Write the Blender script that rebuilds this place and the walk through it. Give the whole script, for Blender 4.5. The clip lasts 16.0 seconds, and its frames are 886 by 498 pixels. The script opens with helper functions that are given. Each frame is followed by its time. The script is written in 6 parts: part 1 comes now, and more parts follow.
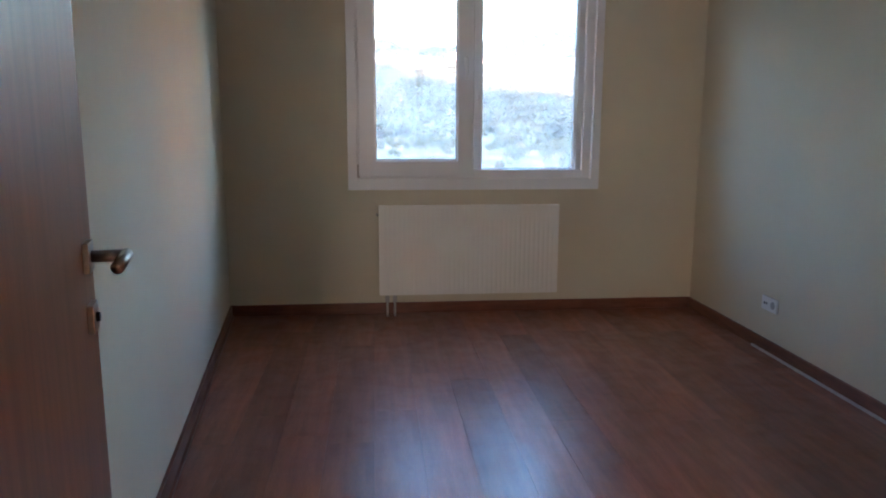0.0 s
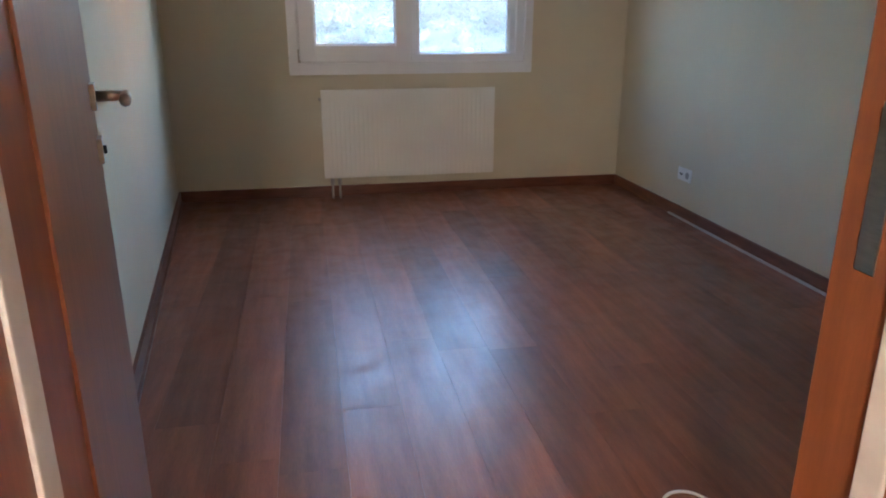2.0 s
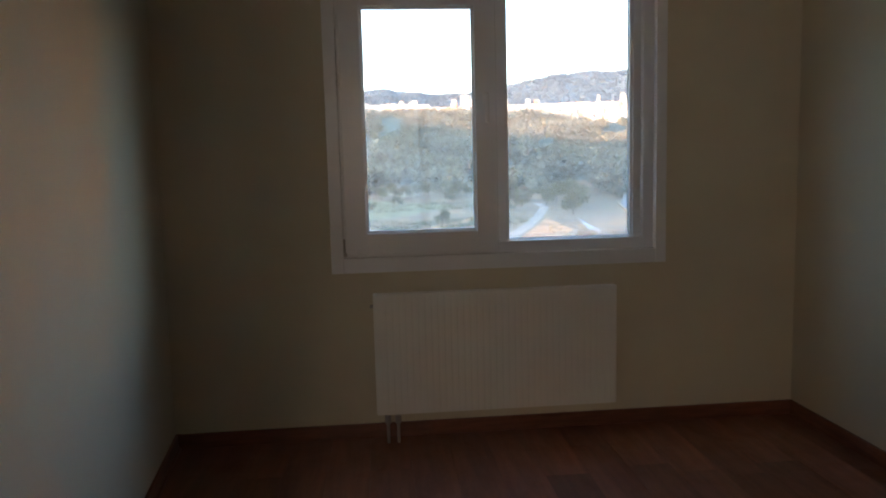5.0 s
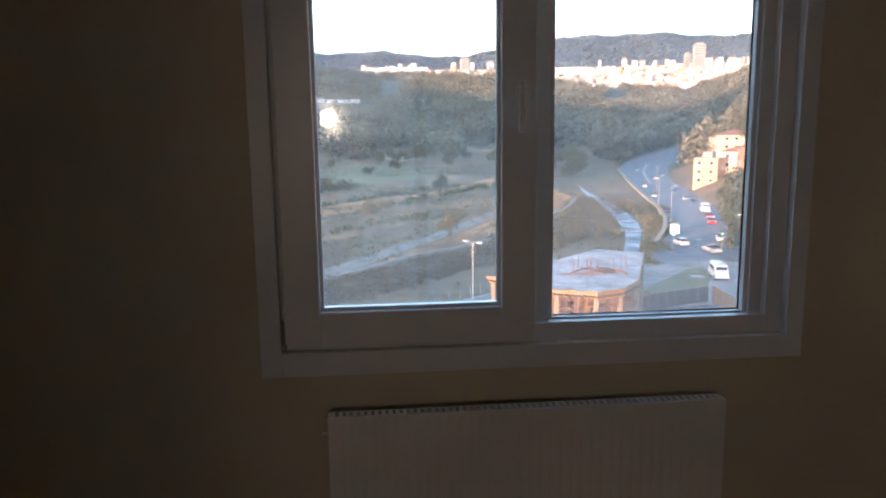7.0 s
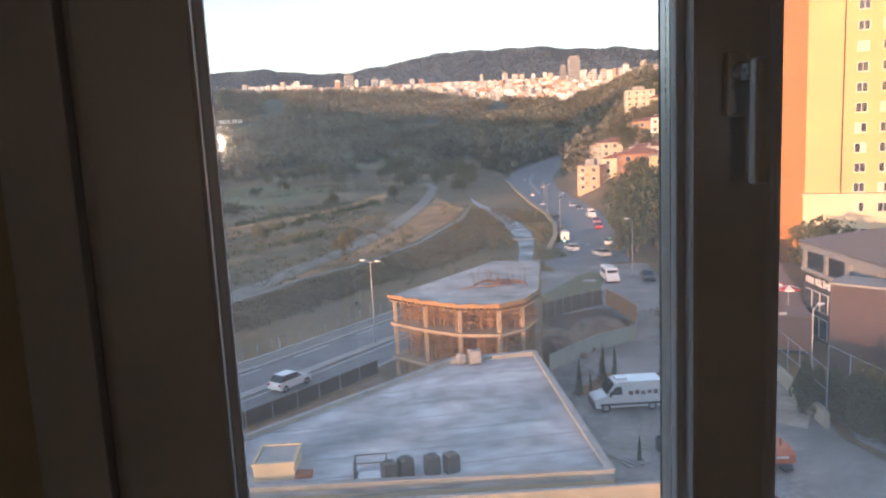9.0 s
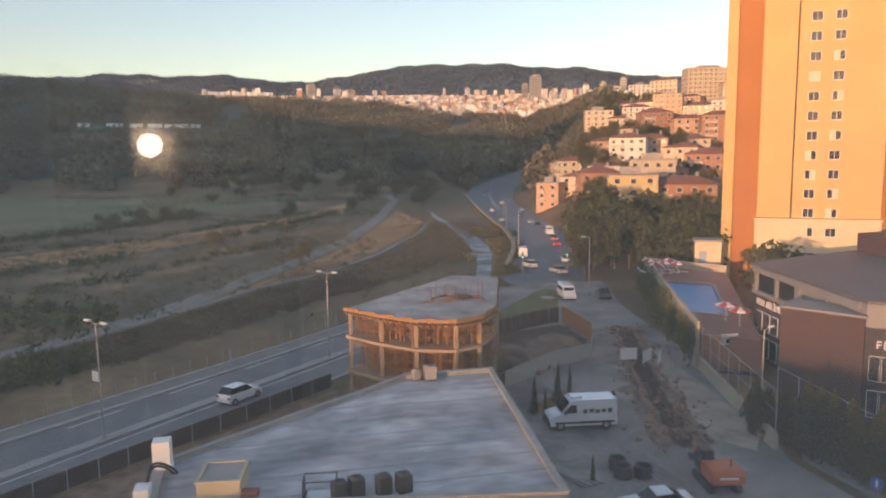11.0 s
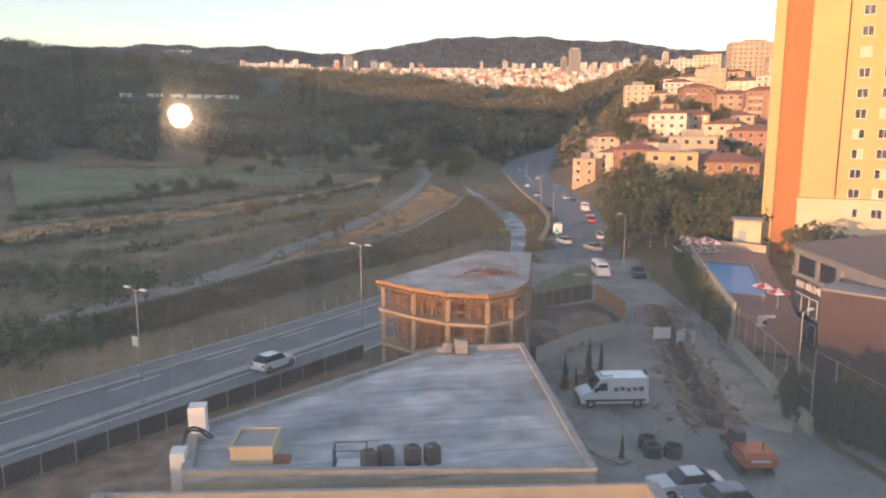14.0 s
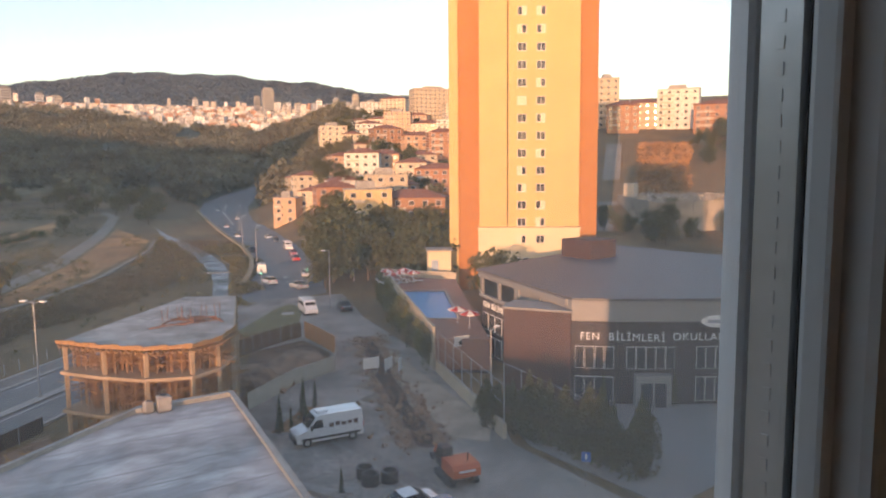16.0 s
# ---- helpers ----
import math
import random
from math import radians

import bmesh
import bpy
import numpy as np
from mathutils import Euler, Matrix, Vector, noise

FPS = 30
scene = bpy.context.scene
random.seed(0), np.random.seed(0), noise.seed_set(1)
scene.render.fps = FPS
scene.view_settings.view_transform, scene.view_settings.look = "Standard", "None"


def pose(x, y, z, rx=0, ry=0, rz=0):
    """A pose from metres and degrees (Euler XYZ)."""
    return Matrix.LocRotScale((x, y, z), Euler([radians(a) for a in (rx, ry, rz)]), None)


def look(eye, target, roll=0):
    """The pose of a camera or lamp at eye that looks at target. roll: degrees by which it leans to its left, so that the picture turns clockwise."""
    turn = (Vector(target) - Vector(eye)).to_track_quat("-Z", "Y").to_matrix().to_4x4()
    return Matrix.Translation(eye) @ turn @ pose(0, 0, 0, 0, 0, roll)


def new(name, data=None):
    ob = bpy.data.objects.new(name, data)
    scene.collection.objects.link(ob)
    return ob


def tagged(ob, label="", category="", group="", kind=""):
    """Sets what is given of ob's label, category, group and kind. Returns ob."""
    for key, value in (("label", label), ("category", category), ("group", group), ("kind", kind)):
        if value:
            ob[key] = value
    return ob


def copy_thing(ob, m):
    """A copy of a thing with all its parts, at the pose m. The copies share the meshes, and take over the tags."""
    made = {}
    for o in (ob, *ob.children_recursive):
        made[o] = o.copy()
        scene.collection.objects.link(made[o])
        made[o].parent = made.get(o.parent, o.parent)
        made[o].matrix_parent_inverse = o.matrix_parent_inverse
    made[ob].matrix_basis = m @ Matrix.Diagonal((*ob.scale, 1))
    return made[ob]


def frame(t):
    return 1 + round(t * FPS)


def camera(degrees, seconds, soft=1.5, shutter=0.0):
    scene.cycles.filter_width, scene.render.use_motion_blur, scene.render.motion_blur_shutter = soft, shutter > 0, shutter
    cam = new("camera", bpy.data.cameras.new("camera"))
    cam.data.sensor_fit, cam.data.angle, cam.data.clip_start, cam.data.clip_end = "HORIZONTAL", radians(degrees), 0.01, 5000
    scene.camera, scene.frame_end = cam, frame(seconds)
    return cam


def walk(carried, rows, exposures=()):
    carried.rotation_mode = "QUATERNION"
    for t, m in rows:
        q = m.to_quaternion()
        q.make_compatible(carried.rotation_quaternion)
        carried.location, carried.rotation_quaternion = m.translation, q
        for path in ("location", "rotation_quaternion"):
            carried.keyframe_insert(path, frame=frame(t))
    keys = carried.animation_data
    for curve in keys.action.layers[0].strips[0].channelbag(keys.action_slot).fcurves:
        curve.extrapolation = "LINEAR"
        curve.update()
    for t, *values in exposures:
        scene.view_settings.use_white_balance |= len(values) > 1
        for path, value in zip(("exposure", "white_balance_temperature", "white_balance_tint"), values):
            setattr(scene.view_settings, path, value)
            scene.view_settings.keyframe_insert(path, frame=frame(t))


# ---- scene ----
cam = camera(63.7, 16.0, soft=1.9)

def view(x, y, z, turn, tilt, lean):
    """An eye's pose from its place, its turn to the right of +y, its tilt upwards and its lean to the left, in degrees."""
    return pose(x, y, z, 0, 0, -turn) @ pose(0, 0, 0, 90 + tilt) @ pose(0, 0, 0, 0, 0, lean)


ROWS = (
    (0.0, view(-0.624, -4.762, 1.284, 5.47, -10.00, 0.21)),
    (0.5, view(-0.640, -4.803, 1.248, 5.32, -13.72, -1.38)),
    (1.0, view(-0.674, -4.882, 1.204, 7.21, -17.50, -1.52)),
    (1.5, view(-0.705, -5.006, 1.189, 9.49, -19.28, -0.15)),
    (2.0, view(-0.695, -5.054, 1.203, 10.62, -17.83, -0.06)),
    (2.5, view(-0.678, -4.903, 1.237, 9.07, -15.29, 0.52)),
    (3.0, view(-0.627, -4.713, 1.284, 4.46, -13.55, 2.83)),
    (3.5, view(-0.612, -4.443, 1.300, 3.87, -10.64, -0.49)),
    (6.0, view(-0.499, -2.832, 1.456, 5.96, -6.06, -0.82)),
    (6.5, view(-0.462, -2.463, 1.536, 4.54, -8.61, 1.67)),
    (7.0, view(-0.445, -2.099, 1.563, 5.30, -9.21, -0.74)),
    (7.5, view(-0.456, -1.741, 1.574, 7.49, -8.69, -1.64)),
    (8.0, view(-0.485, -1.401, 1.610, 9.98, -9.12, -0.30)),
    (8.5, view(-0.563, -1.044, 1.632, 12.73, -8.07, -3.48)),
    (9.0, view(-0.567, -0.753, 1.623, 13.89, -8.25, -2.82)),
    (9.5, view(-0.516, -0.471, 1.652, 15.32, -8.25, -2.29)),
    (10.0, view(-0.481, -0.258, 1.614, 16.52, -8.07, -1.49)),
    (12.5, view(-0.389, -0.138, 1.624, 17.13, -6.31, -0.30)),
    (13.0, view(-0.378, -0.128, 1.624, 15.93, -7.37, -0.01)),
    (13.5, view(-0.364, -0.126, 1.623, 14.35, -8.77, -0.04)),
    (14.0, view(-0.363, -0.131, 1.618, 14.54, -9.36, -0.04)),
    (14.5, view(-0.334, -0.153, 1.619, 15.71, -9.29, 0.20)),
    (15.0, view(-0.342, -0.188, 1.614, 21.83, -9.35, 0.99)),
    (15.5, view(-0.387, -0.169, 1.597, 30.94, -7.91, 0.59)),
    (16.0, view(-0.417, -0.129, 1.607, 38.17, -6.40, -0.54)),
)
EXPOSURES = (
    (0.0, 5.43, 5350, 22), (0.5, 5.23, 5350, 22), (1.5, 5.63, 5400, 20), (3.0, 5.78, 5800, 20), (3.5, 5.40, 5900, 20), (6.0, 3.73, 6000, 20), (7.0, 3.43, 5900, 24), (8.0, 3.01, 5900, 32),
    (9.0, 2.55, 6550, 30), (9.5, 2.40, 6850, 30), (10.0, 2.05, 7050, 31), (12.5, 1.80, 7150, 31), (13.5, 2.07, 7150, 31), (15.0, 2.32, 7150, 31), (16.0, 2.13, 7150, 31),
)
walk(cam, ROWS, EXPOSURES)

# ---- world and sun: low evening sun behind the building, clear sky ----
SUN_TURN, SUN_HEIGHT = 233.0, 4.5   # compass turn from +y clockwise, and height, in degrees
world = bpy.data.worlds.new("evening_sky")
scene.world = world
world.use_nodes = True
wn = world.node_tree.nodes
sky = wn.new("ShaderNodeTexSky")
sky.sky_type = 'NISHITA'
sky.sun_disc = False
sky.sun_elevation = radians(SUN_HEIGHT)
sky.sun_rotation = radians(SUN_TURN)
sky.air_density, sky.dust_density, sky.ozone_density = 1.0, 0.6, 1.6
wn["Background"].inputs["Strength"].default_value = 0.15
world.node_tree.links.new(sky.outputs["Color"], wn["Background"].inputs["Color"])

sun = new("sun", bpy.data.lights.new("sun", 'SUN'))
sun.data.energy, sun.data.angle, sun.data.color = 1.42, radians(0.6), (1.0, 0.58, 0.30)
sa, sh = radians(SUN_TURN), radians(SUN_HEIGHT)
sun_way = Vector((math.sin(sa) * math.cos(sh), math.cos(sa) * math.cos(sh), math.sin(sh)))
sun.matrix_world = look(sun_way * 100, (0, 0, 0))


# ---- materials ----
def mat(name, color, rough=0.6, metal=0.0, var=0.12, scale=8.0, bump=0.0, bump_scale=None, fine=0.0, fine_scale=60.0,
        color2=None, stretch=(1, 1, 1), spec=0.5, island=0.0, coat=0.0, rough_var=0.0):
    """A surface with two scales of variation, relief and, where island is set, a shade of its own for each piece."""
    m = bpy.data.materials.new(name)
    m.use_nodes = True
    nt = m.node_tree
    n, l = nt.nodes, nt.links
    b = n["Principled BSDF"]
    b.inputs["Roughness"].default_value = rough
    b.inputs["Metallic"].default_value = metal
    b.inputs["Specular IOR Level"].default_value = spec
    b.inputs["Coat Weight"].default_value = coat
    co = n.new("ShaderNodeTexCoord")
    mp = n.new("ShaderNodeMapping")
    mp.inputs["Scale"].default_value = stretch
    l.new(co.outputs["Object"], mp.inputs["Vector"])
    n1 = n.new("ShaderNodeTexNoise")
    n1.inputs["Scale"].default_value = scale
    n1.inputs["Detail"].default_value = 5
    l.new(mp.outputs["Vector"], n1.inputs["Vector"])
    ramp = n.new("ShaderNodeValToRGB")
    c1 = tuple(max(0, c * (1 - var)) for c in color[:3])
    c2 = tuple(min(1, c * (1 + var)) for c in color[:3]) if color2 is None else color2
    ramp.color_ramp.elements[0].color = (*c1, 1)
    ramp.color_ramp.elements[1].color = (*c2, 1)
    ramp.color_ramp.elements[0].position, ramp.color_ramp.elements[1].position = 0.3, 0.7
    l.new(n1.outputs["Fac"], ramp.inputs["Fac"])
    out = ramp.outputs["Color"]
    n2 = n.new("ShaderNodeTexNoise")
    n2.inputs["Scale"].default_value = fine_scale
    n2.inputs["Detail"].default_value = 4
    l.new(mp.outputs["Vector"], n2.inputs["Vector"])
    if fine:
        mx = n.new("ShaderNodeMix")
        mx.data_type, mx.blend_type = 'RGBA', 'OVERLAY'
        mx.inputs["Factor"].default_value = fine
        l.new(out, mx.inputs["A"])
        l.new(n2.outputs["Fac"], mx.inputs["B"])
        out = mx.outputs["Result"]
    if island:
        info = n.new("ShaderNodeObjectInfo")
        geo = n.new("ShaderNodeNewGeometry")
        add = n.new("ShaderNodeMath")
        l.new(info.outputs["Random"], add.inputs[0])
        l.new(geo.outputs["Random Per Island"], add.inputs[1])
        fr = n.new("ShaderNodeMath")
        fr.operation = 'FRACT'
        l.new(add.outputs[0], fr.inputs[0])
        mr = n.new("ShaderNodeMapRange")
        mr.inputs["To Min"].default_value, mr.inputs["To Max"].default_value = 1 - island, 1 + island
        l.new(fr.outputs[0], mr.inputs["Value"])
        hs = n.new("ShaderNodeHueSaturation")
        l.new(mr.outputs["Result"], hs.inputs["Value"])
        l.new(out, hs.inputs["Color"])
        out = hs.outputs["Color"]
    l.new(out, b.inputs["Base Color"])
    if rough_var:
        rr = n.new("ShaderNodeMapRange")
        rr.inputs["To Min"].default_value, rr.inputs["To Max"].default_value = max(0.02, rough - rough_var), min(1, rough + rough_var)
        l.new(n1.outputs["Fac"], rr.inputs["Value"])
        l.new(rr.outputs["Result"], b.inputs["Roughness"])
    if bump:
        bp = n.new("ShaderNodeBump")
        bp.inputs["Strength"].default_value = bump
        bp.inputs["Distance"].default_value = bump_scale or 0.01
        l.new(n2.outputs["Fac"], bp.inputs["Height"])
        l.new(bp.outputs["Normal"], b.inputs["Normal"])
    return m


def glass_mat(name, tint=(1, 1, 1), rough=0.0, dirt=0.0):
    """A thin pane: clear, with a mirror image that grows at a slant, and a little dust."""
    m = bpy.data.materials.new(name)
    m.use_nodes = True
    n, l = m.node_tree.nodes, m.node_tree.links
    n.remove(n["Principled BSDF"])
    tr = n.new("ShaderNodeBsdfTransparent")
    tr.inputs["Color"].default_value = (*tint, 1)
    gl = n.new("ShaderNodeBsdfGlossy")
    gl.inputs["Roughness"].default_value = rough
    lw = n.new("ShaderNodeLayerWeight")
    pw = n.new("ShaderNodeMath")
    pw.operation, pw.inputs[1].default_value = 'POWER', 5.0
    l.new(lw.outputs["Facing"], pw.inputs[0])
    fr = n.new("ShaderNodeMapRange")
    fr.inputs["To Min"].default_value, fr.inputs["To Max"].default_value = 0.03, 0.85
    l.new(pw.outputs[0], fr.inputs["Value"])
    mx = n.new("ShaderNodeMixShader")
    l.new(fr.outputs[0], mx.inputs[0])
    l.new(tr.outputs[0], mx.inputs[1])
    l.new(gl.outputs[0], mx.inputs[2])
    last = mx.outputs[0]
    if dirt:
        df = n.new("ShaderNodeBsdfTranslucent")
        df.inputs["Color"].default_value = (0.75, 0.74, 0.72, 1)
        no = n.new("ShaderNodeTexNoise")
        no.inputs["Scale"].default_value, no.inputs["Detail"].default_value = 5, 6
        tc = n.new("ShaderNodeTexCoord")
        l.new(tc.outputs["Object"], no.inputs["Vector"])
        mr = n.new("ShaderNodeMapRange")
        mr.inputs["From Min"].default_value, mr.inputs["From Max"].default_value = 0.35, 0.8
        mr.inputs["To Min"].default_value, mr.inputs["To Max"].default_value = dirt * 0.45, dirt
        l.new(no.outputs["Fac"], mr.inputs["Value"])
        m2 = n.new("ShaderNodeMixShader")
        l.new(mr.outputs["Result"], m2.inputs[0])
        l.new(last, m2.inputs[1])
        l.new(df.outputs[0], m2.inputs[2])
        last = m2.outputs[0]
    l.new(last, n["Material Output"].inputs["Surface"])
    return m


def glow_mat(name, color, strength):
    m = bpy.data.materials.new(name)
    m.use_nodes = True
    b = m.node_tree.nodes["Principled BSDF"]
    b.inputs["Emission Color"].default_value = (*color, 1)
    b.inputs["Emission Strength"].default_value = strength
    return m


# ---- small builders ----
def add_box(bm, x0, x1, y0, y1, z0, z1, bevel=0.0):
    r = bmesh.ops.create_cube(bm, size=1)
    bmesh.ops.scale(bm, vec=(x1 - x0, y1 - y0, z1 - z0), verts=r["verts"])
    bmesh.ops.translate(bm, vec=((x0 + x1) / 2, (y0 + y1) / 2, (z0 + z1) / 2), verts=r["verts"])
    if bevel:
        es = list({e for v in r["verts"] for e in v.link_edges})
        bmesh.ops.bevel(bm, geom=es, offset=bevel, segments=2, affect='EDGES', profile=0.6)
    return bm


def box(x0, x1, y0, y1, z0, z1, bevel=0.0):
    return add_box(bmesh.new(), x0, x1, y0, y1, z0, z1, bevel)


def add_cyl(bm, a, b, r0, r1=None, seg=12):
    """A tapered rod from a to b."""
    a, b = Vector(a), Vector(b)
    m = Matrix.Translation((a + b) / 2) @ (b - a).to_track_quat('Z', 'Y').to_matrix().to_4x4()
    bmesh.ops.create_cone(bm, cap_ends=True, segments=seg, radius1=r0, radius2=r0 if r1 is None else r1, depth=(b - a).length, matrix=m)
    return bm


def cyl(a, b, r0, r1=None, seg=12):
    return add_cyl(bmesh.new(), a, b, r0, r1, seg)


def add_prism(bm, ring, z0, z1):
    """An upright prism over a ring of (x, y) corners."""
    lo = [bm.verts.new((x, y, z0)) for x, y in ring]
    hi = [bm.verts.new((x, y, z1)) for x, y in ring]
    k = len(ring)
    bm.faces.new(lo[::-1])
    bm.faces.new(hi)
    for i in range(k):
        bm.faces.new((lo[i], lo[(i + 1) % k], hi[(i + 1) % k], hi[i]))
    bmesh.ops.recalc_face_normals(bm, faces=bm.faces)
    return bm


def prism(ring, z0, z1):
    return add_prism(bmesh.new(), ring, z0, z1)


def mesh_of(name, bm, material, smooth=False):
    me = bpy.data.meshes.new(name)
    bm.to_mesh(me)
    bm.free()
    for m in (material if isinstance(material, (list, tuple)) else [material]):
        me.materials.append(m)
    if smooth:
        me.polygons.foreach_set("use_smooth", [True] * len(me.polygons))
    return me


def part(name, bm, material, parent=None, label="", smooth=False):
    ob = new(name, mesh_of(name, bm, material, smooth))
    if parent is not None:
        ob.parent = parent
    return tagged(ob, label)


def thing(name, label, category, group="", m=None):
    ob = new(name)
    ob.empty_display_size = 0.2
    if m is not None:
        ob.matrix_world = m
    return tagged(ob, label, category, group)


def structure(name, bm, material, label, category="", smooth=False):
    return tagged(part(name, bm, material, None, label, smooth), "", category, "", "structure")


def soup(name, verts, faces, materials, parent=None, smooth=False):
    """One mesh from arrays of corners and faces."""
    me = bpy.data.meshes.new(name)
    me.from_pydata(verts, [], faces)
    for m in (materials if isinstance(materials, (list, tuple)) else [materials]):
        me.materials.append(m)
    if smooth:
        me.polygons.foreach_set("use_smooth", [True] * len(me.polygons))
    me.update()
    ob = new(name, me)
    if parent is not None:
        ob.parent = parent
    return ob


# ---- room surfaces ----
M_WALL = mat("cream_wall_paint", (0.64, 0.575, 0.43), 0.75, var=0.03, scale=2.0, bump=0.12, bump_scale=0.002, fine_scale=180, fine=0.04)
M_CEIL = mat("white_ceiling_paint", (0.8, 0.79, 0.76), 0.8, var=0.03, scale=2, bump=0.1, bump_scale=0.002, fine_scale=150)
M_BASE = mat("red_brown_skirting", (0.17, 0.062, 0.034), 0.35, var=0.25, scale=6, stretch=(1, 1, 8), fine=0.2)
M_DOOR = mat("walnut_door_veneer", (0.225, 0.088, 0.040), 0.38, var=0.22, scale=3.0, stretch=(14, 14, 0.8), fine=0.25, fine_scale=40, bump=0.05, bump_scale=0.001)
M_JAMB = mat("orange_brown_door_frame", (0.21, 0.070, 0.025), 0.35, var=0.18, scale=3, stretch=(14, 14, 0.8), fine=0.2)
M_PVC = mat("white_window_plastic", (0.78, 0.78, 0.78), 0.32, var=0.03, scale=3, fine=0.03, bump=0.02, bump_scale=0.001)
M_RUBBER = mat("black_rubber_gasket", (0.02, 0.02, 0.02), 0.6, var=0.2)
M_ALU = mat("aluminium_spacer", (0.6, 0.6, 0.6), 0.3, metal=1.0, var=0.1, scale=80)
M_RAD = mat("white_radiator_enamel", (0.80, 0.78, 0.72), 0.35, var=0.03, scale=4, fine=0.03)
M_RADIN = mat("grey_radiator_inside", (0.22, 0.22, 0.21), 0.7, var=0.2)
M_STEEL = mat("brushed_steel", (0.42, 0.40, 0.37), 0.33, metal=1.0, var=0.1, scale=40, stretch=(1, 1, 6))
M_PLASTIC = mat("white_plastic", (0.8, 0.79, 0.76), 0.35, var=0.02)
# near-black colour standing for the shade inside holes; none are cut
M_DARK = mat("black_hole_shade", (0.015, 0.015, 0.015), 0.7, var=0.1)
M_SEAL = mat("grey_rubber_seal", (0.55, 0.54, 0.52), 0.6, var=0.08, scale=20)
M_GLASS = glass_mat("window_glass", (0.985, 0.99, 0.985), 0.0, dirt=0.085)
M_COPPER = mat("grey_heating_pipe", (0.5, 0.48, 0.45), 0.35, metal=0.6, var=0.1)


def plank_mat():
    m = mat("red_brown_laminate", (0.235, 0.084, 0.046), 0.23, var=0.28, scale=2.2, stretch=(9, 0.9, 1), fine=0.3, fine_scale=30, island=0.22,
            bump=0.04, bump_scale=0.001, spec=0.5)
    n, l = m.node_tree.nodes, m.node_tree.links
    # dried mop marks and dust: rougher, slightly paler smears
    tc = n.new("ShaderNodeTexCoord")
    geo = n.new("ShaderNodeNewGeometry")
    w = n.new("ShaderNodeTexNoise")
    w.inputs["Scale"].default_value, w.inputs["Detail"].default_value, w.inputs["Distortion"].default_value = 9.0, 4, 0.4
    l.new(geo.outputs["Position"], w.inputs["Vector"])
    r = n.new("ShaderNodeMapRange")
    r.inputs["From Min"].default_value, r.inputs["From Max"].default_value = 0.36, 0.68
    r.inputs["To Min"].default_value, r.inputs["To Max"].default_value = 0.29, 0.44
    l.new(w.outputs["Fac"], r.inputs["Value"])
    l.new(r.outputs["Result"], n["Principled BSDF"].inputs["Roughness"])
    return m


M_PLANK = plank_mat()
M_PLANKGAP = mat("dark_plank_joint", (0.05, 0.02, 0.012), 0.6, var=0.2)

# ---- the room: window wall at y = 0, door wall at y = -4.35 ----
XL, XR, YD, CEIL = -1.60, 1.60, -4.35, 2.62
HALL_Y, HALL_XL, HALL_XR = -6.3, -2.2, 1.4
WX0, WX1, WZ0, WZ1 = -0.745, 0.845, 0.915, 2.25      # window hole
DX0, DX1, DZ1 = -0.965, -0.065, 2.12                   # door hole
WX_S = -1.17                                          # the west wall runs in towards the door
T = 0.19                                               # outer wall


def wall_with_hole(name, x0, x1, y0, y1, z0, z1, hx0, hx1, hz0, hz1, material, label):
    bm = bmesh.new()
    add_box(bm, x0, hx0, y0, y1, z0, z1)
    add_box(bm, hx1, x1, y0, y1, z0, z1)
    if hz0 > z0:
        add_box(bm, hx0, hx1, y0, y1, z0, hz0)
    add_box(bm, hx0, hx1, y0, y1, hz1, z1)
    return structure(name, bm, material, label, "wall")


wall_with_hole("wall_north", XL - 0.6, XR + 0.15, 0, T, -0.02, CEIL, WX0, WX1, WZ0, WZ1, M_WALL, "cream painted wall with a wide window opening")
wall_with_hole("wall_south", HALL_XL, XR + 0.15, YD - 0.2, YD, 0, CEIL, DX0, DX1, 0, DZ1, M_WALL, "cream painted wall with a doorway")
structure("wall_west", prism([(XL - 0.6, YD), (XL - 0.6, 0), (XL, 0), (WX_S, YD)], -0.02, CEIL), M_WALL, "plain cream painted side wall", "wall")
structure("wall_east", box(XR, XR + 0.15, YD, 0, -0.02, CEIL), M_WALL, "plain cream painted side wall with a socket", "wall")
structure("wall_hall_back", box(HALL_XL, HALL_XR, HALL_Y - 0.15, HALL_Y, 0, CEIL), M_WALL, "plain cream hall wall with a lamp", "wall")
structure("wall_hall_west", box(HALL_XL - 0.15, HALL_XL, HALL_Y, YD, 0, CEIL), M_WALL, "plain cream hall end wall", "wall")
structure("wall_hall_east", box(HALL_XR, HALL_XR + 0.15, HALL_Y, YD - 0.2, 0, CEIL), M_WALL, "plain cream hall end wall", "wall")
structure("ceiling", box(HALL_XL - 0.15, XR + 0.15, HALL_Y - 0.15, T, CEIL, CEIL + 0.2), M_CEIL, "plain white painted ceiling", "ceiling")
floor = structure("floor", box(HALL_XL - 0.15, XR + 0.15, HALL_Y - 0.15, T, -0.25, -0.012), M_PLANKGAP, "red-brown laminate plank floor with dull dried mop marks", "floor")

# skirting boards, with the thin pale quarter strip at the east wall's foot


def skirting(name, x0, x1, y0, y1, label):
    bm = box(x0, x1, y0, y1, 0.0, 0.075, 0.003)
    return structure(name, bm, M_BASE, label, "skirting board")


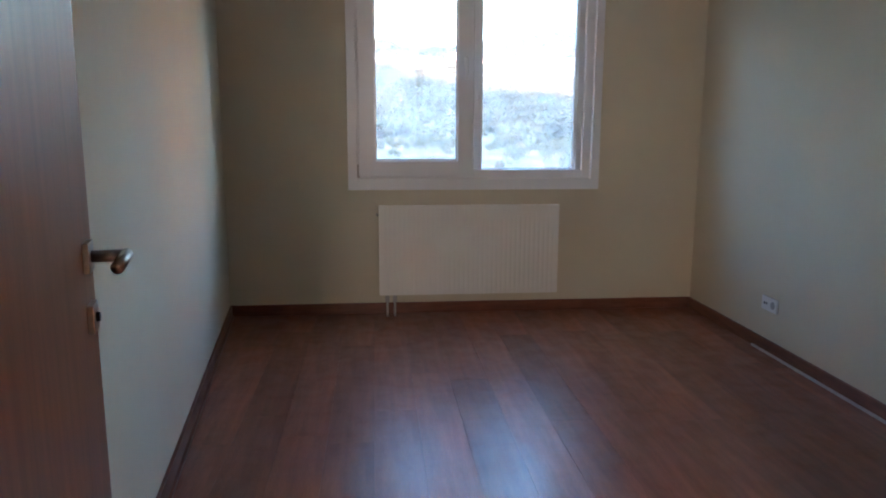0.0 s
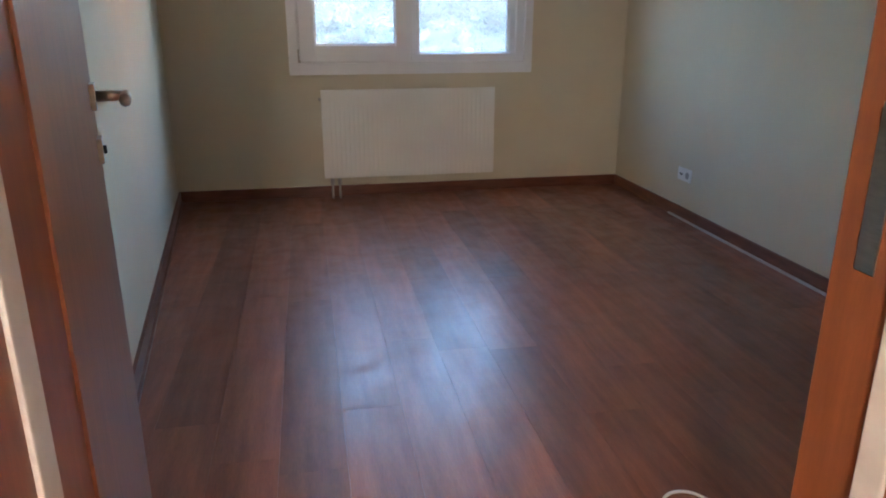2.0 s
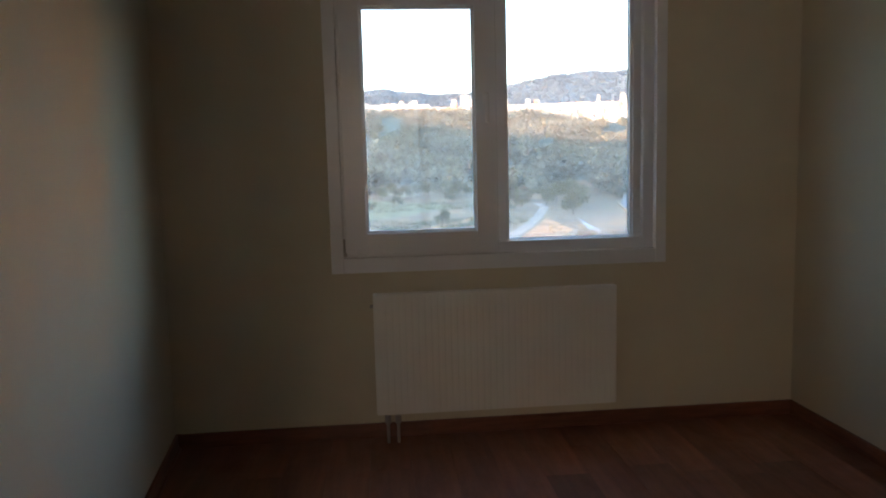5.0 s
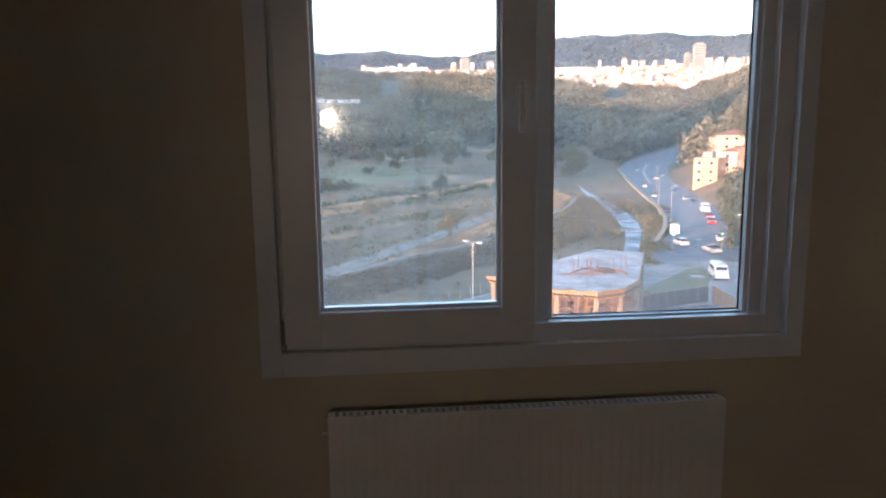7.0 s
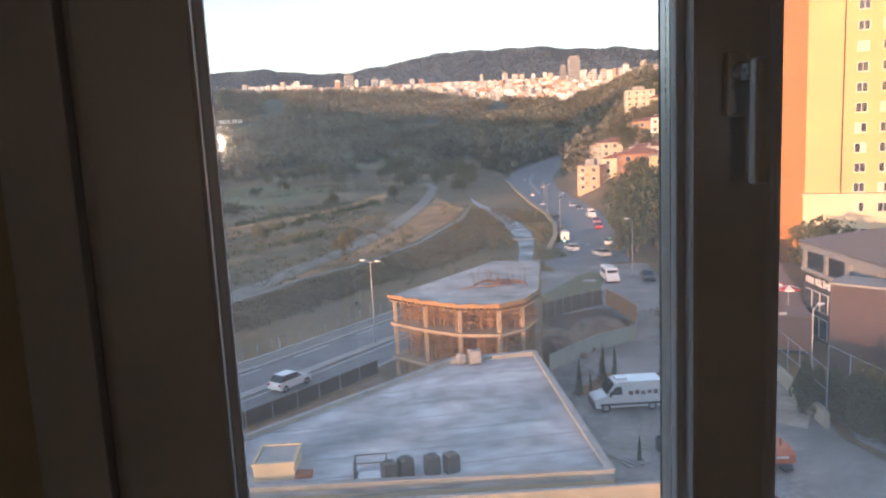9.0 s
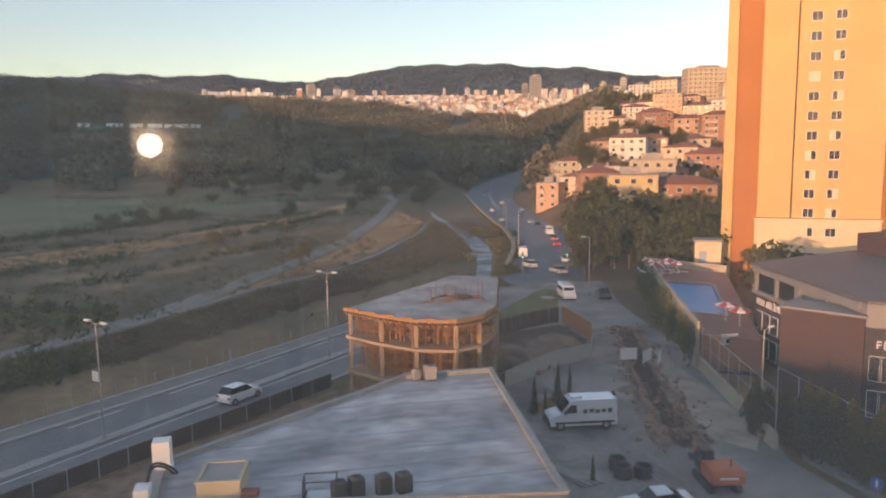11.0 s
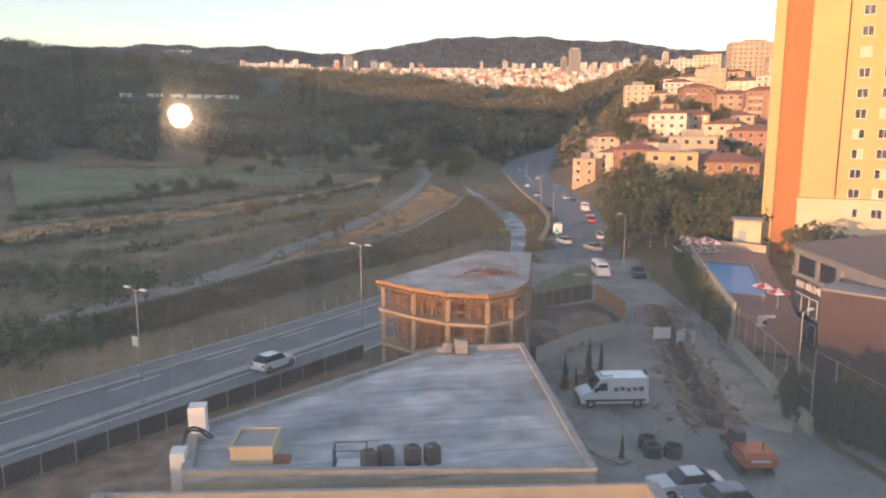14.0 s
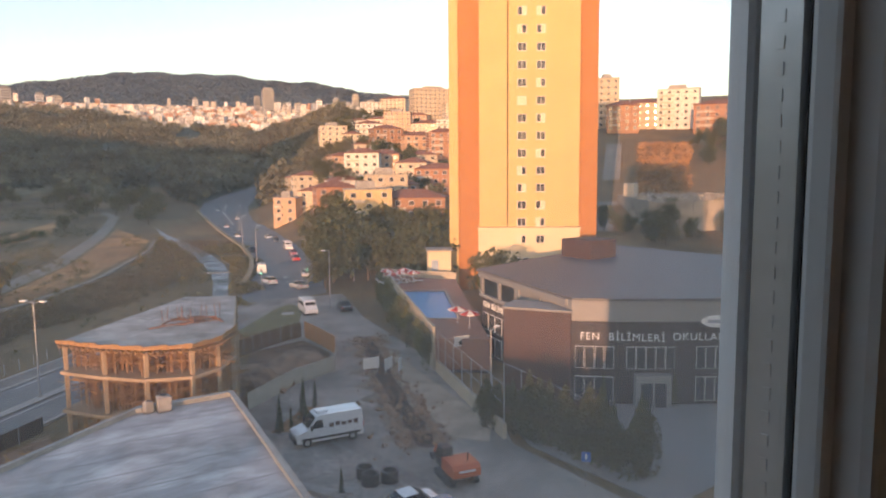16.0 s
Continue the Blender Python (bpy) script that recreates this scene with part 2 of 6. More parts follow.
skirting("baseboard_north", XL, XR, -0.014, 0, "dark red-brown skirting board under the window")
structure("baseboard_west", prism([(XL, -0.014), (XL + 0.014, -0.014), (WX_S + 0.014, YD), (WX_S, YD)], 0, 0.075), M_BASE, "dark red-brown skirting board", "skirting board")
skirting("baseboard_east", XR - 0.014, XR, YD, -0.014, "dark red-brown skirting board with a pale edge strip")
skirting("baseboard_south", DX1 + 0.09, XR - 0.014, YD, YD + 0.014, "dark red-brown skirting board beside the door")
structure("trim_east", box(XR - 0.026, XR - 0.0145, YD + 0.02, -0.9, 0.0, 0.012, 0.002), M_SEAL, "pale loose edge strip along the skirting", "trim")
structure("trim_west", prism([(XL + 0.0145, -0.02), (XL + 0.026, -0.02), (WX_S + 0.026, YD + 0.02), (WX_S + 0.0145, YD + 0.02)], 0, 0.012), M_BASE, "red-brown quarter strip along the skirting", "trim")

# ---- window: frame, opening sash on the west side, fixed light on the east side ----
window = tagged(thing("window_1", "white plastic window with an opening sash and a fixed light", "window"), kind="structure")
IN, OUT = 0.02, 0.115


def bars(x0, x1, z0, z1, w, y0, y1, bevel=0.004):
    """A rectangular frame of bars of width w."""
    bm = bmesh.new()
    add_box(bm, x0, x0 + w, y0, y1, z0, z1, bevel)
    add_box(bm, x1 - w, x1, y0, y1, z0, z1, bevel)
    add_box(bm, x0 + w - 0.002, x1 - w + 0.002, y0 + 0.0005, y1 - 0.0005, z0, z0 + w, bevel)
    add_box(bm, x0 + w - 0.002, x1 - w + 0.002, y0 + 0.0005, y1 - 0.0005, z1 - w, z1, bevel)
    return bm


part("outer_frame", bars(WX0, WX1, WZ0, WZ1, 0.062, IN, OUT), M_PVC, window)
part("mullion", box(-0.005, 0.088, 0.05, OUT - 0.002, WZ0 + 0.062, WZ1 - 0.062, 0.004), M_PVC, window)
sash = part("sash", bars(-0.728, 0.034, WZ0 + 0.016, WZ1 - 0.016, 0.108, -0.006, 0.068, 0.006), M_PVC, window, "proud opening sash")
part("glazing_bead", bars(-0.622, -0.072, WZ0 + 0.122, WZ1 - 0.122, 0.013, 0.012, 0.026, 0.003), M_PVC, sash)
part("gasket", bars(-0.6205, -0.0735, WZ0 + 0.1235, WZ1 - 0.1235, 0.007, 0.022, 0.028, 0.0), M_RUBBER, sash)
part("outer_gasket", bars(-0.621, -0.073, WZ0 + 0.123, WZ1 - 0.123, 0.008, 0.054, 0.058, 0.0), M_RUBBER, sash)


def spacer(x0, x1, z0, z1, ya, yb):
    """The perforated metal strip between two panes."""
    bm = bars(x0, x1, z0, z1, 0.006, ya, yb, 0.0)
    k = int((z1 - z0) / 0.012)
    for i in range(k):
        z = z0 + 0.008 + i * 0.012
        for xa, xb in ((x0 + 0.006, x0 + 0.0068), (x1 - 0.0068, x1 - 0.006)):
            add_box(bm, xa, xb, (ya + yb) / 2 - 0.002, (ya + yb) / 2 + 0.002, z, z + 0.006)
    return bm


part("spacer", spacer(-0.618, -0.076, WZ0 + 0.126, WZ1 - 0.126, 0.031, 0.051), M_ALU, sash, "perforated metal spacer")
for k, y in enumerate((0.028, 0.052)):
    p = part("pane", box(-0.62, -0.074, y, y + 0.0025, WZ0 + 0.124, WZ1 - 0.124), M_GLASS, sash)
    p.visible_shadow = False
GX = 0.745
part("stile", box(GX - 0.004, WX1 - 0.058, 0.046, OUT - 0.003, WZ0 + 0.06, WZ1 - 0.06, 0.004), M_PVC, window)
fixed = part("fixed_frame", bars(0.082, GX, WZ0 + 0.05, WZ1 - 0.05, 0.018, 0.056, 0.09, 0.004), M_PVC, window)
part("gasket", bars(0.098, GX - 0.016, WZ0 + 0.066, WZ1 - 0.066, 0.005, 0.080, 0.0855, 0.0), M_RUBBER, fixed)
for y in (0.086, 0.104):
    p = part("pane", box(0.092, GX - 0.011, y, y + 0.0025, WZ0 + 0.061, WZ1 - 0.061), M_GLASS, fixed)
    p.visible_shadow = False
# handle on the sash
wh = part("handle_base", box(-0.036, -0.006, -0.016, -0.0062, 1.64, 1.715, 0.004), M_PLASTIC, window)
bm = cyl((-0.021, -0.016, 1.69), (-0.021, -0.05, 1.69), 0.010, 0.009, 14)
add_box(bm, -0.031, -0.011, -0.060, -0.046, 1.562, 1.703, 0.006)
part("handle", bm, M_PLASTIC, window, "white lever handle", True)
# hinge cover at the sash's lower corner
bm = cyl((-0.737, -0.008, WZ0 + 0.03), (-0.737, -0.008, WZ0 + 0.10), 0.008, 0.008, 10)
add_box(bm, -0.742, -0.722, -0.012, -0.005, WZ0 + 0.012, WZ0 + 0.03, 0.002)
part("hinge", bm, M_STEEL, window, "small grey metal hinge")
# inner casing, proud of the wall
bm = bmesh.new()
add_box(bm, -0.80, WX0 + 0.006, -0.016, 0.02, 0.845, 2.31, 0.003)
add_box(bm, WX1 - 0.006, 0.895, -0.016, 0.02, 0.845, 2.31, 0.003)
add_box(bm, WX0 + 0.006, WX1 - 0.006, -0.0155, 0.02, 0.845, WZ0 + 0.004, 0.003)
add_box(bm, WX0 + 0.006, WX1 - 0.006, -0.0155, 0.02, WZ1 - 0.004, 2.31, 0.003)
part("casing", bm, M_PVC, window, "flat white casing boards")
# outer reveal
bm = bmesh.new()
add_box(bm, WX0 - 0.0, WX0 + 0.022, OUT, T + 0.03, WZ0, WZ1)
add_box(bm, WX1 - 0.022, WX1, OUT, T + 0.03, WZ0, WZ1)
add_box(bm, WX0 - 0.05, WX1 + 0.05, OUT, T + 0.06, WZ0 - 0.0, WZ0 + 0.018)
part("outer_sill", bm, mat("pale_outer_sill", (0.6, 0.6, 0.58), 0.6, var=0.08), window)

# ---- radiator ----
radiator = thing("radiator", "white enamelled panel radiator with a slotted top grille", "radiator", m=pose(0, 0, 0))
RX0, RX1, RZ0, RZ1 = -0.60, 0.60, 0.15, 0.75
k = 36
profile_line = [(RX0, -0.110)]
for i in range(k):
    x = RX0 + 0.03 + (RX1 - RX0 - 0.06) * (i + 0.5) / k
    profile_line += [(x - 0.011, -0.110), (x - 0.007, -0.1118), (x + 0.007, -0.1118), (x + 0.011, -0.110)]
profile_line += [(RX1, -0.110), (RX1, -0.098), (RX0, -0.098)]
part("front_panel", prism(profile_line, RZ0, RZ1 - 0.0125), M_RAD, radiator, "finely ribbed front panel")
bm = bmesh.new()
for i in range(k):
    x = RX0 + 0.03 + (RX1 - RX0 - 0.06) * (i + 0.5) / k
    add_box(bm, x - 0.011, x + 0.011, -0.112, -0.1085, RZ1 - 0.062, RZ1 - 0.056)
part("panel_seam", bm, M_RAD, radiator, "row of small pressed marks")
part("back_panel", box(RX0 + 0.01, RX1 - 0.01, -0.073, -0.066, RZ0 + 0.01, RZ1 - 0.02, 0.003), M_RAD, radiator)
part("convector", box(RX0 + 0.02, RX1 - 0.02, -0.096, -0.075, RZ0 + 0.04, RZ1 - 0.05), M_RADIN, radiator)
for x in (RX0, RX1):
    part("side_cover", box(x - 0.004, x + 0.004, -0.112, -0.063, RZ0 + 0.005, RZ1, 0.003), M_RAD, radiator)
grille = bmesh.new()
add_box(grille, RX0, RX1, -0.113, -0.100, RZ1 - 0.012, RZ1 + 0.001, 0.002)
add_box(grille, RX0, RX1, -0.071, -0.063, RZ1 - 0.012, RZ1 + 0.001, 0.002)
n_slot = 56
for i in range(n_slot + 1):
    x = RX0 + 0.012 + (RX1 - RX0 - 0.024) * i / n_slot
    add_box(grille, x - 0.0055, x + 0.0055, -0.101, -0.070, RZ1 - 0.006, RZ1)
part("top_grille", grille, M_RAD, radiator, "slotted white top grille")
for x in (RX0 + 0.05, RX0 + 0.10):
    bm = cyl((x, -0.088, 0.0), (x, -0.088, RZ0 + 0.02), 0.008, 0.008, 10)
    add_cyl(bm, (x, -0.088, RZ0 - 0.05), (x, -0.088, RZ0 - 0.01), 0.014, 0.014, 8)
    part("pipe", bm, M_COPPER, radiator, "short grey connecting pipe")
bm = cyl((RX0 - 0.02, -0.088, RZ1 - 0.06), (RX0 - 0.004, -0.088, RZ1 - 0.06), 0.009, 0.009, 8)
part("vent_valve", bm, M_STEEL, radiator, "small vent valve")
for x in (RX0 + 0.2, RX1 - 0.2):
    part("bracket", box(x - 0.015, x + 0.015, -0.068, 0.0, RZ0 + 0.05, RZ1 - 0.1), M_RADIN, radiator)

# ---- door: open leaf and lined frame ----
door = tagged(thing("door_1", "walnut veneered room door standing wide open", "door", m=pose(DX0 + 0.025, YD + 0.005, 0, 0, 0, 101.9)), kind="structure")
part("leaf", box(0.0, 0.90, -0.0, 0.04, 0.012, 2.07, 0.002), M_DOOR, door)
hx = 0.835
for z, hh in ((1.06, 0.052), (0.955, 0.05)):
    part("rosette", box(hx - 0.026, hx + 0.026, -0.010, 0.0, z - hh / 2, z + hh / 2, 0.002), M_STEEL, door, "square steel rosette")
bm = cyl((hx, -0.01, 1.06), (hx, -0.064, 1.06), 0.0105, 0.0105, 16)
add_cyl(bm, (hx + 0.008, -0.064, 1.06), (hx - 0.115, -0.064, 1.06), 0.0105, 0.0105, 16)
part("lever_handle", bm, M_STEEL, door, "round steel lever handle", True)
bm = cyl((hx, -0.010, 0.955), (hx, -0.016, 0.955), 0.009, 0.008, 12)
part("keyhole", bm, M_DARK, door)
part("latch_plate", box(0.8995, 0.902, 0.009, 0.031, 0.90, 1.13, 0.001), M_STEEL, door)
for z in (0.25, 1.05, 1.85):
    part("hinge", cyl((-0.004, 0.046, z - 0.045), (-0.004, 0.046, z + 0.045), 0.008, 0.008, 10), M_STEEL, door)

frame_set = tagged(thing("door_frame", "orange-brown wooden door frame with a pale seal", "door frame"), kind="structure")
for side, x, s in (("west", DX0, 1), ("east", DX1, -1)):
    bm = bmesh.new()
    xa, xb = sorted((x, x + s * 0.025))
    add_box(bm, xa, xb, YD - 0.21, YD - 0.105, 0, DZ1 - 0.03, 0.002)
    xa, xb = sorted((x, x + s * 0.021))
    add_box(bm, xa, xb, YD - 0.1045, YD + 0.008, 0, DZ1 - 0.03, 0.002)
    part("jamb", bm, M_JAMB, frame_set)
    xa, xb = sorted((x + s * 0.0212, x + s * 0.030))
    part("seal", box(xa, xb, YD - 0.135, YD - 0.1055 + 0.012, 0, DZ1 - 0.03, 0.003), M_SEAL, frame_set, "pale grey rubber seal")
    for ya, yb in ((YD + 0.0005, YD + 0.012), (YD - 0.212, YD - 0.2005)):
        xa, xb = sorted((x + s * 0.0, x - s * 0.08))
        part("architrave", box(xa, xb, ya, yb, 0, DZ1 + 0.05, 0.003), M_JAMB, frame_set)
part("head", box(DX0, DX1, YD - 0.21, YD + 0.008, DZ1 - 0.03, DZ1 - 0.002, 0.002), M_JAMB, frame_set)
part("strike_plate", box(DX1 - 0.0235, DX1 - 0.0212, YD - 0.06, YD - 0.03, 0.93, 1.12, 0.001), M_STEEL, frame_set, "steel strike plate")

# ---- socket plate on the east wall ----
socket = thing("wall_socket", "white double socket plate low on the wall", "socket", m=pose(XR, -1.03, 0.28, 0, 0, 0))
part("plate", box(-0.010, 0.0, -0.078, 0.078, -0.04, 0.04, 0.003), M_PLASTIC, socket)
part("outlet", cyl((-0.0115, -0.038, 0), (-0.0095, -0.038, 0), 0.021, 0.021, 20), mat("grey_socket_recess", (0.35, 0.34, 0.33), 0.5, var=0.05), socket)
for y in (0.025, 0.045):
    part("jack", box(-0.0118, -0.0098, y - 0.006, y + 0.006, -0.006, 0.006), M_DARK, socket)

# ---- loose cable on the floor ----
cu = bpy.data.curves.new("cable", 'CURVE')
cu.dimensions, cu.bevel_depth, cu.bevel_resolution = '3D', 0.0045, 3
sp = cu.splines.new('BEZIER')
knots = ((0.75, -4.05), (0.42, -3.80), (0.30, -3.66), (0.22, -3.585), (0.15, -3.63), (0.17, -3.80), (0.34, -4.0), (0.5, -4.18))
sp.bezier_points.add(len(knots) - 1)
for bp, (x, y) in zip(sp.bezier_points, knots):
    bp.co = (x, y, 0.0045)
    bp.handle_left_type = bp.handle_right_type = 'AUTO'
cu.materials.append(M_PLASTIC)
tagged(new("cable", cu), "thin white cable lying in a loop on the floor", "cable")

# ---- hall wall lamp ----
lamp = thing("wall_lamp", "small bright round wall lamp in the hall", "lamp", m=pose(-0.97, HALL_Y, 1.75))
part("base", cyl((0, 0, 0), (0, 0.03, 0), 0.06, 0.055, 20), M_STEEL, lamp)
bm = bmesh.new()
bmesh.ops.create_uvsphere(bm, u_segments=20, v_segments=12, radius=0.10, matrix=Matrix.Translation((0, 0.09, 0)))
part("globe", bm, glow_mat("lamp_glow", (1.0, 0.80, 0.58), 7.5), lamp, "glowing globe", True)

# ---- laminate planks ----
PLANK_W, PLANK_L = 0.192, 1.29
shared = {}


def plank(x0, x1, y0, y1):
    w, d = x1 - x0 - 0.0006, y1 - y0 - 0.0006
    key = (round(w, 3), round(d, 3))
    if key not in shared:
        bm = box(-w / 2, w / 2, -d / 2, d / 2, -0.012, 0.0)
        shared[key] = mesh_of("plank", bm, M_PLANK)
    ob = new("plank", shared[key])
    ob.location = ((x0 + x1) / 2, (y0 + y1) / 2, 0)
    ob.parent = floor


rng = random.Random(4)
x = XL
while x < XR - 0.01:
    x1 = min(x + PLANK_W, XR)
    y = -6.3
    first = rng.uniform(0.35, PLANK_L)
    y1 = y + first
    while y < -0.001:
        y1 = min(y1, 0.0)
        plank(x, x1, y, y1)
        y, y1 = y1, y1 + PLANK_L
    x = x1


# ---- outdoors: valley seen from the seventh floor; street level at z = G ----
G = -20.0
M_EARTH = mat("dry_scrub_ground", (0.205, 0.155, 0.075), 0.95, var=0.5, scale=0.05, fine=0.85, fine_scale=0.6, color2=(0.28, 0.175, 0.08))
M_DRY = mat("dry_orange_grass", (0.42, 0.215, 0.085), 0.95, var=0.5, scale=0.07, fine=0.9, fine_scale=1.2)
M_GREENF = mat("dull_green_field", (0.20, 0.172, 0.072), 0.95, var=0.25, scale=0.05, fine=0.5, fine_scale=0.8)
M_FALLOW = mat("brown_fallow_weeds", (0.20, 0.15, 0.075), 0.95, var=0.45, scale=0.09, fine=0.8, fine_scale=0.9, color2=(0.34, 0.20, 0.09))
M_DRYPALE = mat("pale_stubble", (0.30, 0.235, 0.13), 0.95, var=0.3, scale=0.05, fine=0.5, fine_scale=0.6)
M_LAWN = mat("green_verge", (0.155, 0.14, 0.06), 0.95, var=0.3, scale=0.4, fine=0.5, fine_scale=4)
M_TRACK = mat("pale_dirt_track", (0.29, 0.245, 0.195), 0.95, var=0.15, scale=0.2, fine=0.4, fine_scale=2)
M_ASPH = mat("worn_asphalt", (0.18, 0.177, 0.175), 0.8, var=0.2, scale=0.25, fine=0.4, fine_scale=5)
M_DUSTY = mat("dusty_site_asphalt", (0.285, 0.255, 0.225), 0.9, var=0.35, scale=0.22, fine=0.6, fine_scale=2.5)
M_KERB = mat("concrete_kerb", (0.36, 0.345, 0.32), 0.85, var=0.15, scale=1.0, fine=0.3, fine_scale=8)
M_CONC = mat("grey_concrete", (0.33, 0.315, 0.29), 0.85, var=0.2, scale=0.6, fine=0.4, fine_scale=6, bump=0.2, bump_scale=0.02)
M_PAINT = mat("white_road_paint", (0.55, 0.54, 0.52), 0.7, var=0.15, scale=2)
M_REDSOIL = mat("red_brown_soil", (0.27, 0.17, 0.11), 0.95, var=0.4, scale=0.7, fine=0.6, fine_scale=5, bump=0.5, bump_scale=0.1)
M_MUD = mat("churned_mud", (0.24, 0.185, 0.14), 0.95, var=0.4, scale=0.9, fine=0.7, fine_scale=4, bump=0.4, bump_scale=0.08)
# near-black soil colour includes the shade down in the trench
M_TRENCH = mat("shaded_trench_soil", (0.06, 0.042, 0.03), 0.95, var=0.4, scale=1)
M_LEAF = mat("dark_green_leaves", (0.075, 0.080, 0.034), 0.8, var=0.35, scale=0.4, island=0.4, spec=0.2)
M_LEAFDRY = mat("olive_leaves", (0.13, 0.12, 0.06), 0.85, var=0.35, scale=0.4, island=0.3, spec=0.2)
M_LEAFIVY = mat("bright_ivy_leaves", (0.13, 0.13, 0.04), 0.8, var=0.35, scale=0.6, island=0.3, spec=0.2)
M_FOREST = mat("far_wood_leaves", (0.140, 0.130, 0.088), 0.9, var=0.5, scale=0.012, island=0.5, spec=0.1)
# the blue-grey of these leaves is distance haze put into the colour
M_HILL = mat("hazy_hill_leaves", (0.11, 0.14, 0.18), 0.95, var=0.2, scale=0.006, island=0.2, spec=0.05)
M_BARK = mat("grey_brown_bark", (0.12, 0.09, 0.065), 0.9, var=0.3, scale=3, stretch=(3, 3, 0.6), bump=0.4)
M_WATER = mat("river_water", (0.06, 0.07, 0.07), 0.5, var=0.5, scale=0.22, fine=0.9, fine_scale=0.7, bump=0.8, bump_scale=0.3, color2=(0.46, 0.48, 0.50), spec=0.2)
M_POOL = mat("blue_pool_water", (0.012, 0.26, 0.60), 0.3, var=0.1, scale=0.3, bump=0.15, bump_scale=0.05, fine_scale=2, spec=0.15)
M_METAL = mat("galvanised_steel", (0.42, 0.42, 0.42), 0.45, metal=0.7, var=0.1, scale=3)
M_WIN = mat("dark_window_glass", (0.05, 0.055, 0.065), 0.12, var=0.3, scale=0.3)
M_WINF = mat("white_window_frames", (0.72, 0.70, 0.66), 0.5, var=0.05)
M_TILE = mat("red_roof_tiles", (0.30, 0.125, 0.075), 0.8, var=0.25, scale=1.2, fine=0.3, fine_scale=8)
M_BLACK = mat("black_rubber", (0.02, 0.02, 0.02), 0.7, var=0.2)
M_RUST = mat("rusty_steel", (0.20, 0.10, 0.06), 0.8, var=0.35, scale=3)


def polar(turn, r):
    """Plan place at a compass turn in degrees, r metres from the window."""
    return math.sin(radians(turn)) * r, math.cos(radians(turn)) * r


R_LOW = ((0, -20), (300, -20), (420, -17), (520, -9), (800, 12), (1200, 68), (1500, 116), (2200, 178), (2600, 170), (5200, 120))
R_HIGH = ((0, -20), (140, -20), (200, -14), (260, -6), (330, 7), (420, 19), (550, 40), (800, 64), (1200, 92), (1500, 112), (2200, 170), (2600, 165), (5200, 120))
RIDGE = ((-60, 5.0), (-15, 5.4), (-7, 6.0), (1, 6.1), (7, 5.65), (12, 6.6), (17, 7.1), (22, 6.95), (28, 6.5), (33, 5.8), (40, 5.0), (60, 4.0))


def smooth(a, b, v):
    k = np.clip((v - a) / (b - a), 0, 1)
    return k * k * (3 - 2 * k)


def height(x, y):
    """The ground's height: a flat valley, woods rising to a far town, houses on a slope, and hills behind."""
    r = np.hypot(x, y)
    turn = np.degrees(np.arctan2(x, y))
    low = np.interp(r, *zip(*R_LOW)) + smooth(1000, 1500, r) * (np.clip(-turn, 0, 15) * 2.3 - np.clip(turn - 15, 0, 12) * 2.2 * (1 - smooth(1450, 2050, r)))
    high = np.interp(r, *zip(*R_HIGH))
    w = smooth(23, 31, turn) * (1 - smooth(120, 170, turn))
    h = low * (1 - w) + high * w
    ridge = 3200 * np.tan(np.radians(np.interp(turn, *zip(*RIDGE))))
    rough = 4 * np.sin(turn * 0.9 + 1) + 2.5 * np.sin(turn * 2.3)
    bump = smooth(2500, 3200, r) * (1 - smooth(3300, 5000, r))
    h = h * (1 - bump) + (ridge + rough) * bump
    h = -20 + (h + 20) * (1 - smooth(75, 105, np.abs(turn - 15)))   # flat land out of sight
    # unseen hills added behind, sunward, to shade the street and, higher, the woods
    u, v = -0.7986 * x - 0.6018 * y, -0.6018 * x + 0.7986 * y
    h = h + (42 + 92 * smooth(165, 240, v)) * np.exp(-((u - 420) / 110) ** 2) + 10 * smooth(46, 50, turn) * smooth(220, 310, r) * (1 - smooth(70, 90, turn))
    return h if np.ndim(h) else float(h)


rs = np.concatenate([[0.0, 20, 60, 100, 140, 170, 200, 230, 260, 300, 340, 380, 420, 470, 520, 600, 700, 800, 920, 1050, 1200, 1350, 1500], np.arange(1700, 3300, 150), [3400, 3700, 4200, 4800]])
turns = np.concatenate([np.arange(-60, 80, 1.0), np.arange(80, 300, 2.0)])
gv, gf = [], []
for r in rs:
    for a in turns:
        x, y = polar(a, r)
        gv.append((x, y, height(x, y)))
na = len(turns)
for i in range(len(rs) - 1):
    for j in range(na):
        k = (j + 1) % na
        gf.append((i * na + j, i * na + k, (i + 1) * na + k, (i + 1) * na + j))
ground = tagged(soup("ground", gv, gf, M_EARTH, smooth=True), "dry brown scrub valley rising to far hills", "ground", kind="structure")
ground.data.materials.append(mat("dark_forest_floor", (0.11, 0.11, 0.07), 0.95, var=0.4, scale=0.03, fine=0.5, fine_scale=0.3))
# bluish cover for the far hills, with the haze mixed into its colour
ground.data.materials.append(mat("hazy_hill_cover", (0.10, 0.13, 0.15), 0.95, var=0.25, scale=0.008))
for pl in ground.data.polygons:
    c = pl.center
    r, a = math.hypot(c.x, c.y), math.degrees(math.atan2(c.x, c.y))
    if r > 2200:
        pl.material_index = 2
    elif (r > 500 and -40 < a < 26) or (r > 390 and 20 < a < 25):
        pl.material_index = 1


def sheet(name, ring, z, material, label, category, depth=0.3):
    """A flat piece of ground cover over a ring of corners, its top at height z."""
    return structure(name, prism(ring, z - depth, z), material, label, category)


